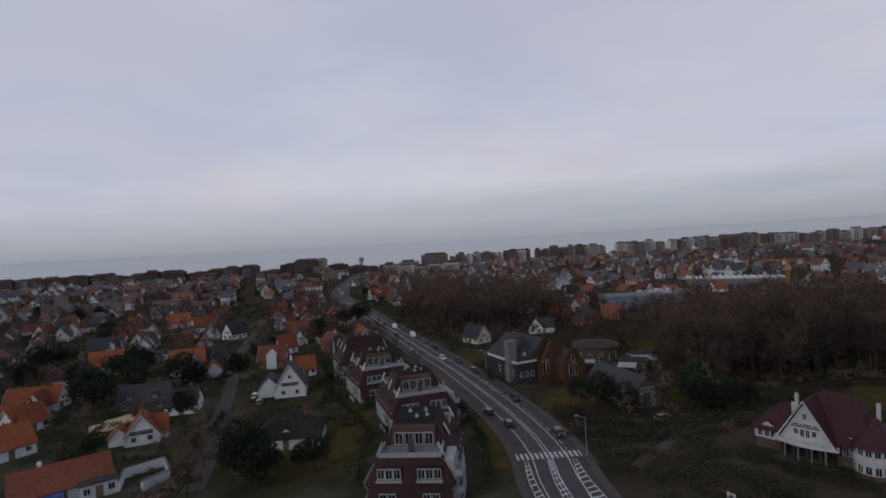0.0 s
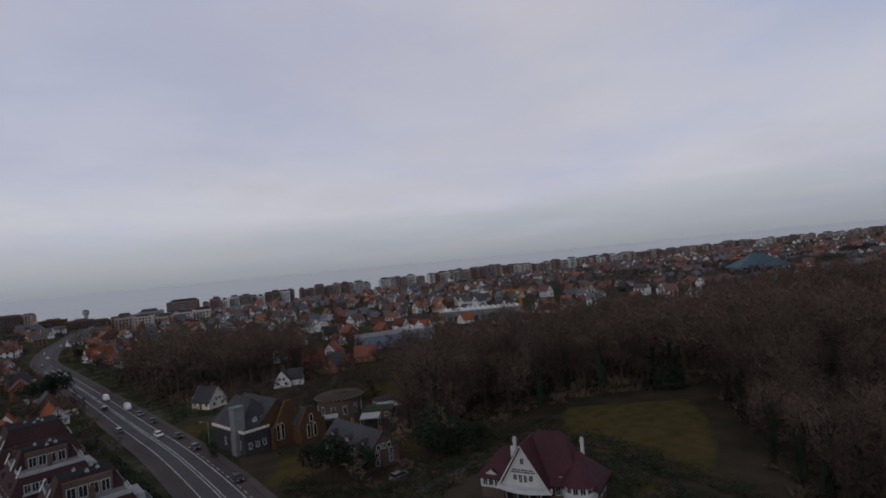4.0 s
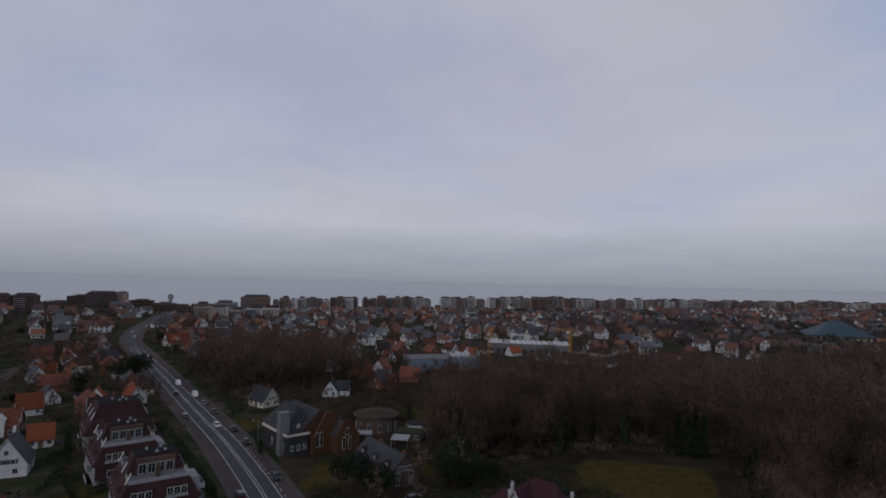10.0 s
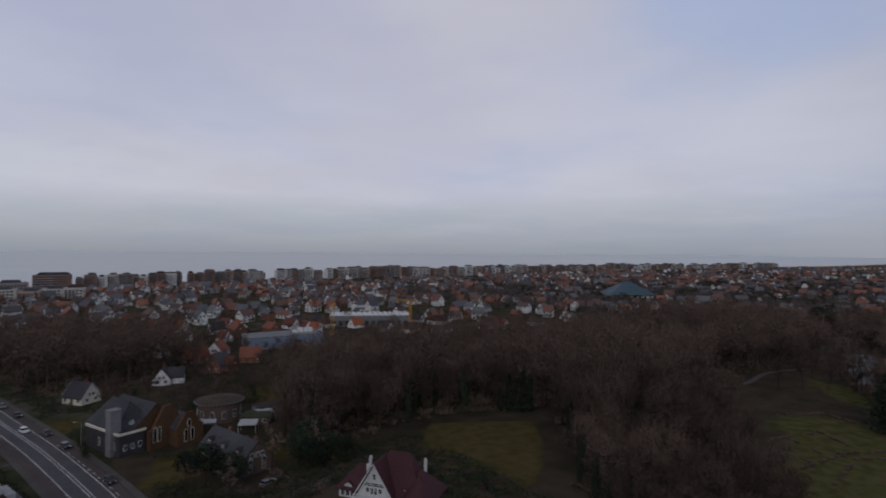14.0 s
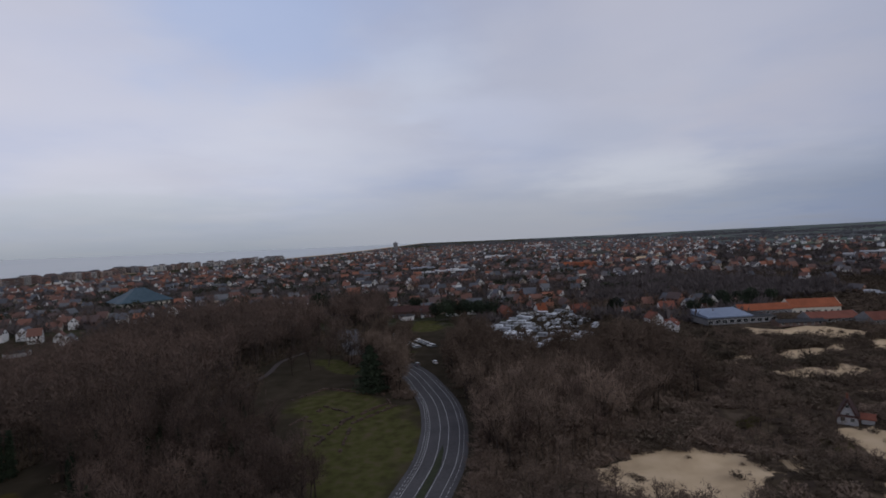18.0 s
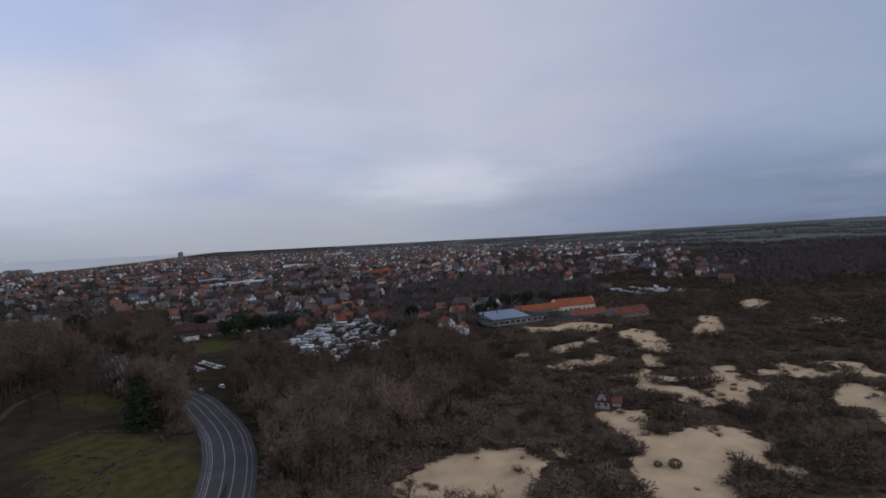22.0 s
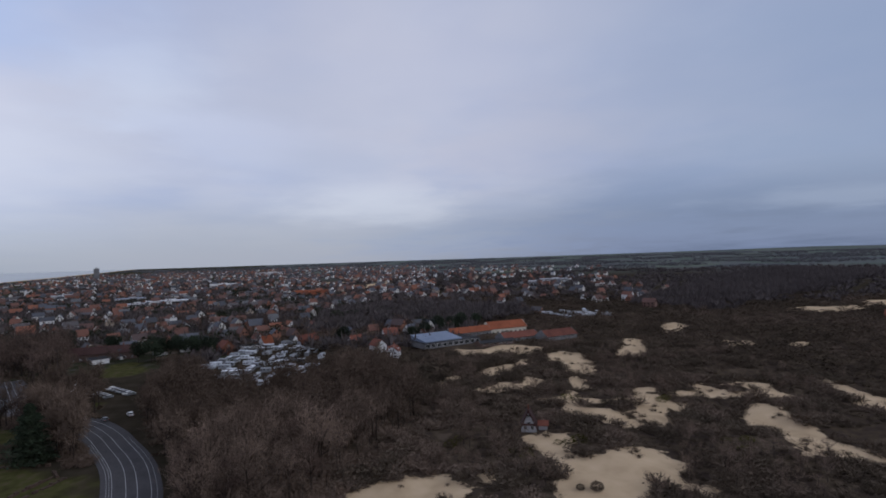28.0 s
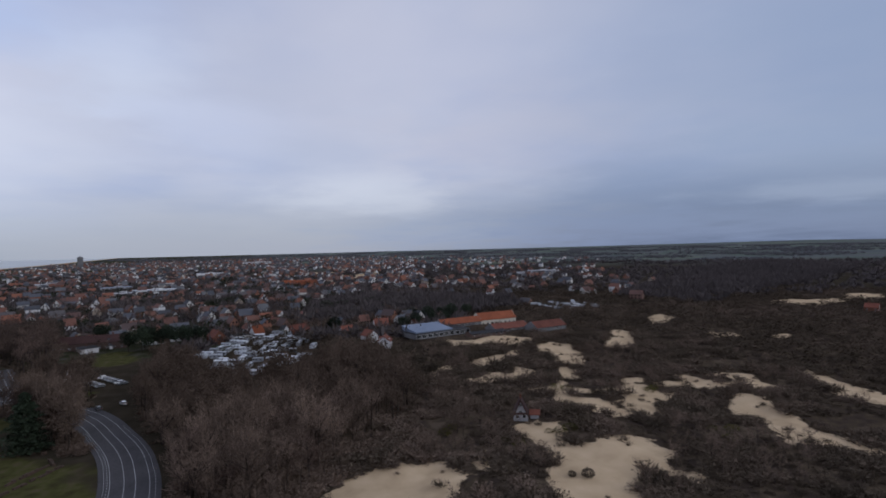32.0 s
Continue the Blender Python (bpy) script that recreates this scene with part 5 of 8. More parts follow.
# ---------- apartments along the road ----------
def apartments(x, y, rot, w, d, label, terrace=True, storeys=1):
    """A block with a steep tiled mansard round a flat top, white lower walls, balconies and loggias; local -y looks down the road."""
    top = thing("apartment_block", x, y, 0, rot, label, "apartments", "apartment blocks by the road")
    ev, th = 5.0, 12.7
    a, c, i = w / 2, d / 2, 3.4
    wall = Build()
    wall.box(-a, a, -c, c, 0, ev)
    part("wall", wall, M["plaster"], top)
    mid, i1, back = 8.8, 1.8, (6.4 if terrace else 2.2)
    ring = lambda sx, sy, z: [(-a + sx, -c + sy, z), (a - sx, -c + sy, z), (a - sx, c - sy, z), (-a + sx, c - sy, z)]
    r = Build()
    r.solid(ring(-0.5, -0.5, ev - 0.5), ring(i1, 0.9, mid))
    part("mansard_roof", r, M["mansard"], top)
    r = Build()
    r.solid(ring(i1, back, mid), ring(i, back + 0.9, th))
    part("upper_mansard", r, M["mansard"], top)
    fl = Build()
    fl.box(-a + i + 0.1, a - i - 0.1, -c + back + 1.0, c - back - 1.0, th, th + 0.12)
    part("flat_roof", fl, M["tar"], top)
    for px, py in ((-1.5, 1), (1.4, 1.6), (0.2, -2.0), (2.0, -1.2)):
        b = Build()
        b.box(px - 0.3, px + 0.3, py - 0.3, py + 0.3, th + 0.1, th + 0.5)
        b.tube(px, py, th + 0.5, th + 0.85, 0.12, 0.1, 8)
        part("roof_vent", b, M["plaster"], top, "white roof vent")
    # loggias cut out towards the street end, with a white parapet
    if terrace:
        # white rendered bay with balconies on the road side
        b = Build()
        b.solid([(a - 2.2, -c + 1.0, 0), (a + 0.9, -c + 1.0, 0), (a + 0.9, -c + 7.5, 0), (a - 2.2, -c + 7.5, 0)], [(a - 2.2, -c + 1.3, 8.2), (a + 0.2, -c + 1.3, 8.2), (a + 0.2, -c + 7.2, 8.2), (a - 2.2, -c + 7.2, 8.2)])
        part("side_bay", b, M["plaster"], top, "white rendered side bay")
        for z in (2.8, 5.6):
            b = Build()
            b.box(a + 0.2, a + 1.5, -c + 1.2, -c + 7.3, z - 0.15, z)
            b.box(a + 1.4, a + 1.5, -c + 1.2, -c + 7.3, z, z + 0.95)
            b.box(a + 0.2, a + 1.5, -c + 1.2, -c + 1.3, z, z + 0.95)
            part("side_balcony", b, M["plaster"], top, "white side balcony")
            for q in (2.6, 4.2, 5.8):
                window(top, a + 0.86 - z * 0.085, -c + q, z + 0.1, 90, 1.1, 1.9)
        for side in (-1, 1):
            # roof terrace with a low parapet before the set-back upper storey
            b = Build()
            b.box(-a + i1 + 0.3, a - i1 - 0.3, min(side * (c - 1.1), side * (c - back - 0.2)), max(side * (c - 1.1), side * (c - back - 0.2)), mid, mid + 0.06)
            part("terrace_floor", b, M["concrete"], top, "grey paved roof terrace")
            b = Build()
            b.box(-a + i1 + 0.1, a - i1 - 0.1, side * (c - 1.0) - 0.1, side * (c - 1.0) + 0.1, mid - 0.1, mid + 0.75)
            for q in (-a + i1 + 0.2, a - i1 - 0.2):
                b.box(q - 0.1, q + 0.1, min(side * (c - 1.0), side * (c - back)), max(side * (c - 1.0), side * (c - back)), mid - 0.1, mid + 0.75)
            part("parapet", b, M["plaster"], top, "white terrace parapet")
            b = Build()
            b.box(-3.9, 3.9, min(side * (c - back + 0.15), side * (c - back - 1.5)), max(side * (c - back + 0.15), side * (c - back - 1.5)), mid + 0.05, th - 0.5)
            part("loggia", b, M["dark_brick"], top)
            ys = side * (c - back + 0.17)
            for k in range(4):
                window(top, -2.7 + k * 1.8, ys, mid + 0.15, 0 if side < 0 else 180, 1.5, 2.2)
            for k in (-3.4, 3.4):
                # wide window boxes in the tiled storey, with a white sill
                b = Build()
                b.box(k - 2.1, k + 2.1, min(side * (c - 1.6), side * (c + 0.22)), max(side * (c - 1.6), side * (c + 0.22)), ev + 0.45, ev + 2.65)
                part("window_box", b, M["mansard"], top)
                for e in (-1.35, 0.0, 1.35):
                    window(top, k + e, side * (c + 0.24), ev + 0.65, 0 if side < 0 else 180, 1.25, 1.7)
                b = Build()
                b.box(k - 2.2, k + 2.2, min(side * (c + 0.2), side * (c + 0.75)), max(side * (c + 0.2), side * (c + 0.75)), ev + 0.2, ev + 0.5)
                part("sill", b, M["plaster"], top, "white balcony sill")
            b = Build()
            b.box(-0.45, 0.45, side * (c - 3.2) - 0.4, side * (c - 3.2) + 0.4, mid, mid + 2.3)
            b.box(-0.3, 0.3, side * (c - 3.2) - 0.25, side * (c - 3.2) + 0.25, mid + 2.3, mid + 2.7)
            part("chimney", b, M["dark_brick"], top)
            b = Build()
            yo = side * (c + 0.05)
            b.solid([(-a + 0.2, yo, 1.4), (a - 0.2, yo, 1.4), (a - 0.2, yo + side * 1.1, 1.4), (-a + 0.2, yo + side * 1.1, 1.4)], [(-a + 0.2, yo, ev - 0.55), (a - 0.2, yo, ev - 0.55), (a - 0.2, yo + side * 0.4, ev - 0.55), (-a + 0.2, yo + side * 0.4, ev - 0.55)])
            part("tile_band", b, M["mansard"], top, "tile-hung lower storey front")
            for k in (-4.4, -2.9, 2.9, 4.4):
                window(top, k, yo + side * 1.02, 2.0, 0 if side < 0 else 180, 1.3, 1.6)
    for s in (-1, 1):
        # white gabled dormers and slim skylights on the long slopes
        for k in (-0.28, 0.28):
            dormer(top, s * (a - 0.6), k * d, ev + 0.1, 90 * s, "plaster", "brown_tile", 2.0, 1.7, 3.0)
        for k in (-0.42, 0.0, 0.42):
            b = Build()
            sl = (th - ev + 0.5) / (i + 0.5)
            x0, z0 = a - 2.0, ev - 0.5 + 2.5 * sl
            b.solid([(s * (x0 + 0.5), k * d - 0.4, z0 - 0.5 * sl + 0.1), (s * (x0 + 0.5), k * d + 0.4, z0 - 0.5 * sl + 0.1), (s * (x0 - 0.5), k * d + 0.4, z0 + 0.5 * sl + 0.1), (s * (x0 - 0.5), k * d - 0.4, z0 + 0.5 * sl + 0.1)],
                    [(s * (x0 + 0.6), k * d - 0.4, z0 - 0.5 * sl + 0.2), (s * (x0 + 0.6), k * d + 0.4, z0 - 0.5 * sl + 0.2), (s * (x0 - 0.4), k * d + 0.4, z0 + 0.5 * sl + 0.2), (s * (x0 - 0.4), k * d - 0.4, z0 + 0.5 * sl + 0.2)])
            part("skylight", b, M["frame"], top)
        for st in range(max(2, storeys)):
            n = int(d / 3.2)
            for k in range(n):
                window(top, s * (a + 0.01), (k + 0.5) / n * d - c, 0.8 + 3 * st, 90 * s, 1.5, 1.6)
            b = Build()
            b.box(min(s * a, s * (a + 1.3)), max(s * a, s * (a + 1.3)), -c * 0.75, -c * 0.1, 3 * st - 0.2, 3 * st)
            b.box(min(s * (a + 1.2), s * (a + 1.32)), max(s * (a + 1.2), s * (a + 1.32)), -c * 0.75, -c * 0.1, 3 * st, 3 * st + 1.0)
            part("balcony", b, M["plaster"], top)
        for st in range(storeys):
            for k in range(int(w / 3)):
                window(top, (k + 0.5) / int(w / 3) * w - a, s * (c + 0.01), 0.7 + 3 * st, 0 if s < 0 else 180, 1.6, 1.8)
    return top


apartments(-6.5, 101, -6, 14.5, 23, "white apartment block with a steep brown tiled mansard")
apartments(-9.5, 136, 18, 15.5, 20, "white apartment block with brown mansard and dark flat roof")
apartments(-22, 164, 22, 15.5, 18, "white apartment block with brown mansard and balconies")
apartments(-31, 193, 20, 18, 16, "white apartment block with brown mansard roof", terrace=False)
house(-40, 214, 20, 10, 8, 4.5, 9.5, "white", "brown_tile", "white gabled house behind the apartments", trim=True)


# ---------- sports hall, white hall under construction, crane ----------
def sports_hall():
    top = thing("sports_hall", 113, 312, 0, -1, "long blue-grey metal clad sports hall with flat roof", "hall")
    b = Build()
    b.box(-21.5, 21.5, -6, 14, 0, 6.6)
    part("body", b, M["steel"], top)
    for k in range(22):
        x = -21.4 + k * 1.95
        b = Build()
        b.box(x, x + 1.85, -6.14, -6.0, 0.5, 6.4)
        part("panel", b, M["blue_metal"], top)
    box_part("roof", top, "concrete", -21.7, 21.7, -6.3, 14.2, 6.6, 6.95)
    for x in (6, 9, 12, 15):
        box_part("roof_unit", top, "white", x, x + 2.2, 2, 6, 6.9, 8.4 + (x % 2), label="white rooftop plant unit")
    box_part("door", top, "flat_roof", 4, 8, -6.2, -6.0, 0, 4)


sports_hall()


def white_hall():
    top = thing("white_hall", 196.5, 368, 0, -26, "large white hall with glazed sawtooth roof still being built", "hall")
    box_part("body", top, "concrete", -30, 30, -8, 14, 0, 7.8)
    box_part("front_band", top, "concrete", -30.2, 30.2, -8.25, -8.0, 4.6, 8.0, label="grey cladding band")
    for k in range(15):
        x = -30 + 4 * k
        b = Build()
        b.solid([(x + 0.1, -8, 7.8), (x + 3.9, -8, 7.8), (x + 3.9, 14, 7.8), (x + 0.1, 14, 7.8)], [(x + 0.1, -8, 8.9), (x + 0.6, -8, 8.9), (x + 0.6, 14, 8.9), (x + 0.1, 14, 8.9)])
        part("roof_bay", b, M["frame"], top)
    for k in range(12):
        box_part("opening", top, "flat_roof", -28 + 4.8 * k, -25.4 + 4.8 * k, -8.1, -7.9, 0.5, 4.2, label="dark window opening")


white_hall()


def tower_crane(x, y, h, rot, jib):
    top = thing("tower_crane", x, y, 0, rot, "yellow tower crane rising behind the halls", "crane")
    b = Build()
    for sx in (-0.8, 0.8):
        for sy in (-0.8, 0.8):
            b.box(sx - 0.12, sx + 0.12, sy - 0.12, sy + 0.12, 0, h)
    for k in range(int(h / 2)):
        z = 2 * k
        for s in (-0.8, 0.8):
            b.solid([(-0.8, s - 0.06, z), (-0.6, s - 0.06, z), (-0.6, s + 0.06, z), (-0.8, s + 0.06, z)], [(0.6, s - 0.06, z + 2), (0.8, s - 0.06, z + 2), (0.8, s + 0.06, z + 2), (0.6, s + 0.06, z + 2)])
    part("mast", b, M["crane"], top)
    b = Build()
    for yy in (-0.5, 0.5):
        b.box(-9, jib, yy - 0.1, yy + 0.1, h, h + 0.25)
    b.box(-9, jib, -0.1, 0.1, h + 1.1, h + 1.3)
    for k in range(int(jib / 2)):
        b.box(2 * k, 2 * k + 0.15, -0.5, 0.5, h, h + 1.2)
    part("jib", b, M["crane"], top)
    box_part("counterweight", top, "grey", -9, -6.5, -0.8, 0.8, h - 1.6, h)
    box_part("cab", top, "white", 0.9, 2.4, -0.7, 0.7, h - 2.0, h - 0.2)


tower_crane(150, 330, 20, 60, 14)
tower_crane(218, 345, 19, 120, 14)


# ---------- water tower by the beach, great pyramid-roofed church ----------
def coast_tower():
    top = thing("lookout_tower", -129, 852, 2, 10, "slim grey lookout tower above the beach", "tower")
    b = Build()
    b.tube(0, 0, 0, 11, 2.6, 2.3, 16)
    part("shaft", b, M["grey"], top)
    b = Build()
    b.tube(0, 0, 11, 12, 2.3, 3.8, 16)
    b.tube(0, 0, 12, 15.2, 3.8, 3.8, 16)
    part("head", b, M["grey"], top)
    b = Build()
    b.tube(0, 0, 15.2, 16.4, 4.0, 1.0, 16)
    part("cap", b, M["slate"], top)
    top.scale = (1.0, 1.0, 1.35)


coast_tower()


def big_church():
    top = thing("parish_church", 560, 412, 0, -35, "large church with a sweeping blue-green pyramid roof", "church")
    box_part("wall", top, "cream", -24, 24, -20, 20, 0, 8)
    b = Build()
    ring = [(-27, -23), (27, -23), (27, 23), (-27, 23)]
    b.solid([(x, y, 7.6) for x, y in ring], [(x, y, 8.0) for x, y in ring])
    b.solid([(x, y, 8.0) for x, y in ring], [(x * 0.42, y * 0.35, 17.5) for x, y in ring])
    b.solid([(x * 0.42, y * 0.35, 17.5) for x, y in ring], [(x * 0.18, y * 0.04, 22.0) for x, y in ring])
    part("roof", b, M["blue_roof"], top)
    b = Build()
    b.tube(-4, 0, 21.5, 24.5, 0.5, 0.1, 6)
    part("spire", b, M["blue_roof"], top)
    for k in range(8):
        window(top, -21 + 6 * k, -20.02, 2.0, 0, 2.2, 4.5)
        window(top, -24.02, -17 + 4.8 * k, 2.0, -90, 2.2, 4.5)


big_church()


# ---------- school by the dunes ----------
def school():
    top = thing("school_hall", 374, -131, ground_z(366, -131), -77, "low school hall with a pale blue metal roof", "school")
    box_part("body", top, "concrete", -22, 22, -12, 12, 0, 3.4)
    b = Build()
    b.solid([(-20, -9, 3.6), (9, -9, 3.6), (9, 11, 3.6), (-20, 11, 3.6)], [(-20, -9, 4.2), (9, -9, 4.2), (9, 11, 6.8), (-20, 11, 6.8)])
    part("shed_roof", b, M["blue_metal"], top, "pale blue metal shed roof")
    box_part("flat_roof", top, "flat_roof", -22.3, 22.3, -12.3, 12.3, 3.4, 3.62)
    for k in range(10):
        window(top, -20 + 4.4 * k, -12.02, 0.7, 0, 3.0, 2.2)
    return top


school()


def long_hall(x, y, rot, L, W, eave, ridge, label, roof="orange", wall="concrete"):
    top = thing("school_wing", x, y, ground_z(x, y), rot, label, "school", "orange roofed wings")
    w, r = gabled(L, W, eave, ridge, 0.5)
    part("wall", w, M[wall], top)
    part("roof", r, M[roof], top)
    for k in range(int(L / 4)):
        for s in (-1, 1):
            window(top, 4 * k + 2 - L / 2, s * (W / 2 + 0.01), 1.0, 0 if s < 0 else 180, 1.6, 1.5)
    for s in (-1, 1):
        b = Build()
        sx = s * (L / 2 + 0.45)
        b.solid([(sx, -W / 2 - 0.6, eave - 0.5), (sx, W / 2 + 0.6, eave - 0.5), (sx, 0, ridge + 0.5)], [(sx + s * 0.25, -W / 2 - 0.6, eave - 0.5), (sx + s * 0.25, W / 2 + 0.6, eave - 0.5), (sx + s * 0.25, 0, ridge + 0.5)])
        part("gable_end", b, M[wall], top)


long_hall(396, -158, -80, 34, 11, 3.6, 6.8, "long school wing with weathered orange tiles", "orange")
long_hall(407, -193, -84, 32, 13, 4.6, 9.2, "school wing with a bright orange tiled roof", "orange", "cream")
long_hall(364, -182, -82, 28, 13, 3.0, 6.0, "broad low school wing with faded red tiles", "red_tile")
long_hall(352, -206, -80, 26, 13, 3.0, 6.4, "school wing with orange-red tiles among trees", "red_tile")
long_hall(340, -154, -84, 25, 8, 2.4, 3.4, "low dark open shed beside the school", "flat_roof", "dark_brick")
house(369, -84, 20, 9, 7.5, 4.5, 8.0, "white", "red_tile", "white house with a red tiled roof by the dunes", rows=(0.8, 2.6))
house(343, -87.5, -20, 12, 8, 4.2, 7.2, "white", "red_tile", "white two-storey house with a red roof by the dunes", rows=(0.8, 2.6), dorm=1)
house(329, 76, 60, 8, 7, 2.8, 7.4, "white", "slate", "small white gabled lodge beside the road", name="cottage", gable_win=(1, 1))
house(305, -478, 20, 9, 7, 3.5, 6.5, "brick", "red_tile", "lone brown brick house behind the dunes", rows=(0.8,))
h = house(187, -95, 151, 6.0, 5.0, 2.3, 7.4, "plaster", "brown_tile", "small white cottage with steep red roof in the dunes", name="cottage", per=1, gable_win=(1, 2), door=False)
for q in (-1, 1):
    for end in (-1, 1):
        b = Build()
        xs = end * 3.36
        lo = [(xs, q * 2.95, 1.25), (xs, 0, 7.4), (xs, 0, 6.7), (xs, q * 2.6, 1.25)]
        b.solid(lo, [(x + end * 0.08, y, z) for x, y, z in lo])
        part("bargeboard", b, M["brown_tile"], h, "broad brown bargeboard")
for end in (-1, 1):
    b = Build()
    b.box(min(end * 3.02, end * 3.1), max(end * 3.02, end * 3.1), -2.6, 2.6, 2.2, 2.9)
    part("tile_band", b, M["brown_tile"], h, "brown tile band over the door")
house(184.5, -99, 60, 3.0, 2.6, 1.6, 2.7, "plaster", "red_tile", "white outbuilding beside the dune cottage", name="cottage", chimneys=(), door=False, per=1, gable_win=(1, 0))

def flat_block(x, y, rot, L, W, h, wall, roof, label):
    """A flat-roofed building: walls, a parapet roof, a band of windows on each long side and plant on top."""
    top = thing("flat_building", x, y, ground_z(x, y), rot, label, "building", "flat-roofed buildings of the town")
    box_part("wall", top, wall, -L / 2, L / 2, -W / 2, W / 2, 0, h)
    box_part("roof", top, roof, -L / 2 - 0.3, L / 2 + 0.3, -W / 2 - 0.3, W / 2 + 0.3, h, h + 0.4)
    for s in (-1, 1):
        for k in range(int(h / 3.4)):
            box_part("window_band", top, "glass", -L / 2 + 1, L / 2 - 1, s * (W / 2 + 0.03) - 0.04, s * (W / 2 + 0.03) + 0.04, 1.0 + 3.3 * k, 2.5 + 3.3 * k)
    box_part("roof_unit", top, wall, -L * 0.2, L * 0.05, -W * 0.2, W * 0.2, h + 0.4, h + 2.2)


flat_block(938, 112, 95, 58, 22, 7.5, "white", "caravan", "long white flat-roofed school building in the town")
flat_block(1046, 182, 105, 44, 20, 8, "grey", "blue_metal", "grey building with a wide blue-grey roof")
flat_block(905, 150, 80, 34, 14, 7, "white", "caravan", "white flat-roofed building among the houses")
flat_block(1044, -620, 60, 60, 26, 7, "white", "caravan", "low white warehouse with a pale roof")
flat_block(1010, -560, 60, 34, 16, 6, "grey", "caravan", "low grey warehouse with a pale roof")
flat_block(2360, -80, 100, 110, 22, 14, "white", "caravan", "long white apartment building far inland")
flat_block(1500, 60, 95, 60, 18, 10, "white", "caravan", "pale apartment building rising over the houses")
flat_block(1250, 330, 110, 44, 18, 9, "grey", "caravan", "grey office building in the town")
for k, (x, y, r) in enumerate(((952, -92, 15), (968, -104, 105), (958, -122, 20), (985, -88, 100), (976, -130, 10), (940, -108, 110))):
    house(x, y, r, 19, 11, 5.5, 11, "brick", "orange", "large brick house with a bright orange-red roof", name="terrace", per=2, chimneys=((0.3, 0),), dorm=0, group="orange terraces", door=False, rows=(), gable_win=(1, 1))

# ---------- seafront apartment blocks ----------
rng = random.Random(11)


def front_block(x, y, w, d, h, wall_label, wall="front_wall"):
    top = thing("seafront_block", x, y, ground_z(x, y) - 1, rng.uniform(-4, 4), wall_label, "apartments", "seafront apartment blocks")
    b = Build()
    b.box(-w / 2, w / 2, -d / 2, d / 2, 0, h)
    part("wall", b, M[wall], top)
    g = Build()
    for k in range(int(h / 3)):
        for q in range(int(w / 3.2)):
            x0 = -w / 2 + 0.7 + q * 3.2
            g.box(x0, x0 + 1.9, -d / 2 - 0.05, -d / 2 + 0.1, 0.9 + 3 * k, 2.5 + 3 * k)
    tagged(part("glazing", g, M["glass"], top), kind="stuff")
    s = Build()
    for k in range(1, int(h / 3)):
        s.box(-w / 2 + 0.3, -w / 2 + w * 0.55, -d / 2 - 0.8, -d / 2, 3 * k - 0.1, 3 * k + 0.5)
    tagged(part("balcony_front", s, M[rng.choice(("plaster", "concrete", "dark_brick"))], top), kind="stuff")
    r = Build()
    pw = w * rng.uniform(0.45, 0.95)
    px = rng.uniform(-1, 1) * (w - pw) / 2.2
    rise = rng.uniform(1.8, 3.4)
    r.solid([(px - pw / 2, -d / 2, h), (px + pw / 2, -d / 2, h), (px + pw / 2, d / 2, h), (px - pw / 2, d / 2, h)], [(px - pw * 0.40, -d / 5, h + rise), (px + pw * 0.40, -d / 5, h + rise), (px + pw * 0.40, d / 5, h + rise), (px - pw * 0.40, d / 5, h + rise)])
    for k in range(3):
        cx = rng.uniform(-w / 2 + 1, w / 2 - 1)
        r.box(cx - 0.5, cx + 0.5, -0.6, 0.6, h, h + rng.uniform(1.0, 2.4))
    part("penthouse", r, M["slate" if rng.random() < 0.6 else "brown_tile"], top)


FRONT_LABELS = ("tall seafront apartment block with rows of balconies", "brick seafront apartment block with roof huts", "pale seafront apartment block with stacked balconies")
# stretches of the seafront: from x, to x, height, depth from the shore
for x0, x1, h, back in ((-1500, -900, 15, 70), (-880, -560, 16, 80), (-550, -468, 17, 110), (-465, -390, 15, 100), (-388, -300, 18, 110), (-296, -264, 12, 120), (-262, -188, 17, 130), (-184, -102, 12, 150), (-100, -38, 13, 160), (-36, 8, 21, 135), (10, 20, 14, 100),
                        (20, 150, 21, 95), (158, 290, 22, 95), (305, 400, 22, 95), (418, 600, 21, 60), (604, 760, 20, 70), (765, 900, 21, 70), (905, 1100, 20, 60),
                        (1105, 1350, 18, 60), (1360, 1700, 18, 60), (1720, 2200, 16, 60)):
    x = x0
    while x < x1 - 8:
        w = min(x1 - x, (rng.uniform(20, 44) if x1 < 10 else rng.uniform(8, 19)) * (1 if x1 < 1000 else 1.8))
        front_block(x + w / 2, shore(x) - back + rng.uniform(-6, 6), w - 0.5, rng.uniform(13, 18), max(9, h + (-0.5 if x > 10 else 1.5) + rng.choice((-4, -3, -2, 0, 0, 0, 1, 2))), FRONT_LABELS[1 if x1 < -100 else rng.randrange(3)], rng.choice(("dark_brick", "front_wall", "brown_brick", "dark_brick")) if x1 < -100 else "front_wall")
        x += w

for k in range(5):
    front_block(-66 + 19 * k, 690 - 4 * k, 18.4, 12, rng.choice((14, 16, 17)), "dark brick terrace of tall seaside houses")


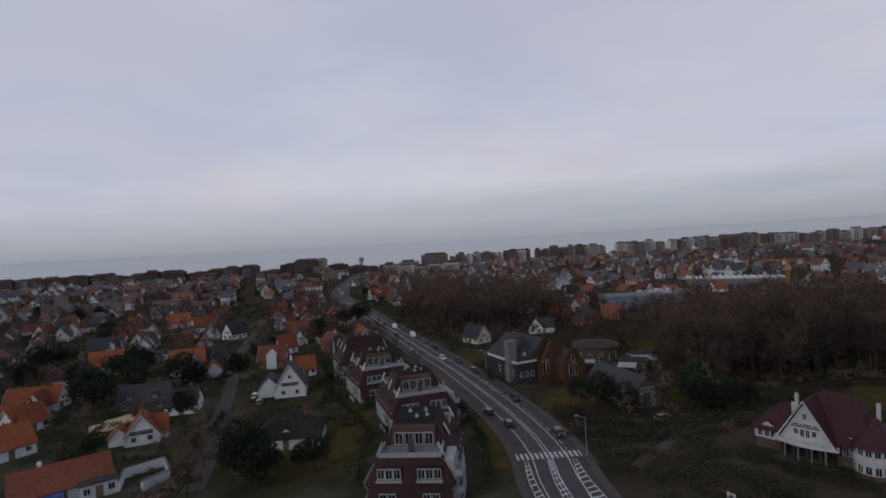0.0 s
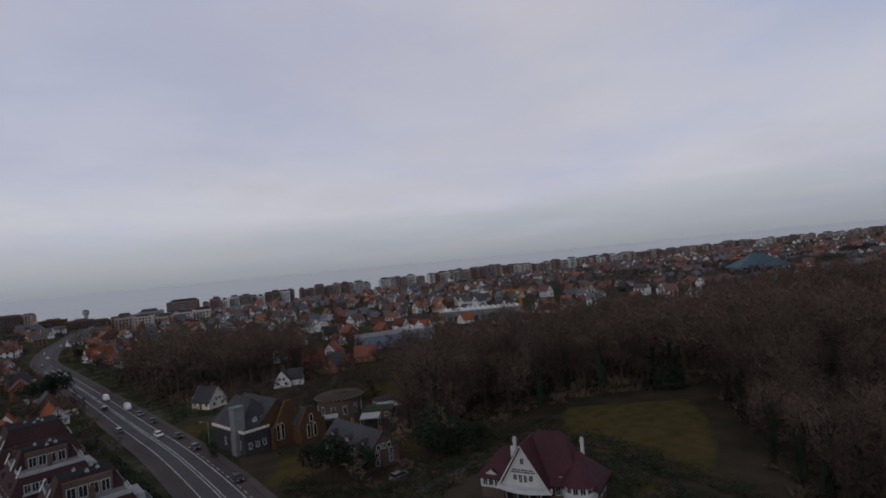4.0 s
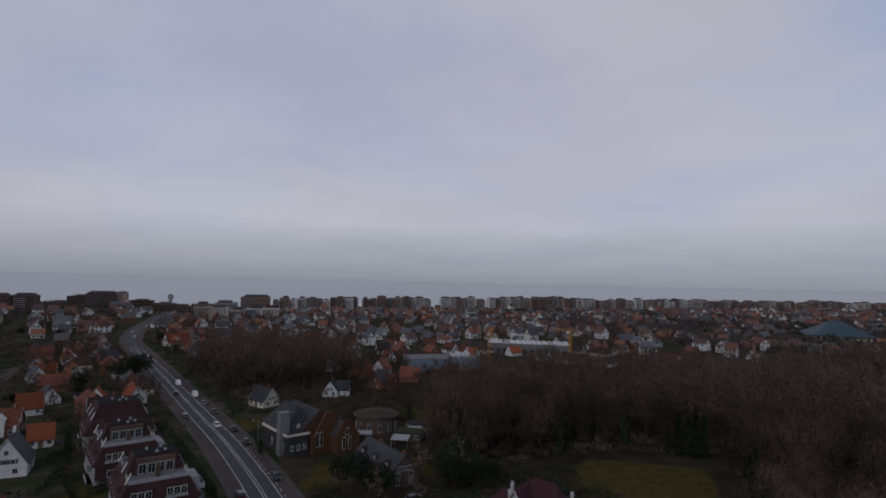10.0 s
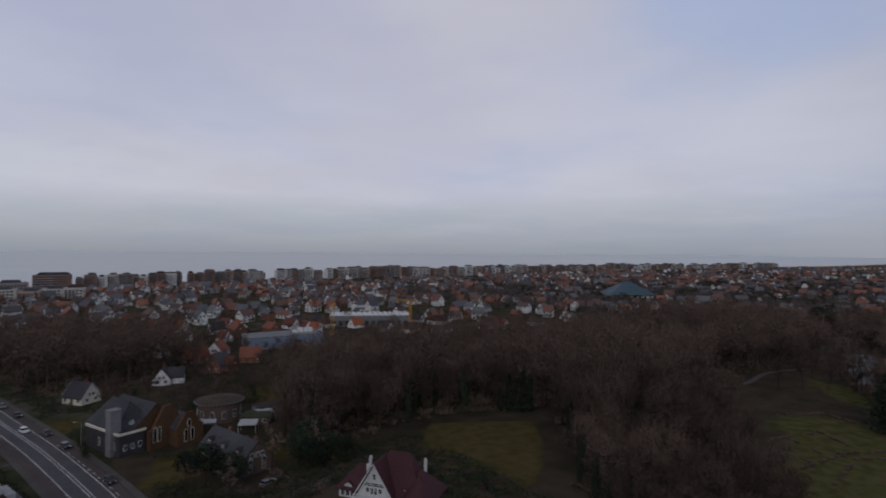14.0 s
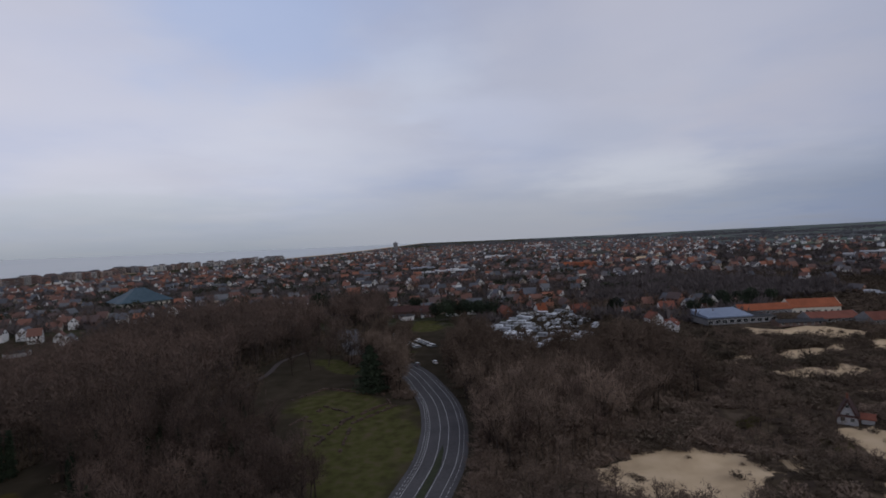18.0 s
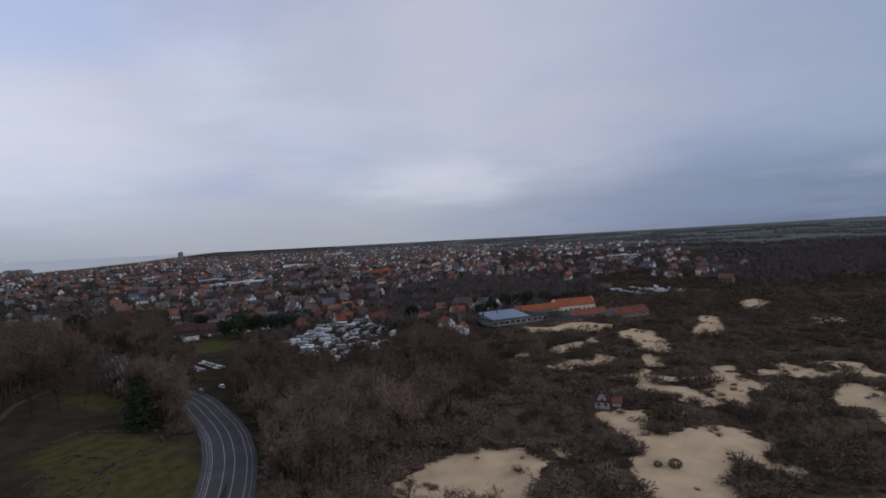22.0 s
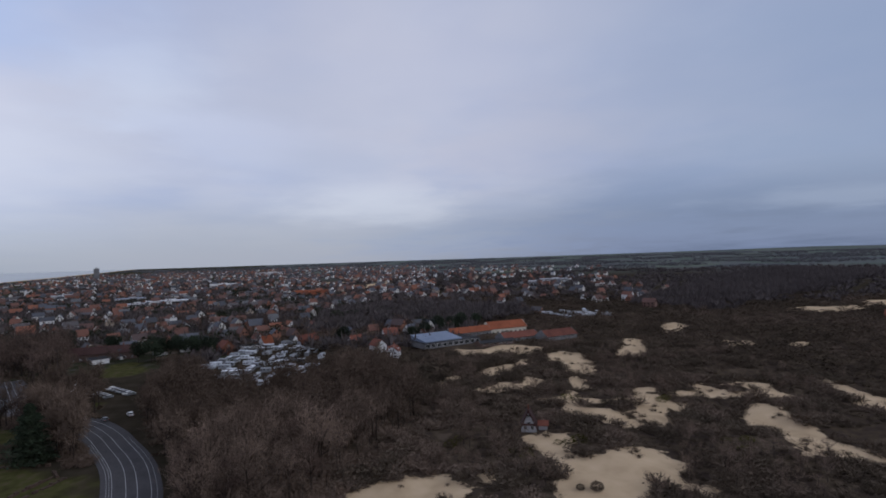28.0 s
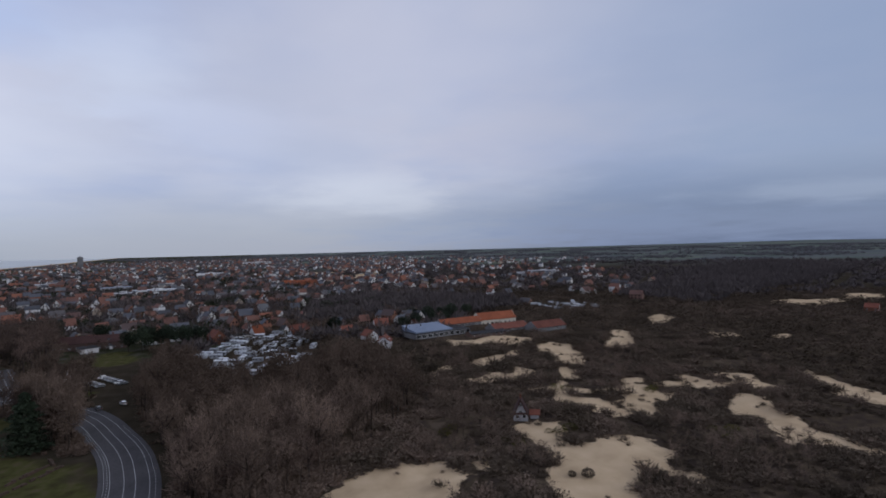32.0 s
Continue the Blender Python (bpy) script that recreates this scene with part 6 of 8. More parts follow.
# ---------- the town: detached houses, gardens between them ----------
def light_house(L, W, eave, ridge, wall, roof, label, gable=True, group="town houses"):
    """A plain town house for middle distances: walls, roof, chimney and its windows."""
    top = thing("house", 0, 0, 0, 0, label, "house", group)
    w, r = (gabled if gable else hipped)(L, W, eave, ridge)
    part("wall", w, M[wall], top)
    part("roof", r, M[roof], top)
    part("chimney", chimney_mesh(1.0), None, top).matrix_basis = pose(L * 0.3, 0, ridge)
    key = ("light_window",)
    if key not in SHARED:
        b = Build()
        b.box(-0.7, 0.7, -0.05, 0.02, 0, 1.4)
        b.box(-0.58, -0.04, -0.07, 0.0, 0.12, 1.28, 1)
        b.box(0.04, 0.58, -0.07, 0.0, 0.12, 1.28, 1)
        SHARED[key] = b.mesh("window", [M["frame"], M["glass"]])
    for x in (-0.28, 0.28):
        for s in (-1, 1):
            part("window", SHARED[key], None, top).matrix_basis = pose(x * L, s * (W / 2 + 0.01), 0.9, 0, 0, 0 if s < 0 else 180)
    if gable:
        for s in (-1, 1):
            part("window", SHARED[key], None, top).matrix_basis = pose(s * (L / 2 + 0.01), 0, eave + 0.1, 0, 0, 90 * s)
    return top


KINDS = [(12, 9, 3.0, 8.4, "white", "orange", "white rendered house with an orange tiled roof", True), (11, 8.5, 3.0, 8.6, "white", "slate", "white rendered house with a dark slate roof", True),
         (13, 9, 5.4, 9.6, "brick", "red_tile", "red brick house with a red tiled roof", True), (12, 9, 3.0, 8.2, "white", "red_tile", "white house with a brown-red tiled roof", True),
         (10, 9, 3.2, 8.2, "brick", "slate", "brick house with a dark slate roof", True), (14, 10, 3.0, 7.8, "cream", "brown_tile", "cream house with a brown tiled roof", False),
         (9, 8, 3.0, 8.6, "white", "orange", "small white gabled cottage with orange tiles", True), (15, 11, 3.4, 3.9, "white", "flat_roof", "white flat-roofed modern house", False)]


def inside(x, y, poly):
    hit = False
    for (x0, y0), (x1, y1) in zip(poly, poly[1:] + poly[:1]):
        if (y0 > y) != (y1 > y) and x < (x1 - x0) * (y - y0) / (y1 - y0) + x0:
            hit = not hit
    return hit


WOODS = [
    [(58, 152), (66, 174), (74, 196), (92, 228), (140, 236), (180, 228), (235, 214), (300, 238), (360, 252), (420, 236), (440, 200), (400, 150), (345, 118), (290, 124), (230, 128), (180, 124), (150, 138), (112, 150), (90, 146), (78, 142), (64, 143)],
    [(100, 58), (104, 78), (122, 96), (136, 112), (146, 126), (160, 126), (205, 112), (196, 92), (166, 80), (152, 62), (136, 46), (112, 46)],
    [(152, 6), (196, 14), (248, 30), (280, 38), (330, 36), (345, 26), (322, 20), (278, 2), (270, -14), (282, -36), (304, -58), (296, -74), (262, -76), (226, -68), (190, -46), (166, -22), (156, -8)],
    [(-2, 248), (-30, 330), (-20, 372), (40, 372), (62, 330), (58, 262), (30, 250)],
    [(246, 54), (262, 49), (285, 53), (330, 62), (345, 84), (345, 110), (300, 102), (268, 76)],
    [(345, 110), (420, 150), (470, 140), (470, 110), (420, 100), (350, 96)],
    [(470, -60), (640, -80), (700, -160), (660, -250), (560, -290), (500, -270), (466, -210), (462, -130)],
    [(420, -420), (520, -400), (640, -560), (900, -900), (1150, -1400), (800, -1300), (560, -760)],
]
CARAVANS = [(352, 20), (416, 4), (432, -42), (352, -48), (318, -40), (292, -14), (299, -4), (330, 14)]
taken = [(o.location.x, o.location.y) for o in bpy.data.objects if o.parent is None and o.type == "EMPTY" and o.get("category") in ("building", "house", "villa", "church", "hall", "apartments", "school", "canopy", "crane")]
taken += [(-46, 156), (-44, 150), (-70, 122), (-66, 120), (-33, 114), (30, 152), (22, 160)]  # open lawns before the houses


def road_gap(x, y):
    return min((p.x - x) ** 2 + (p.y - y) ** 2 for p in road_line[::4]) ** 0.5


def is_town(x, y):
    """Plots with a house, thinned in clusters."""
    d = math.hypot(x, y)
    far = d > 620 and x > 380
    k = 1.0 if d < 420 else (0.8 if far else 0.9) if noise.noise(Vector((x / 95, y / 95, 2))) > (-0.1 if far else -0.15) else (0.12 if far else 0.3)
    return k * plot_share(x, y)


def plot_share(x, y):
    """The share of plots that carry a house here."""
    if y > shore(x) - 130 or math.hypot(x - 10, y) < 90:
        return 0.0
    if 560 < x < 1000 and -620 < y < -300 and y > -1.1 * x + 150:
        return 0.42
    if any(inside(x, y, w) for w in WOODS) or inside(x, y, CARAVANS):
        return 0.0
    if -140 < x < 15 and y < 222:
        return 0.0
    if x < 15 and y > 95:
        return 0.92 if y < 800 else 0.8
    if y > 345 and x < 1400:
        return 0.85 if y > 420 else 0.55
    if 75 < x < 420 and y > 300:
        return 0.3
    if 410 < x < 3300 and y > -170:
        return 0.8 if x < 1300 else 0.6
    if 470 < x < 900 and -520 < y <= -170:
        return 0.25
    if 820 < x < 3300 and y > -0.75 * x:
        return (0.7 if y > -0.32 * x else 0.22) if x < 2400 else 0.4 if y > -0.3 * x else 0.12
    return 0.0


spots = []
step = 16.5
for i in range(-56, 206):
    for j in range(-112, 62):
        a, c = 0.94, 0.34
        u, v = i * step + rng.uniform(-4, 4), j * step + rng.uniform(-4, 4)
        if i % 5 == 0 or (j % 7 == 0 and i % 2):
            continue
        x, y = u * a - v * c, u * c + v * a
        if x < -900 or rng.random() > is_town(x, y):
            continue
        if blob(x, y, SANDY) > -0.3 or math.hypot(x, y) > 1500 and rng.random() < 0.4:
            continue
        if road_gap(x, y) < 15 or any(abs(x - p) < 14 and abs(y - q) < 14 for p, q in taken if abs(x - p) < 15):
            continue
        spots.append((math.hypot(x, y), x, y))
spots.sort()
bases = []
for k, (d, x, y) in enumerate(spots[:241]):
    q = rng.choice((0, 1, 1, 2, 3, 3, 4, 4, 5, 6, 1, 7))
    m = pose(x, y, ground_z(x, y), 0, 0, rng.choice((110, 290, 110, 290, 20, 200)) + rng.uniform(-14, 14))
    got = [b for kk, b in bases if kk == q]
    if got:
        t = copy_thing(got[0], m)
    else:
        t = light_house(*KINDS[q][:7], gable=KINDS[q][7])
        t.matrix_world = m
        bases.append((q, t))
    s = rng.uniform(0.72, 0.95)
    t.scale = (s, s, s)

# the rest of the town
fw, fe, fr, fg = Build(), Build(), Build(), Build()
for d, x, y in spots[241:]:
    L, W = rng.uniform(7.5, 13), rng.uniform(6.5, 8.5)
    ev = rng.choice((3.0, 3.2, 5.5, 5.8, 8.0 if rng.random() < 0.3 else 3.0))
    ri = ev + W * rng.uniform(0.45, 0.65)
    a = radians(rng.choice((20, 110)) + rng.uniform(-14, 14))
    ca, sa, z = math.cos(a), math.sin(a), ground_z(x, y)
    P = lambda p, q, r: (x + p * ca - q * sa, y + p * sa + q * ca, z + r)
    prof = [(-W / 2, 0), (W / 2, 0), (W / 2, ev), (0, ri), (-W / 2, ev)]
    (fe if x > 420 else fw).solid([P(-L / 2, q, r) for q, r in prof], [P(L / 2, q, r) for q, r in prof])
    e = W / 2 + 0.4
    ze = ev - 0.4 * (ri - ev) / (W / 2)
    i = len(fr.v)
    fr.v += [P(-L / 2 - 0.4, -e, ze + 0.15), P(L / 2 + 0.4, -e, ze + 0.15), P(L / 2 + 0.4, 0, ri + 0.2), P(-L / 2 - 0.4, 0, ri + 0.2), P(-L / 2 - 0.4, e, ze + 0.15), P(L / 2 + 0.4, e, ze + 0.15)]
    fr.f += [(i, i + 1, i + 2, i + 3), (i + 3, i + 2, i + 5, i + 4)]
    fr.m += [0, 0]
    if d < 1000:
        for s in (-1, 1):
            for lev in range(2 if ev > 5 else 1):
                for k in (-0.3, 0, 0.3):
                    fg.face([P(k * L - 0.7, s * (W / 2 + 0.03), 0.9 + lev * 2.8), P(k * L + 0.7, s * (W / 2 + 0.03), 0.9 + lev * 2.8), P(k * L + 0.7, s * (W / 2 + 0.03), 2.3 + lev * 2.8), P(k * L - 0.7, s * (W / 2 + 0.03), 2.3 + lev * 2.8)])
            for k in (-1.2, 1.2):
                fg.face([P(s * (L / 2 + 0.03), k - 0.6, ev + 0.2), P(s * (L / 2 + 0.03), k + 0.6, ev + 0.2), P(s * (L / 2 + 0.03), k + 0.6, ev + 1.6), P(s * (L / 2 + 0.03), k - 0.6, ev + 1.6)])
town = tagged(new("town_houses"), "rows of small town houses with orange, brown and slate roofs", "houses", kind="stuff")
for nm, bb, mt in (("walls", fw, "west_wall"), ("eastern_walls", fe, "town_wall"), ("roofs", fr, "town_roof"), ("windows", fg, "glass")):
    tagged(part(nm, bb, M[mt], town), kind="stuff")

# ---------- trees ----------
nrg = np.random.RandomState(5)


def soup(name, V, F, mats, idx=None):
    """A mesh from arrays of vertices and triangles."""
    me = bpy.data.meshes.new(name)
    V, F = np.asarray(V, np.float32), np.asarray(F, np.int32)
    me.vertices.add(len(V))
    me.vertices.foreach_set("co", V.ravel())
    me.loops.add(len(F) * 3)
    me.loops.foreach_set("vertex_index", F.ravel())
    me.polygons.add(len(F))
    me.polygons.foreach_set("loop_start", np.arange(0, len(F) * 3, 3, dtype=np.int32))
    for m in mats:
        me.materials.append(m)
    if idx is not None:
        me.polygons.foreach_set("material_index", np.asarray(idx, np.int32))
    me.update(calc_edges=True)
    me.validate()
    return me


def limbs(rs, h, spread, n1, n2):
    """Segments of a bare tree: (from, to, radius, radius)."""
    segs, tips = [], []
    fork = h * rs.uniform(0.28, 0.4)
    lean = rs.normal(0, 0.02, 2) * h
    t0 = np.array([lean[0], lean[1], fork])
    r0 = h * 0.017 + 0.06
    segs.append((np.zeros(3), t0, r0, r0 * 0.75))
    top = np.array([lean[0] * 2, lean[1] * 2, h * 0.82])
    segs.append((t0, top, r0 * 0.72, r0 * 0.2))
    for k in range(n1):
        a = 2 * math.pi * (k / n1) + rs.uniform(-0.5, 0.5)
        u = rs.uniform(0, 0.75)
        base = t0 * (1 - u) + top * u
        out = spread * rs.uniform(0.55, 0.95) * (1 - 0.45 * u)
        end = base + np.array([math.cos(a) * out, math.sin(a) * out, h * rs.uniform(0.14, 0.34)])
        r = r0 * 0.5 * (1 - 0.5 * u)
        segs.append((base, end, r, r * 0.3))
        tips += [base * 0.4 + end * 0.6, end]
        for q in range(n2):
            w = rs.uniform(0.3, 0.95)
            b2 = base * (1 - w) + end * w
            e2 = b2 + rs.normal(0, 1, 3) * spread * 0.24 + np.array([0, 0, h * 0.09])
            segs.append((b2, e2, r * 0.45, r * 0.12))
            tips += [e2, (b2 + e2) / 2]
    tips += [top, top * 0.7 + t0 * 0.3]
    return segs, np.array(tips)


def seg_mesh(segs, sides=4):
    b = Build()
    for p, q, r0, r1 in segs:
        d = q - p
        d = d / (np.linalg.norm(d) + 1e-9)
        u = np.cross(d, (0.3, 0.9, 0.1))
        u /= np.linalg.norm(u) + 1e-9
        v = np.cross(d, u)
        ring = [(math.cos(2 * math.pi * k / sides), math.sin(2 * math.pi * k / sides)) for k in range(sides)]
        b.solid([p + (u * a + v * c) * r0 for a, c in ring], [q + (u * a + v * c) * r1 for a, c in ring], bottom=False)
    return b


def twigs(rs, tips, n, length, width, scatter):
    """Thin twigs sprouting up and out about the limbs' ends."""
    mid = tips.mean(0)
    base = tips[rs.randint(0, len(tips), n)] + rs.normal(0, scatter, (n, 3))
    d = (base - mid) * 0.10 + rs.normal(0, 0.55, (n, 3)) + np.array([0, 0, 0.45])
    d /= np.linalg.norm(d, axis=1, keepdims=True)
    ln = length * rs.uniform(0.5, 1.3, (n, 1))
    side = np.cross(d, rs.normal(0, 1, (n, 3)))
    side /= np.linalg.norm(side, axis=1, keepdims=True) + 1e-9
    w = width * rs.uniform(0.6, 1.3, (n, 1))
    V = np.stack([base - side * w, base + side * w, base + d * ln], 1).reshape(-1, 3)
    return V, np.arange(n * 3).reshape(-1, 3)


def clump(rs, n, size):
    """Leafy triangles filling a rounded, uneven mass."""
    c = rs.normal(0, 1, (n, 3))
    c /= np.linalg.norm(c, axis=1, keepdims=True)
    c *= rs.uniform(0.45, 1.0, (n, 1)) ** 0.5
    t = rs.normal(0, 1, (n, 3, 3)) * size
    return (c[:, None] + t).reshape(-1, 3), np.arange(n * 3).reshape(-1, 3)


def bare_tree(seed, h, spread, twig_n=900, twig="twig", width=0.045):
    rs = np.random.RandomState(seed)
    segs, tips = limbs(rs, h, spread, 8, 4)
    top = thing("bare_tree", 0, 0, 0, 0, "tall bare winter tree with a dense brown twig crown", "tree", "bare trees of the wood")
    part("trunk", seg_mesh(segs), M["bark"], top)
    V, F = twigs(rs, tips, twig_n, h * 0.10, width, h * 0.045)
    part("crown", soup("crown", V, F, [M[twig]]), None, top)
    return top


def ivy_tree(seed, h, spread):
    """A bare tree whose trunk is thick with ivy."""
    top = bare_tree(seed, h, spread, 500)
    tagged(top, "bare tree with its trunk wrapped in dark ivy", "tree", "ivy-clad trees")
    rs = np.random.RandomState(seed)
    V, F = clump(rs, 260, 0.22)
    V = V * np.array([0.8, 0.8, h * 0.34]) + np.array([0, 0, h * 0.36])
    part("ivy", soup("ivy", V, F, [M["pine"]]), None, top)
    return top


def evergreen(seed, h, r, label, mat="pine", name="conifer", n=2600):
    rs = np.random.RandomState(seed)
    top = thing(name, 0, 0, 0, 0, label, "tree", "evergreen trees")
    b = Build()
    b.tube(0, 0, 0, h * 0.6, h * 0.022 + 0.05, 0.05, 7)
    part("trunk", b, M["bark"], top)
    z = rs.uniform(0.02, 1.0, n)
    rad = r * (1 - z) ** 0.65 * rs.uniform(0.3, 1.05, n) * (0.85 + 0.3 * np.sin(z * 37 + rs.uniform(0, 6)))
    a = rs.uniform(0, 2 * math.pi, n)
    c = np.stack([rad * np.cos(a), rad * np.sin(a), z * h], 1)
    t = rs.normal(0, 1, (n, 3, 3)) * np.array([0.30, 0.30, 0.20]) * (0.5 + h / 22)
    V = (c[:, None] + t).reshape(-1, 3)
    part("crown", soup("crown", V, np.arange(n * 3).reshape(-1, 3), [M[mat]]), None, top)
    return top


def round_tree(seed, h, r, label, mat="pine"):
    """A broad evergreen with several uneven lobes."""
    rs = np.random.RandomState(seed)
    top = thing("evergreen_tree", 0, 0, 0, 0, label, "tree", "evergreen trees")
    segs, tips = limbs(rs, h * 0.9, r * 0.8, 6, 2)
    part("trunk", seg_mesh(segs), M["bark"], top)
    Vs = []
    for k in range(11):
        V, F = clump(rs, 240, 0.10)
        q = rs.normal(0, 1, 3)
        q /= np.linalg.norm(q)
        Vs.append(V * r * rs.uniform(0.35, 0.55) + q * np.array([r * 0.6, r * 0.6, h * 0.26]) + np.array([0, 0, h * 0.60]))
    V = np.concatenate(Vs)
    part("crown", soup("crown", V, np.arange(len(V)).reshape(-1, 3), [M[mat]]), None, top)
    return top


def in_woods(x, y):
    return any(inside(x, y, w) for w in WOODS[:6])


def scatter(step, jitter, box, test):
    x0, x1, y0, y1 = box
    out = []
    for i in range(int((x1 - x0) / step)):
        for j in range(int((y1 - y0) / step)):
            x, y = x0 + (i + 0.5 + rng.uniform(-jitter, jitter)) * step, y0 + (j + 0.5 + rng.uniform(-jitter, jitter)) * step
            if test(x, y):
                out.append((x, y))
    return out


wood = scatter(5.4, 0.48, (-40, 490, -70, 380), lambda x, y: in_woods(x, y) and road_gap(x, y) > 9 and all(abs(x - p) > 9 or abs(y - q) > 9 for p, q in taken))
wood.sort(key=lambda p: math.hypot(p[0] - 20, p[1]))
samples = [bare_tree(40 + k, h, s) for k, (h, s) in enumerate(((14, 4.6), (16, 5.0), (13, 4.6), (17, 5.2), (11, 4.4)))] + [ivy_tree(60, 17, 4.6), ivy_tree(61, 15, 4.2)] + [bare_tree(70 + k, h, s, 1000, "twig_pale") for k, (h, s) in enumerate(((14, 5.4), (12, 5.0), (15, 5.6)))]
placed = [False] * len(samples)
for x, y in wood[:270]:
    q = rng.choice((0, 0, 1, 1, 2, 2, 3, 4, 5, 6)) if y > 45 else rng.choice((7, 7, 8, 8, 9, 2))
    m = pose(x, y, ground_z(x, y) - 0.1, 0, 0, rng.uniform(0, 360))
    s = rng.uniform(0.95, 1.42) if y > 100 and x > 66 else rng.uniform(0.7, 1.15) if y > 45 else rng.uniform(0.8, 1.3)
    if 222 < x < 300 and -76 < y < -26:
        s = rng.uniform(1.25, 1.55)
    if placed[q]:
        t = copy_thing(samples[q], m)
    else:
        t, placed[q] = samples[q], True
        t.matrix_world = m
    t.scale = (s, s, s * rng.uniform(0.9, 1.1))


def sow(name, spots, makers, mat, label, category, size, second=None):
    """Many plants in one mesh: every spot takes one of the ready shapes, turned and scaled."""
    Vs, Fs, Ms, n = [], [], [], 0
    for x, y in spots:
        V, F, I = makers[rng.randrange(len(makers))]
        a = rng.uniform(0, 6.28)
        s = rng.uniform(*size)
        R = np.array([[math.cos(a), -math.sin(a), 0], [math.sin(a), math.cos(a), 0], [0, 0, rng.uniform(0.85, 1.15)]]) * s
        Vs.append(V @ R.T + np.array([x, y, ground_z(x, y) - 0.1]))
        Fs.append(F + n)
        Ms.append(I)
        n += len(V)
    ob = new(name, soup(name, np.concatenate(Vs), np.concatenate(Fs), mat, np.concatenate(Ms)))
    return tagged(ob, label, category, kind="stuff")


def wood_shape(seed, h, spread, n, width):
    rs = np.random.RandomState(seed)
    segs, tips = limbs(rs, h, spread, 5, 2)
    b = seg_mesh(segs[:2] + [s for s in segs[2:] if s[2] > 0.06], 3)
    V0 = np.array(b.v)
    F0 = []
    for f in b.f:
        for k in range(1, len(f) - 1):
            F0.append((f[0], f[k], f[k + 1]))
    V1, F1 = twigs(rs, tips, n, h * 0.11, width, h * 0.05)
    return np.concatenate([V0, V1]), np.concatenate([np.array(F0), F1 + len(V0)]), np.array([0] * len(F0) + [1] * len(F1))


far_shapes = [wood_shape(100 + k, h, s, 170, 0.12) for k, (h, s) in enumerate(((14, 4.6), (16, 5.2), (13, 4.6), (17, 5.2)))]
sow("bare_wood", [p for p in wood[270:] if p[1] > 90], far_shapes, [M["bark"], M["twig"]], "dense wood of bare brown winter trees", "wood", (0.9, 1.35))
sow("roadside_wood", [p for p in wood[270:] if p[1] <= 90], [wood_shape(180 + k, h, s, 420, 0.12) for k, (h, s) in enumerate(((14, 5.4), (12, 5.0), (16, 5.6)))], [M["bark"], M["twig_pale"]], "pale brown bare trees beside the bend", "wood", (0.7, 1.1))
young = scatter(7.0, 0.48, (70, 340, 225, 335), lambda x, y: inside(x, y, [(78, 232), (90, 288), (150, 294), (175, 330), (250, 322), (330, 300), (330, 246), (235, 218), (140, 240)]) and all(abs(x - p) > 14 or abs(y - q) > 12 for p, q in taken))
sow("young_wood", young, far_shapes, [M["bark"], M["twig"]], "smaller bare trees in front of the halls", "wood", (0.4, 0.7))


def bush_shape(seed, n, size, h):
    rs = np.random.RandomState(seed)
    V, F = clump(rs, n, size)
    V[:, 2] = (V[:, 2] * 0.5 + 0.45) * h
    return V, F, np.zeros(len(F), int)


def thorn_shape(seed, n, h, width=0.05):
    """A dome of slender twigs, with a few lobes."""
    rs = np.random.RandomState(seed)
    lobes = rs.normal(0, 0.38, (4, 3)) * np.array([1, 1, 0.25])
    o = lobes[rs.randint(0, 4, n)]
    d = rs.normal(0, 1, (n, 3))
    d[:, 2] = np.abs(d[:, 2]) * 0.9 + 0.15
    d /= np.linalg.norm(d, axis=1, keepdims=True)
    r0, r1 = rs.uniform(0.05, 0.55, (n, 1)), rs.uniform(0.6, 0.95, (n, 1))
    side = np.cross(d, rs.normal(0, 1, (n, 3)))
    side *= width * rs.uniform(0.6, 1.6, (n, 1)) / (np.linalg.norm(side, axis=1, keepdims=True) + 1e-9)
    bend = rs.normal(0, 0.12, (n, 3))
    V = np.stack([o + d * r0 - side, o + d * r0 + side, o + d * r1 + bend], 1).reshape(-1, 3)
    V[:, 2] = np.maximum(V[:, 2], 0) * h
    return V, np.arange(n * 3).reshape(-1, 3), np.zeros(n, int)


def joined(a, c):
    return np.concatenate([a[0], c[0]]), np.concatenate([a[1], c[1] + len(a[0])]), np.concatenate([a[2], c[2]])


bushes = [joined(thorn_shape(200 + k, 90, h, 0.04), bush_shape(210 + k, 70, 0.10, h * 0.8)) for k, h in enumerate((1.0, 0.85, 1.15, 0.75))]
leafy = [bush_shape(220 + k, 130, 0.10, h) for k, h in enumerate((1.0, 0.85, 1.2, 0.7))]
far_bushes = [bush_shape(240 + k, 64, 0.15, h) for k, h in enumerate((0.9, 0.75, 1.05))]
SITES = [(372, -131, 27), (396, -158, 22), (407, -193, 22), (364, -182, 20), (352, -206, 18), (340, -154, 16), (369, -84, 10), (343, -87, 11), (186, -95, 6), (305, -478, 8), (350, -130, 15), (356, -110, 10)]


def scrubby(x, y):
    if in_heath(x, y) < 0.3 or sand_at(x, y) > -0.04 + 0.30 * noise.noise(Vector((x / 7, y / 7, 21))) or road_gap(x, y) < 12:
        return False
    if any(math.hypot(x - p, y - q) < r for p, q, r in SITES):
        return False
    n = noise.noise(Vector((x / 26, y / 26, 9))) + 0.5 * noise.noise(Vector((x / 9, y / 9, 3)))
    return n > -0.46


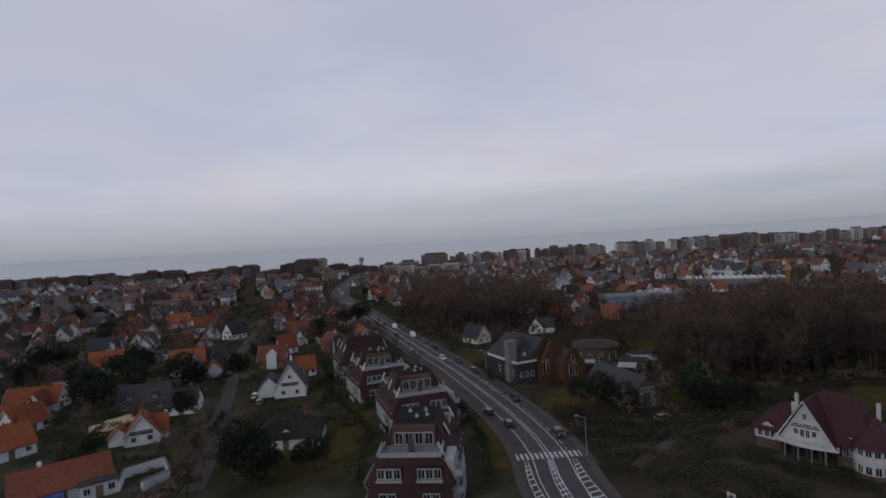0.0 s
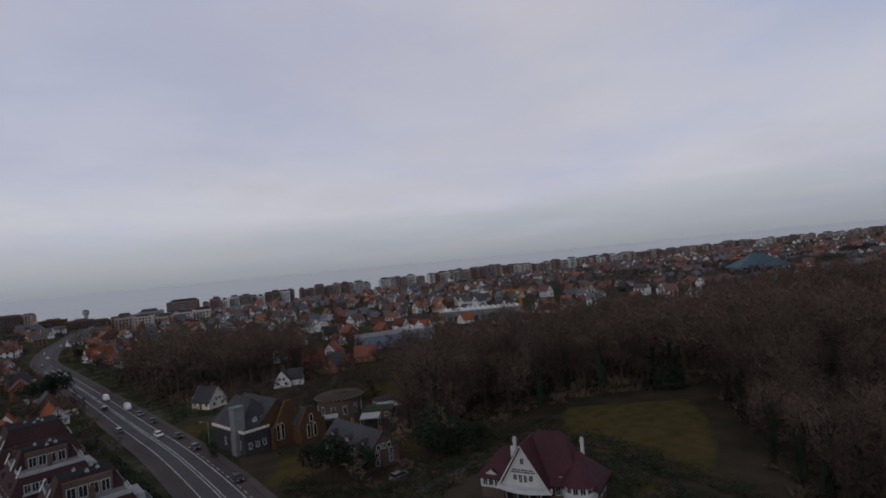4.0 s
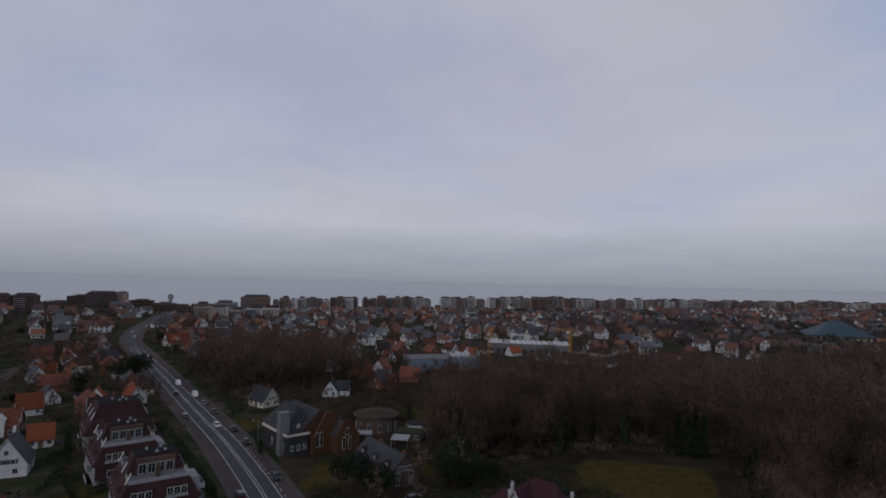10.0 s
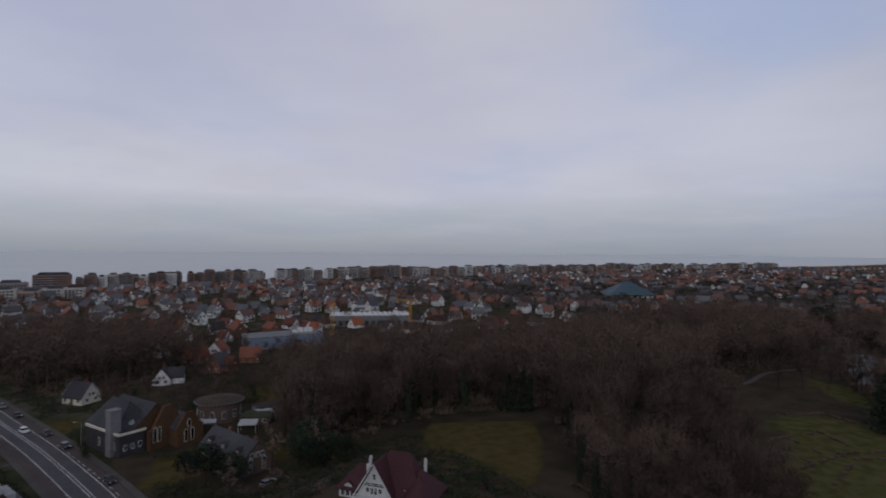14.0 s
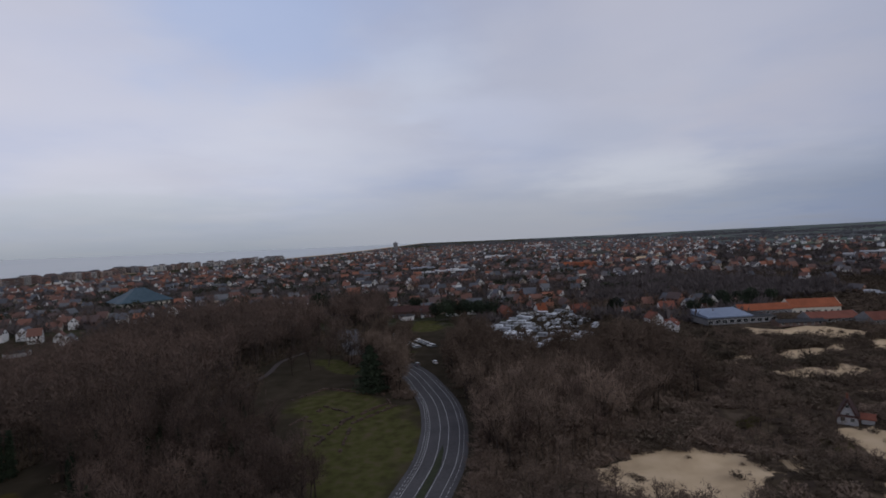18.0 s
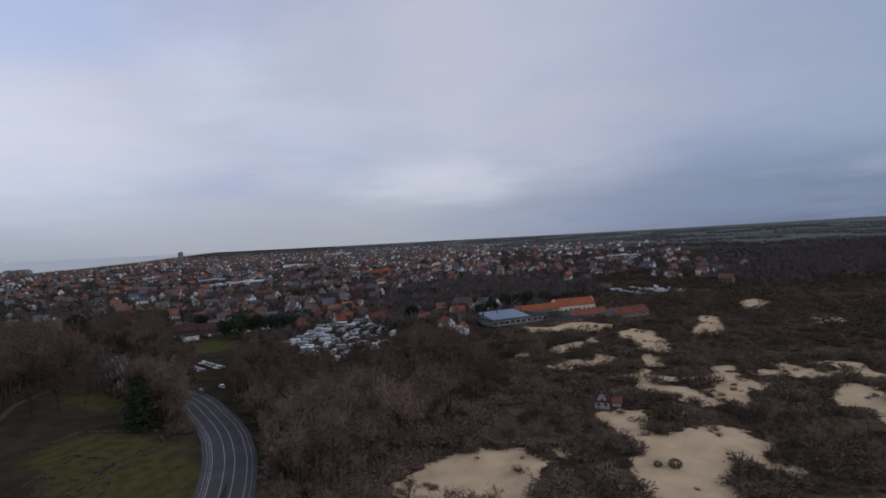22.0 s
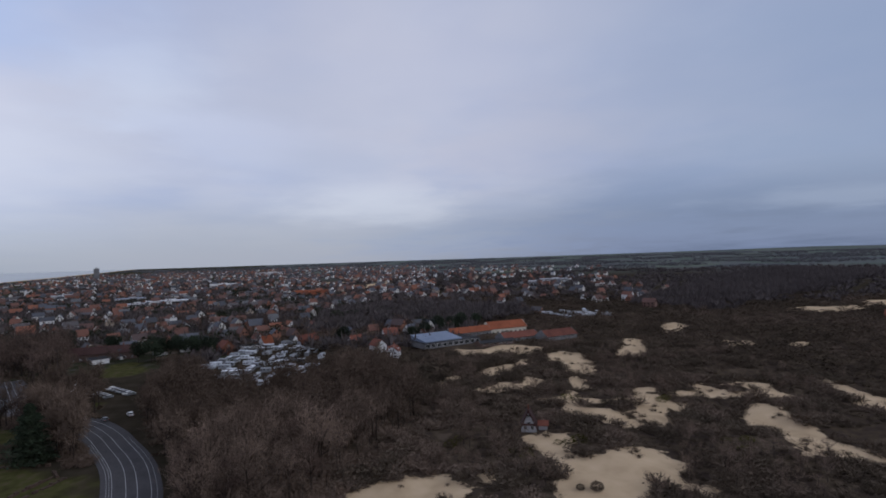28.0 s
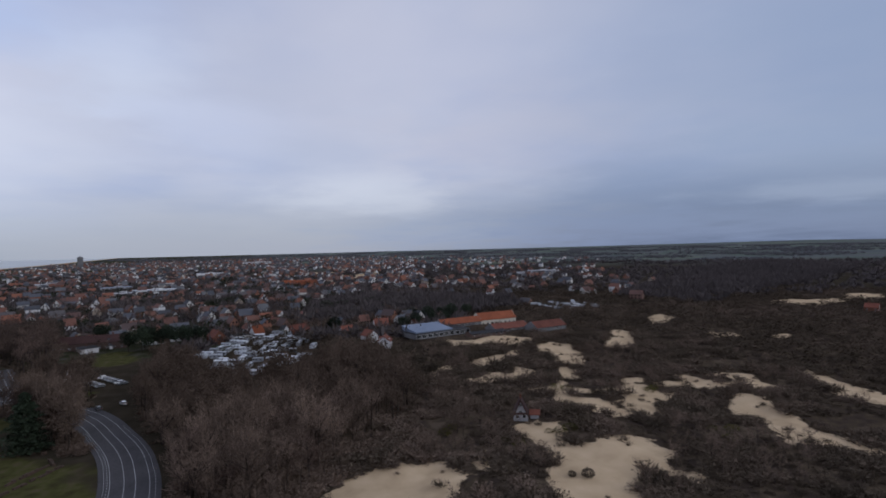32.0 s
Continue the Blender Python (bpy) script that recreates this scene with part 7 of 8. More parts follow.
near_scrub = scatter(2.9, 0.5, (86, 330, -260, 5), scrubby)
lumpy = lambda p: noise.noise(Vector((p[0] / 15, p[1] / 15, 41))) + 0.4 * noise.noise(Vector((p[0] / 6, p[1] / 6, 43))) > 0.06
sow("dune_scrub", [p for p in near_scrub if lumpy(p)], bushes, [M["scrub"]], "tall dark thorn thickets over the dunes", "scrub", (2.4, 4.6))
round_masses = [p for p in scatter(3.4, 0.5, (112, 330, -260, 0), scrubby) if sand_at(*p) > -0.75 and noise.noise(Vector((p[0] / 12, p[1] / 12, 81))) > 0.08]
sow("round_scrub", round_masses, leafy, [M["scrub"]], "rounded dark thorn bushes round the open sand", "scrub", (1.8, 3.6))
sow("low_scrub", [p for p in near_scrub if not lumpy(p)], bushes, [M["scrub"]], "low brown scrub between the dune thickets", "scrub", (0.8, 1.9))
mid_scrub = scatter(5.6, 0.5, (86, 760, -700, 5), lambda x, y: not (x < 330 and y > -260) and scrubby(x, y))
clumps = scatter(6.0, 0.5, (112, 330, -250, 0), lambda x, y: scrubby(x, y) and sand_at(x, y) < -0.12 and noise.noise(Vector((x / 30, y / 30, 14))) > 0.10)
sow("dune_thicket", clumps, [wood_shape(190 + k, 6.5, 3.2, 260, 0.06) for k in range(3)], [M["bark"], M["twig_pale"]], "taller bare thorn trees in the dunes", "thicket", (0.6, 1.1))
sow("far_scrub", mid_scrub, far_bushes, [M["scrub"]], "dark thorny scrub on the farther dunes", "scrub", (2.6, 5.2))
undergrowth = scatter(4.0, 0.5, (-40, 490, -70, 380), lambda x, y: in_woods(x, y) and road_gap(x, y) > 8 and all(abs(x - p) > 8 or abs(y - q) > 8 for p, q in taken))
sow("undergrowth", undergrowth, [thorn_shape(270 + k, 70, h, 0.09) for k, h in enumerate((1.0, 0.8, 1.15))], [M["scrub"]], "dark brown undergrowth beneath the bare trees", "undergrowth", (1.2, 3.0))

# gardens and streets of the town: bare trees, evergreens and hedges
green_spots = [(x + rng.uniform(-14, 14), y + rng.uniform(-14, 14)) for d, x, y in spots for _ in range(4 if d < 900 else 3)]
green_spots = [p for p in green_spots if road_gap(*p) > 11 and all(abs(p[0] - a) > 9 or abs(p[1] - c) > 9 for a, c in taken)]
garden_shapes = [wood_shape(150 + k, h, s, 150, 0.20) for k, (h, s) in enumerate(((10, 4.2), (8, 3.4), (12, 4.6)))]
sow("garden_trees", [p for k, p in enumerate(green_spots) if k % 2 and math.hypot(*p) < 750], garden_shapes, [M["bark"], M["twig"]], "bare garden trees between the houses", "trees", (0.6, 1.1))
sow("far_garden_trees", [p for k, p in enumerate(green_spots) if k % 2 and 750 <= math.hypot(*p) < 2200], [thorn_shape(250 + k, 55, 1.2, 0.12) for k in range(3)], [M["hazed_twig"]], "bare trees between the farther houses", "trees", (3.5, 6.5))
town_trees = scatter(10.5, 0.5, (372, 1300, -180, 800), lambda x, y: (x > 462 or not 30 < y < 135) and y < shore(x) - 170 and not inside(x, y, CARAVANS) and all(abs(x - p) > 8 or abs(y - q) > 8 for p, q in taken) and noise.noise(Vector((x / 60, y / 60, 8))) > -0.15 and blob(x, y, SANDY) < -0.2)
sow("town_trees", [p for p in town_trees if math.hypot(*p) < 1250], [thorn_shape(255 + k, 60, 1.25, 0.10) for k in range(3)], [M["hazed_twig"]], "bare trees crowding between the houses", "trees", (4.0, 8.5))
groves = scatter(9.0, 0.5, (440, 1300, -150, 620), lambda x, y: y < shore(x) - 190 and not inside(x, y, CARAVANS) and all(abs(x - p) > 7 or abs(y - q) > 7 for p, q in taken) and noise.noise(Vector((x / 45, y / 45, 71))) > 0.20)
sow("town_evergreens", groves, [bush_shape(320 + k, 80, 0.13, h) for k, h in enumerate((1.3, 1.05, 1.6))], [M["hedge"]], "dark evergreen groves between the houses", "trees", (4.0, 7.0))
sow("garden_shrubs", [p for k, p in enumerate(green_spots) if not k % 2 and math.hypot(*p) < 1500], [bush_shape(225 + k, 60, 0.15, h) for k, h in enumerate((1.0, 0.85, 1.2))], [M["hedge"]], "dark evergreen shrubs between the houses", "shrubs", (1.8, 4.2))
far_trees = scatter(30, 0.5, (300, 4300, -3600, 900), lambda x, y: 700 < math.hypot(x, y) < 4400 and y < shore(x) - 150 and noise.noise(Vector((x / 260, y / 260, 5))) > (-0.02 if math.hypot(x, y) > 1400 else -0.45) and x > 300 - y * 0.2 and blob(x, y, SANDY) < -0.1)
# beyond 1900 m the trees take the paler colour that stands in for haze
sow("distant_woods", [p for p in far_trees if math.hypot(*p) > 1900], [thorn_shape(300 + k, 44, 0.85, 0.13) for k in range(3)], [M["haze_pale_twig"]], "distant belts of bare trees", "woods", (7, 13))
sow("inland_belts", [p for p in far_trees if math.hypot(*p) <= 1900], [thorn_shape(310 + k, 44, 0.85, 0.13) for k in range(3)], [M["hazed_twig"]], "belts of bare trees beyond the dunes", "woods", (7, 13))
coarse_wood = scatter(9, 0.5, (430, 1200, -1400, -60), lambda x, y: any(inside(x, y, w) for w in WOODS[6:]))
sow("inland_wood", coarse_wood, [thorn_shape(130 + k, 60, 1.5, 0.11) for k in range(3)], [M["hazed_twig"]], "bare brown wood inland of the dunes", "wood", (4.5, 7.5))

# single trees that stand out
yew = evergreen(7, 18.5, 7.4, "tall dark yew beside the bend in the road", n=7000)
yew.matrix_world = pose(226, 58.5, 0)
oak = round_tree(3, 10, 5.0, "dense dark evergreen oak by the road")
oak.matrix_world = pose(36, 132, 0)
for x, y, s in ((59, 132, 0.9), (63, 138, 1.0), (70, 129, 0.7), (66, 132, 0.8), (-106, 160, 1.3), (-110, 166, 1.1), (-102, 154, 1.0), (-119, 206, 1.1), (-124, 200, 0.9), (-161, 213, 1.2), (-154, 218, 1.0), (-41, 106, 1.1), (-36, 102, 0.8), (-47, 296, 1.3), (-50, 302, 1.0), (-80, 120, 0.6), (41, 129, 0.8), (33, 139, 0.7), (60, 128, 0.8), (-38, 104, 0.9), (-28, 108, 0.7), (-58, 118, 0.6), (-92, 186, 1.1), (-84, 178, 0.9), (-104, 180, 1.0), (-118, 196, 0.9), (-62, 262, 1.0),
                (-130, 190, 0.9), (-30, 108, 0.6), (408, 60, 1.3), (404, 52, 1.4), (410, 46, 1.4), (446, 82, 1.4), (480, 150, 1.5), (470, 135, 1.5), (420, -70, 1.2), (405, -118, 1.1), (412, -130, 1.1), (408, -142, 1.0), (418, -155, 1.0), (440, -140, 1.1), (448, -152, 1.2), (455, -166, 1.1), (462, -178, 1.2), (436, -166, 1.0), (447, -186, 1.1), (484, 118, 1.5), (488, 132, 1.6), (482, 144, 1.4), (-58, 300, 0.9), (-150, 190, 1.0), (-170, 270, 1.0), (408, 38, 1.35), (414, 30, 1.3), (418, 38, 1.4), (422, 28, 1.3), (416, 52, 1.4), (420, 20, 1.2), (470, 170, 1.5), (484, 178, 1.6), (496, 160, 1.5)):
    t = copy_thing(oak, pose(x, y, ground_z(x, y), 0, 0, rng.uniform(0, 360)))
    t.scale = (s, s, s)
for x, y, s in ((138.8, -88.0, 1.75), (140.4, -84.2, 1.15)):
    b = new("shrub", soup("shrub", *bush_shape(211, 1100, 0.075, 1.35)[:2], [M["scrub"]]))
    b.matrix_world = pose(x, y, ground_z(x, y)) @ Matrix.Scale(s, 4)
    tagged(b, "lone rounded thorn bush on open sand", "shrub", "shrubs on the sand")
# bare trees inside the bend of the road
dense = bare_tree(95, 14.5, 5.2, 2400, "twig_pale", 0.085)
for k, (x, y, s) in enumerate(((224, 46.5, 1.1), (228, 48.5, 1.25), (231, 47.5, 1.2), (235, 49.5, 1.3), (239, 50.5, 1.2), (243, 53, 1.25), (248, 56, 1.2), (231, 53, 1.1), (254, 60, 1.2), (262, 67, 1.2))):
    t = copy_thing(dense, pose(x, y, 0, 0, 0, 61 * k)) if k else dense
    t.matrix_world = pose(x, y, 0, 0, 0, 61 * k)
    t.scale = (s * 0.9, s * 0.9, s)
for k, (x, y, s) in enumerate(((240, 52, 0.8), (246, 56, 0.9), (252, 54, 0.75), (258, 58, 0.95), (248, 63, 1.0), (262, 64, 0.9), (256, 70, 1.0), (268, 74, 0.9), (276, 84, 0.9), (270, 92, 1.0), (284, 96, 0.9), (290, 106, 1.0), (262, 98, 1.0), (254, 104, 0.9), (233, 52, 0.6), (300, 116, 1.0), (312, 122, 1.0))):
    t = copy_thing(samples[k % 3], pose(x, y, 0, 0, 0, 47 * k))
    t.scale = (s, s, s)
for k, (x, y, s) in enumerate(((-57, 112, 0.6), (-61, 121, 0.55), (-52, 106, 0.6), (-60, 128, 0.5), (-53, 114, 0.55), (-63, 116, 0.5), (-50, 100, 0.6))):
    t = copy_thing(samples[7 + k % 3], pose(x, y, 0, 0, 0, 51 * k))
    t.scale = (s, s, s)
    tagged(t, "bare reddish garden tree beside the side street", "tree", "bare garden trees")
brush = scatter(2.6, 0.5, (-66, -48, 98, 132), lambda x, y: min(math.hypot(p.x - x, p.y - y) for p in SIDE) > 3.4 and all(abs(x - p) > 7 or abs(y - q) > 7 for p, q in taken))
sow("brown_brush", brush, bushes, [M["twig_pale"]], "reddish brown bare shrubs beside the side street", "shrubs", (0.8, 2.0))

bank = [p for p in scatter(2.2, 0.5, (216, 290, 36, 90), lambda x, y: 7.8 < road_gap(x, y) < 15 and y > 30 + 0.55 * (x - 205)) if math.hypot(p[0] - 226, p[1] - 58.5) > 8]
sow("roadside_brush", bank, bushes, [M["twig_pale"]], "brown brush along the inside of the bend", "shrubs", (1.6, 3.4))

slope = scatter(2.4, 0.5, (96, 190, -60, 14), lambda x, y: road_gap(x, y) > 10 and sand_at(x, y) < -0.25 and noise.noise(Vector((x / 10, y / 10, 51))) > -0.3)
sow("slope_brush", slope, bushes, [M["twig_pale"]], "brown brush between the road and the sand", "shrubs", (1.6, 3.8))
hollow = scatter(7.0, 0.5, (112, 190, -40, 10), lambda x, y: road_gap(x, y) > 11 and sand_at(x, y) < -0.6)
sow("slope_trees", hollow, [wood_shape(195 + k, h, s, 420, 0.08) for k, (h, s) in enumerate(((9, 3.8), (11, 4.4), (8, 3.6)))], [M["bark"], M["twig_pale"]], "bare brown trees between the road and the sand", "trees", (0.7, 1.1))

# yellow-green bushes at the edge of the sand
gorse = [(170, -100), (172, -97), (169, -103), (172, -86), (168, -84), (175, -83), (185, -66), (188, -70), (193, -156), (196, -160), (210, -124), (206, -126), (128, -62), (122, -58), (118, -64), (150, -142), (146, -146), (140, -138)]
for k, (x, y) in enumerate(gorse):
    b = new("gorse_bush", soup("gorse_bush", *bush_shape(230 + k % 4, 260, 0.09, 0.9)[:2], [M["gorse"]]))
    b.matrix_world = pose(x, y, ground_z(x, y) - 0.1, 0, 0, 40 * k) @ Matrix.Scale(rng.uniform(1.6, 3.0), 4)
    tagged(b, "olive green bush at the edge of the sand", "bush", "olive bushes in the dunes")
# tufts and small bushes along the ragged rims of the sand
rim = scatter(1.7, 0.5, (112, 350, -260, 0), lambda x, y: -0.12 < sand_at(x, y) < 0.22 and noise.noise(Vector((x / 6, y / 6, 4))) > 0.02)
sow("rim_tufts", rim, [bush_shape(260 + k, 60, 0.12, 0.8) for k in range(3)], [M["scrub"]], "small dark tufts along the rims of the sand", "tufts", (0.4, 1.1))
# single bushes and clumps out on the open sand
on_sand = scatter(4.2, 0.5, (112, 350, -260, 0), lambda x, y: sand_at(x, y) > 0.0 and math.hypot(x - 139, y + 86) > 9 and math.hypot(x - 136, y + 106) > 9 and noise.noise(Vector((x / 13, y / 13, 31))) + 0.5 * noise.noise(Vector((x / 5, y / 5, 33))) > 0.26)
sow("sand_bushes", on_sand, bushes, [M["scrub"]], "rounded dark bushes scattered over the sand", "bushes", (0.7, 2.1))
# slim dark cypresses behind the meadow
cypress = evergreen(8, 13, 1.3, "slim dark cypress at the edge of the wood")
cypress.matrix_world = pose(138, 141, 0)
for k, (x, y, s) in enumerate(((140.3, 139.6, 0.9), (142, 138, 1.1), (144.5, 137, 1.0), (146, 139, 0.8), (136, 143, 0.7))):
    t = copy_thing(cypress, pose(x, y, 0, 0, 0, 70 * k))
    t.scale = (s, s, s)
verge = scatter(2.2, 0.5, (26, 100, 60, 140), lambda x, y: road_gap(x, y) > 10 and math.hypot(x - 62, y - 96) > 15 and blob(x, y, LAWNY) < -0.1 and noise.noise(Vector((x / 12, y / 12, 3))) > -0.32 and abs(x - 46.5) + abs(y - 143) > 20)
sow("verge_shrubs", verge[::4], bushes, [M["twig"]], "dark brown shrubs around the villa garden", "shrubs", (1.0, 2.2))
sow("evergreen_verge", [p for k, p in enumerate(verge) if k % 4], leafy, [M["hedge"]], "dark green shrubs around the villa garden", "shrubs", (1.0, 2.4))
front = scatter(1.6, 0.4, (36, 90, 60, 100), lambda x, y: 2.0 < (x - 60.5) * -0.80 + (y - 93.5) * -0.60 < 7.5 and abs((x - 60.5) * 0.60 + (y - 93.5) * -0.80) < 13)
sow("villa_shrubs", front, leafy, [M["hedge"]], "dark shrubs before the villa's veranda", "shrubs", (0.7, 1.6))
park = scatter(8.0, 0.5, (-60, 70, 100, 250), lambda x, y: road_gap(x, y) > 11 and noise.noise(Vector((x / 16, y / 16, 6))) > 0.05 and all(abs(x - p) > 11 or abs(y - q) > 11 for p, q in taken))
sow("garden_thicket", park, leafy, [M["hedge"]], "dark evergreen thickets in the near gardens", "shrubs", (1.4, 3.0))
def garden_free(x, y):
    return road_gap(x, y) > 10.5 and min(math.hypot(p.x - x, p.y - y) for p in SIDE) > 4 and all(abs(x - p) > 7.5 or abs(y - q) > 7.5 for p, q in taken) and all(abs(x - p) > 5.5 or abs(y - q) > 5.5 for d, p, q in spots[:241])


rows = scatter(5.2, 0.5, (-240, 12, 120, 470), lambda x, y: noise.noise(Vector((x / 14, y / 14, 11))) > -0.10 and garden_free(x, y))
sow("garden_hedging", rows, [bush_shape(290 + k, 60, 0.15, h) for k, h in enumerate((1.0, 0.8, 1.2))], [M["hedge"]], "dark hedges and evergreen shrubs between the gardens", "shrubs", (1.1, 2.6))
orchard = scatter(10.5, 0.5, (-240, 70, 120, 470), lambda x, y: noise.noise(Vector((x / 30, y / 30, 12))) > -0.25 and garden_free(x, y) and blob(x, y, LAWNY) < -0.1)
sow("garden_wood", orchard, garden_shapes, [M["bark"], M["twig"]], "bare brown trees in the gardens", "trees", (0.45, 0.85))
glebe = scatter(8.0, 0.5, (14, 110, 212, 345), lambda x, y: not in_woods(x, y) and road_gap(x, y) > 12 and all(abs(x - p) > 8 or abs(y - q) > 8 for p, q in taken) and noise.noise(Vector((x / 22, y / 22, 61))) > -0.18)
sow("glebe_trees", glebe, [wood_shape(170 + k, h, s, 260, 0.11) for k, (h, s) in enumerate(((9, 3.8), (11, 4.4), (7, 3.4)))], [M["bark"], M["twig"]], "bare brown trees in the gardens behind the church", "trees", (0.6, 1.05))
sow("glebe_shrubs", [(x + 3.5, y - 2.5) for x, y in glebe[::2]], leafy, [M["hedge"]], "dark evergreen shrubs in the gardens behind the church", "shrubs", (1.2, 2.6))
park_trees = scatter(13.0, 0.5, (-190, 75, 100, 250), lambda x, y: road_gap(x, y) > 11 and all(abs(x - p) > 9 or abs(y - q) > 9 for p, q in taken) and not in_woods(x, y) and blob(x, y, LAWNY) < -0.2)
for k, (x, y) in enumerate(park_trees[:60]):
    t = copy_thing(samples[4], pose(x, y, ground_z(x, y), 0, 0, rng.uniform(0, 360)))
    s = rng.uniform(0.45, 0.9)
    t.scale = (s, s, s)
    tagged(t, "bare garden tree with fine brown twigs", "tree", "bare garden trees")
for k in range(70):
    x, y = rng.uniform(-330, -20), rng.uniform(130, 560)
    if road_gap(x, y) > 14 and all(abs(x - p) > 8 or abs(y - q) > 8 for p, q in taken) and all(abs(x - p) > 7 or abs(y - q) > 7 for d, p, q in spots[:241]):
        t = copy_thing(oak, pose(x, y, ground_z(x, y), 0, 0, rng.uniform(0, 360)))
        s = rng.uniform(0.5, 1.0)
        t.scale = (s, s, s * rng.uniform(0.8, 1.15))

# ---------- caravan parks ----------
def caravan(L, W, h, label):
    top = thing("caravan", 0, 0, 0, 0, label, "caravan", "static caravans of the park")
    b = Build()
    b.solid([(-L / 2, -W / 2, 0.45), (L / 2, -W / 2, 0.45), (L / 2, W / 2, 0.45), (-L / 2, W / 2, 0.45)], [(-L / 2, -W / 2, h), (L / 2, -W / 2, h), (L / 2, W / 2, h), (-L / 2, W / 2, h)])
    part("body", b, M["caravan"], top)
    r = Build()
    ring = [(-L / 2 - 0.1, -W / 2 - 0.1), (L / 2 + 0.1, -W / 2 - 0.1), (L / 2 + 0.1, W / 2 + 0.1), (-L / 2 - 0.1, W / 2 + 0.1)]
    r.solid([(x, y, h) for x, y in ring], [(x * 0.94, y * 0.55, h + 0.45) for x, y in ring])
    part("roof", r, M["caravan"], top)
    g = Build()
    for s in (-1, 1):
        for k in (-0.3, 0.1, 0.36):
            g.box(k * L - 0.5, k * L + 0.5, s * (W / 2) - 0.03, s * (W / 2) + 0.03, 1.3, 2.0)
    tagged(part("glazing", g, M["glass"], top), kind="stuff")
    u = Build()
    u.box(-L / 2 + 0.3, L / 2 - 0.3, -W / 2 + 0.2, W / 2 - 0.2, 0, 0.45)
    part("skirt", u, M["grey"], top)
    return top


vans = [caravan(8.5, 3.2, 2.7, "pale static caravan with a low pitched roof"), caravan(7.0, 2.6, 2.5, "white touring caravan on its pitch"), caravan(10.0, 3.6, 2.9, "long grey-white mobile home")]
used = [False] * 3
pitches = []
for r in range(-9, 10):
    for k in range(-10, 11):
        u, v = 10.2 * k + rng.uniform(-1.2, 1.2), 7.6 * r + 3.2 * (r // 2) + rng.uniform(-0.5, 0.5)
        x, y = 360 + 0.40 * u - 0.92 * v, -14 + 0.92 * u + 0.40 * v
        if inside(x, y, CARAVANS) and rng.random() < 0.84:
            pitches.append((x, y))
pitches += scatter(8.5, 0.2, (445, 500, -325, -272), lambda x, y: int(y / 8.5) % 3 != 0)
for x, y in pitches:
    q = rng.randrange(3)
    m = pose(x, y, ground_z(x, y), 0, 0, 66 + rng.choice((0, 0, 0, 90)) + rng.uniform(-7, 7))
    if used[q]:
        v = copy_thing(vans[q], m)
    else:
        vans[q].matrix_world, used[q] = m, True
        v = vans[q]
    v.scale = (0.78, 0.80, 0.84)


# ---------- cars ----------
def car(paint, label, van=False):
    top = thing("van" if van else "car", 0, 0, 0, 0, label, "van" if van else "car", "vehicles on the coast road")
    L, W, h = (5.2, 1.95, 2.2) if van else (4.3, 1.78, 1.45)
    b = Build()
    ring = [(-L / 2, -W / 2 + 0.1), (-L / 2 + 0.2, -W / 2), (L / 2 - 0.35, -W / 2), (L / 2, -W / 2 + 0.3), (L / 2, W / 2 - 0.3), (L / 2 - 0.35, W / 2), (-L / 2 + 0.2, W / 2), (-L / 2, W / 2 - 0.1)]
    b.solid([(x, y, 0.3) for x, y in ring], [(x * 0.99, y * 0.98, 0.92 if not van else 1.05) for x, y in ring])
    part("body", b, M[paint], top)
    c0, c1 = (-L / 2 + 0.15, L / 2 - 1.1) if van else (-L / 2 + 0.35, L / 2 - 1.25)
    s = Build()
    base = 0.92 if not van else 1.05
    s.solid([(c0, -W / 2 + 0.06, base), (c1 + 0.3, -W / 2 + 0.06, base), (c1 + 0.3, W / 2 - 0.06, base), (c0, W / 2 - 0.06, base)], [(c0 + 0.3, -W / 2 + 0.2, h - 0.08), (c1 - 0.35, -W / 2 + 0.2, h - 0.08), (c1 - 0.35, W / 2 - 0.2, h - 0.08), (c0 + 0.3, W / 2 - 0.2, h - 0.08)])
    part("glasshouse", s, M["glass"] if not van else M[paint], top)
    r = Build()
    r.box(c0 + 0.25, c1 - 0.3, -W / 2 + 0.18, W / 2 - 0.18, h - 0.09, h)
    part("roof", r, M[paint], top)
    key = "wheel"
    if key not in SHARED:
        t, q = Build(), Build()
        n = 14
        ring = [(math.cos(2 * math.pi * k / n), math.sin(2 * math.pi * k / n)) for k in range(n)]
        t.solid([(0.32 * a, -0.1, 0.32 * c) for a, c in ring], [(0.32 * a, 0.1, 0.32 * c) for a, c in ring])
        q.solid([(0.19 * a, -0.11, 0.19 * c) for a, c in ring], [(0.19 * a, 0.11, 0.19 * c) for a, c in ring])
        SHARED[key] = (t.mesh("tyre", [M["tyre"]]), q.mesh("rim", [M["steel"]]))
    for sx in (-1, 1):
        for sy in (-1, 1):
            w = part("tyre", SHARED[key][0], None, top)
            w.matrix_basis = pose(sx * L * 0.31, sy * (W / 2 - 0.1), 0.32)
            part("rim", SHARED[key][1], None, w)
    for sy in (-1, 1):
        for x, mt, nm in ((L / 2 - 0.04, "lens", "headlight"), (-L / 2 + 0.02, "lamp_red", "tail_light")):
            b = Build()
            b.box(x - 0.04, x + 0.04, sy * 0.6 - 0.16, sy * 0.6 + 0.16, 0.62, 0.8)
            part(nm, b, M[mt], top)
    return top


fleet = {"car_dark": car("car_dark", "dark car on the coast road"), "car_white": car("car_white", "white car on the coast road"), "car_grey": car("car_grey", "silver-grey car on the coast road"), "van": car("car_white", "white van on the coast road", True)}
first = set()
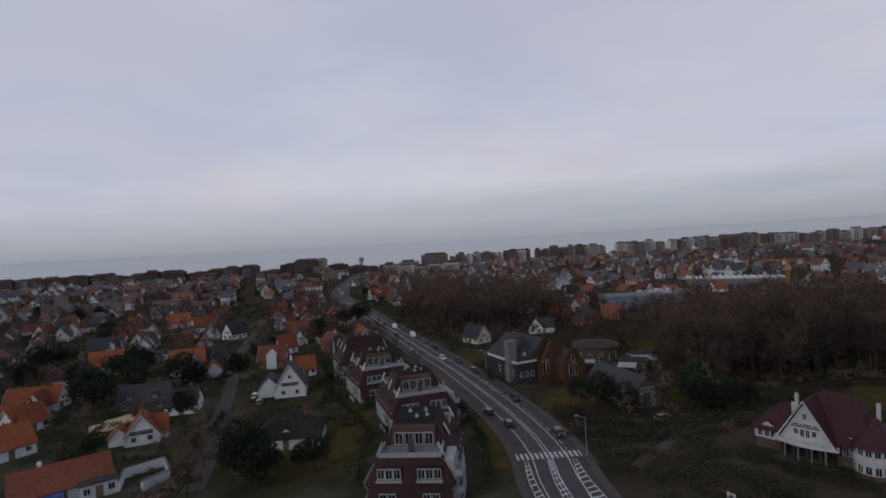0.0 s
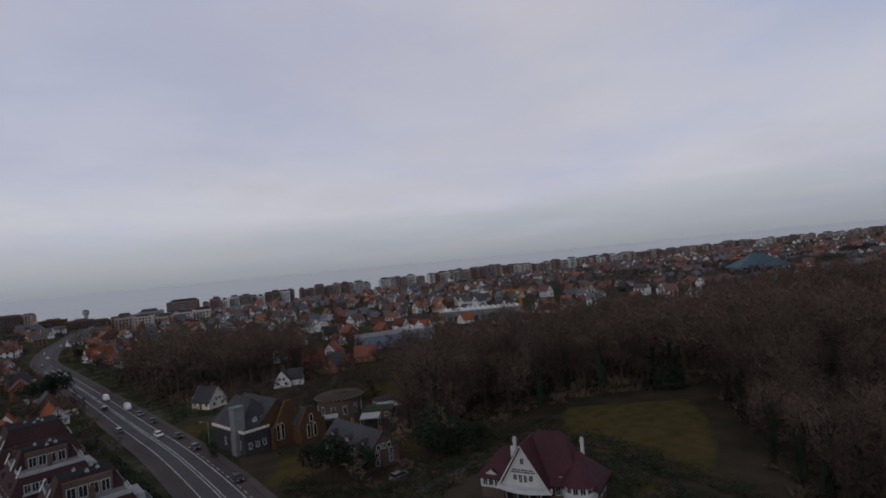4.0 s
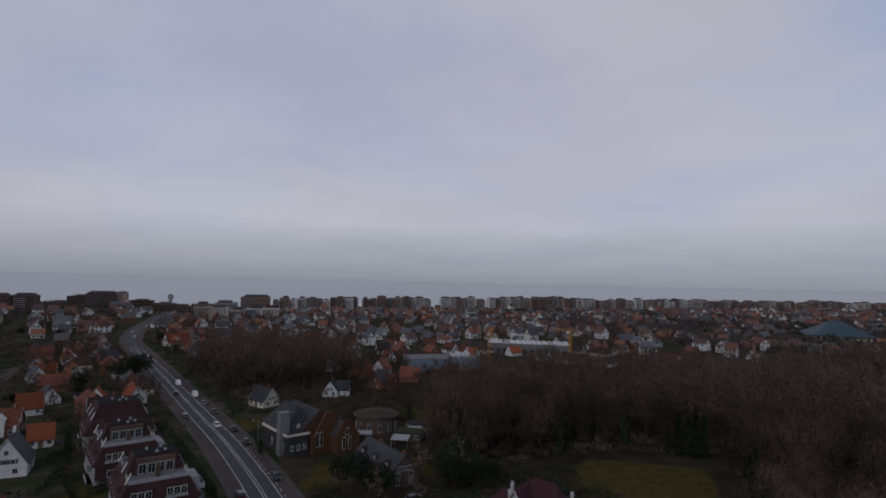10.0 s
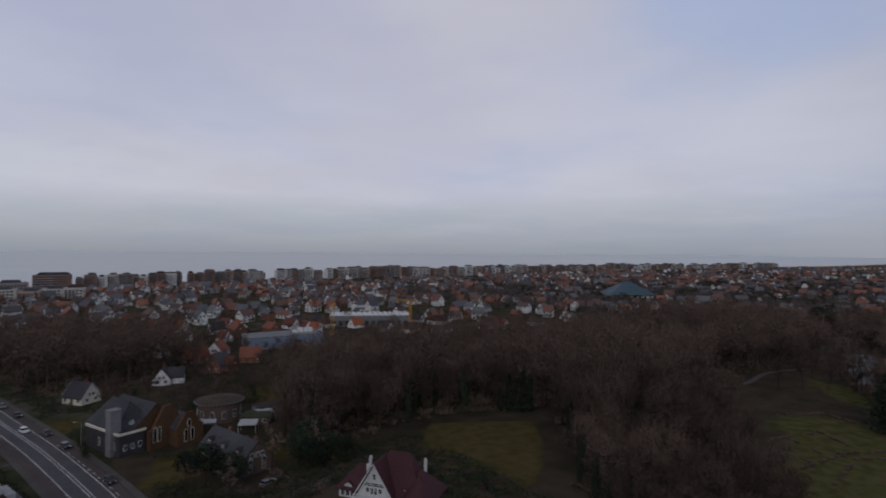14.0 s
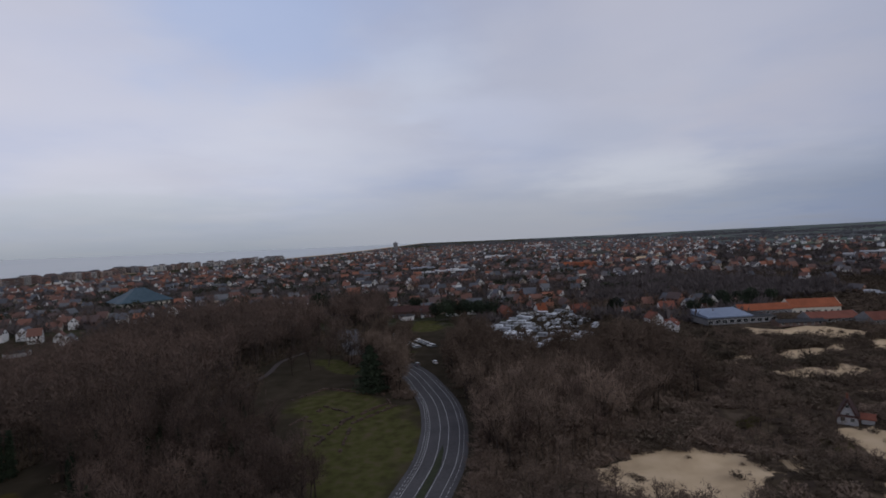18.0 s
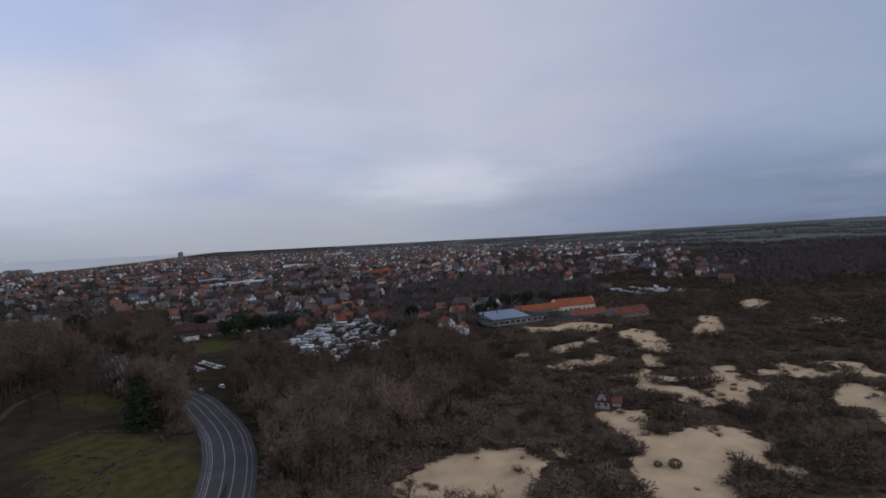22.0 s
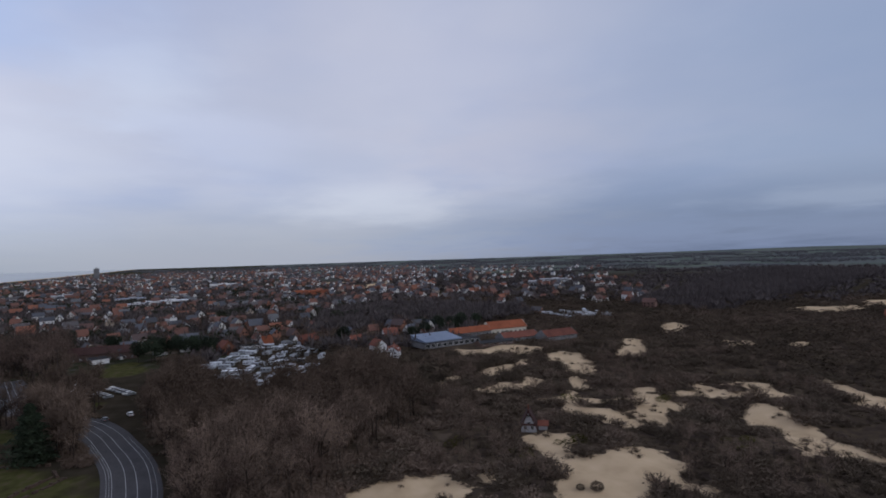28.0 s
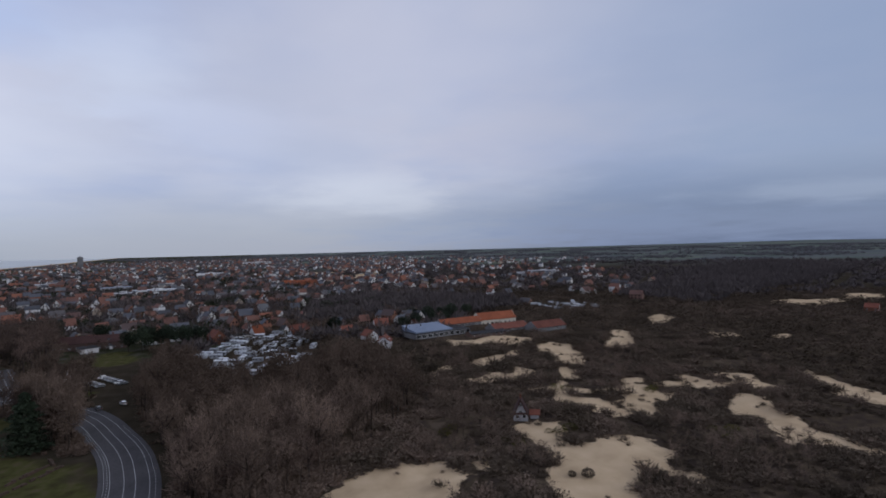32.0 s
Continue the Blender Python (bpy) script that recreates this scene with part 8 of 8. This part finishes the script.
fine_line = spline([Vector(p) for p in MAIN], 1.0)
# vehicle, near which place of the road, how far right of its middle, turned round
for kind, x, y, off, back in (("car_dark", 9, 146, -5.3, 0), ("car_dark", 14, 139, 5.2, 1), ("car_dark", 15, 119, -5.4, 0), ("car_dark", 22, 130, 3.4, 1),
                              ("van", -36, 281, -2.6, 0), ("van", -28, 252, -4.6, 0), ("car_grey", -20, 237, -5.0, 0), ("car_white", -6, 203, -1.8, 0), ("car_dark", -8, 193, -5.2, 0), ("car_grey", -4, 222, 5.2, 1), ("car_dark", -14, 222, -5.2, 0),
                              ("car_white", -62, 385, -2.0, 0), ("car_dark", -55, 355, 2.2, 1), ("car_grey", -84, 450, 2.0, 1), ("car_white", -97, 500, -2.0, 0), ("car_white", -106, 545, 2.0, 1), ("car_dark", -70, 400, 5.0, 1), ("car_dark", -2, 178, -5.2, 0),
                              ("car_dark", -26, 262, 1.8, 1), ("car_white", -112, 600, -4.0, 0)):
    i = near(fine_line, x, y)
    d = (fine_line[i + 1] - fine_line[i - 1]).normalized()
    p = fine_line[i] + Vector((d.y, -d.x)) * off
    m = pose(p.x, p.y, ground_z(p.x, p.y) + 0.065, 0, 0, math.degrees(math.atan2(d.y, d.x)) + 180 * back)
    if kind in first:
        copy_thing(fleet[kind], m)
    else:
        fleet[kind].matrix_world = m
        first.add(kind)
for kind, x, y, r in (("car_grey", -56, 158, 100), ("car_white", -60, 165, 105), ("car_dark", -80, 196, 100), ("car_grey", 49, 126, 20), ("car_dark", 56, 112, -50), ("car_grey", 270, 48, 25), ("car_white", 274, 40, 25)):
    copy_thing(fleet[kind], pose(x, y, 0.06, 0, 0, r))


# ---------- street lamps and signs ----------
def street_lamp():
    top = thing("street_lamp", 0, 0, 0, 0, "tall grey street lamp with a single arm", "street lamp", "street lamps along the road")
    b = Build()
    b.tube(0, 0, 0, 7.8, 0.07, 0.045, 8)
    part("pole", b, M["steel"], top)
    b = Build()
    b.solid([(-0.05, -0.04, 7.6), (0.05, -0.04, 7.6), (0.05, 0.04, 7.6), (-0.05, 0.04, 7.6)], [(1.5, -0.04, 8.1), (1.6, -0.04, 8.1), (1.6, 0.04, 8.1), (1.5, 0.04, 8.1)])
    part("arm", b, M["steel"], top)
    b = Build()
    b.box(1.4, 2.1, -0.14, 0.14, 8.05, 8.2)
    part("lamp_head", b, M["grey"], top)
    return top


lamp = street_lamp()
for k, (x, y) in enumerate(((27, 108), (8, 176), (-24, 262), (-62, 370))):
    i = near(fine_line, x, y)
    d = (fine_line[i + 1] - fine_line[i - 1]).normalized()
    side = 7.4 if (x - fine_line[i].x) * d.y - (y - fine_line[i].y) * d.x > 0 else -7.4
    p = fine_line[i] + Vector((d.y, -d.x)) * side
    m = pose(p.x, p.y, 0.15, 0, 0, math.degrees(math.atan2(d.y, d.x)) + (90 if side > 0 else -90))
    if k:
        copy_thing(lamp, m)
    else:
        lamp.matrix_world = m
board = thing("sign_board", 42.5, 83.5, 0, -60, "white upright sign board with a small blue mark", "sign")
b = Build()
b.box(-0.7, 0.7, -0.06, 0.06, 0.3, 3.2)
part("panel", b, M["frame"], board)
b = Build()
b.box(-0.3, 0.3, -0.075, -0.055, 2.2, 2.9)
part("emblem", b, M["blue_metal"], board)
for s in (-0.6, 0.6):
    b = Build()
    b.tube(s, 0, 0, 0.4, 0.05, 0.05, 6)
    part("leg", b, M["steel"], board)


# ---------- hedges, garden walls and ruins ----------
def hedge(x0, y0, x1, y1, h=1.8, w=1.4, label="clipped dark green hedge", mat="hedge"):
    L = math.hypot(x1 - x0, y1 - y0)
    n = int(L * 26)
    rs = np.random.RandomState(int(abs(x0 * 7 + y0 * 13)) % 9999)
    c = np.stack([rs.uniform(-L / 2, L / 2, n), rs.uniform(-w / 2, w / 2, n), rs.uniform(0.1, 1, n) ** 0.6 * h], 1)
    V = (c[:, None] + rs.normal(0, 0.22, (n, 3, 3))).reshape(-1, 3)
    V[:, 2] = np.maximum(V[:, 2], 0.0)
    ob = new("hedge", soup("hedge", V, np.arange(n * 3).reshape(-1, 3), [M[mat]]))
    mx, my = (x0 + x1) / 2, (y0 + y1) / 2
    ob.matrix_world = pose(mx, my, ground_z(mx, my), 0, 0, math.degrees(math.atan2(y1 - y0, x1 - x0)))
    tagged(ob, label, "hedge", "garden hedges")


for q in ((6, 98, 6.5, 118), (6.5, 118, 3, 140), (3, 140, -6, 168), (-6, 168, -16, 196), (-18, 100, -20, 128), (-20, 128, -34, 158), (-34, 158, -46, 200), (-30, 112, -42, 112), (-46, 130, -60, 132), (-60, 132, -62, 148), (-56, 146, -36, 148),
          (-36, 148, -38, 172), (-58, 172, -38, 174), (-62, 118, -84, 118), (-86, 118, -92, 142), (-92, 142, -66, 142), (-98, 150, -114, 146), (-114, 176, -92, 180), (-80, 186, -82, 212), (-106, 214, -86, 218), (-54, 204, -40, 206),
          (4, 238, 4, 222), (4, 222, 26, 216), (26, 216, 30, 238), (13, 168, 10, 196), (28, 158, 42, 152), (54, 152, 66, 148), (66, 200, 70, 222), (44, 204, 70, 200), (76, 84, 82, 104), (82, 104, 74, 112), (46, 84, 52, 78), (50, 104, 44, 112)):
    hedge(*q, h=rng.uniform(1.4, 2.4))
hedge(86, 101, 88.5, 95, 1.8, 1.6, "tall dark hedge at the meadow's edge", "pine")
hedge(88.5, 95, 88, 89, 1.8, 1.6, "tall dark hedge at the meadow's edge", "pine")
hedge(88, 89, 83, 79, 1.8, 1.6, "tall dark hedge at the meadow's edge", "pine")


def ruin_wall(x0, y0, x1, y1, h):
    """A broken low wall: stones of uneven height side by side."""
    top = thing("ruin_wall", x0, y0, ground_z(x0, y0), math.degrees(math.atan2(y1 - y0, x1 - x0)), "low broken brick wall of an excavated ruin", "ruin", "ruined abbey walls")
    L = math.hypot(x1 - x0, y1 - y0)
    x = 0.0
    while x < L:
        w = rng.uniform(0.8, 2.2)
        if rng.random() < 0.7:
            b = Build()
            t, e = rng.uniform(0.35, 0.6), rng.uniform(0.4, 1.2) * h
            b.solid([(x, -t, 0), (x + w, -t, 0), (x + w, t, 0), (x, t, 0)], [(x + 0.08, -t + 0.08, e), (x + w - 0.05, -t + 0.1, e * rng.uniform(0.7, 1.1)), (x + w - 0.1, t - 0.08, e), (x + 0.05, t - 0.05, e * rng.uniform(0.7, 1.1))])
            part("masonry", b, M["ruin"], top)
        x += w


for q in ((230, 79, 221, 52, 0.8), (221, 52, 210, 47, 0.7), (210, 48, 191, 58, 0.8), (208, 44, 188, 55, 0.6), (191, 58, 169, 60, 0.6), (184, 54, 165, 51, 0.6), (214, 87, 230, 79, 0.7), (200, 60, 206, 70, 0.6), (186, 62, 192, 74, 0.6), (176, 60, 179, 70, 0.5), (205, 70, 186, 76, 0.5)):
    ruin_wall(*q)


# ---------- car park, brick lodge and the distant tower block ----------
for k in range(14):
    kind = ("car_grey", "car_dark", "car_grey", "car_white", "car_dark")[k % 5]
    t = copy_thing(fleet[kind], pose(312 + 3.0 * (k % 7) + 1.5 * (k // 7), 52 + 2.0 * (k % 7) - 9 * (k // 7) + 4, ground_z(320, 58) + 0.02, 0, 0, 118 + rng.uniform(-4, 4)))
    tagged(t, {"car_white": "white car in the car park", "car_grey": "silver-grey car in the car park", "car_dark": "dark car in the car park", "van": "white van in the car park"}[kind], "van" if kind == "van" else "car", "vehicles in the car park")
house(436, 86, 88, 42, 13, 4.5, 8.5, "dark_brick", "brown_tile", "long low brick lodge with a brown tiled roof", per=10, dorm=0, name="lodge", chimneys=((0.2, 0), (-0.3, 0)))
top = thing("tower_block", 2587, 586, ground_z(2587, 586), 12, "lone tower block on the far coast", "tower block")
box_part("wall", top, "concrete", -14, 14, -10, 10, 0, 48)
box_part("lift_house", top, "grey", -5, 5, -4, 4, 48, 53)
for k in range(15):
    box_part("window_band", top, "glass", -13.5, 13.5, -10.1, -9.9, 1.2 + 3.1 * k, 2.6 + 3.1 * k)
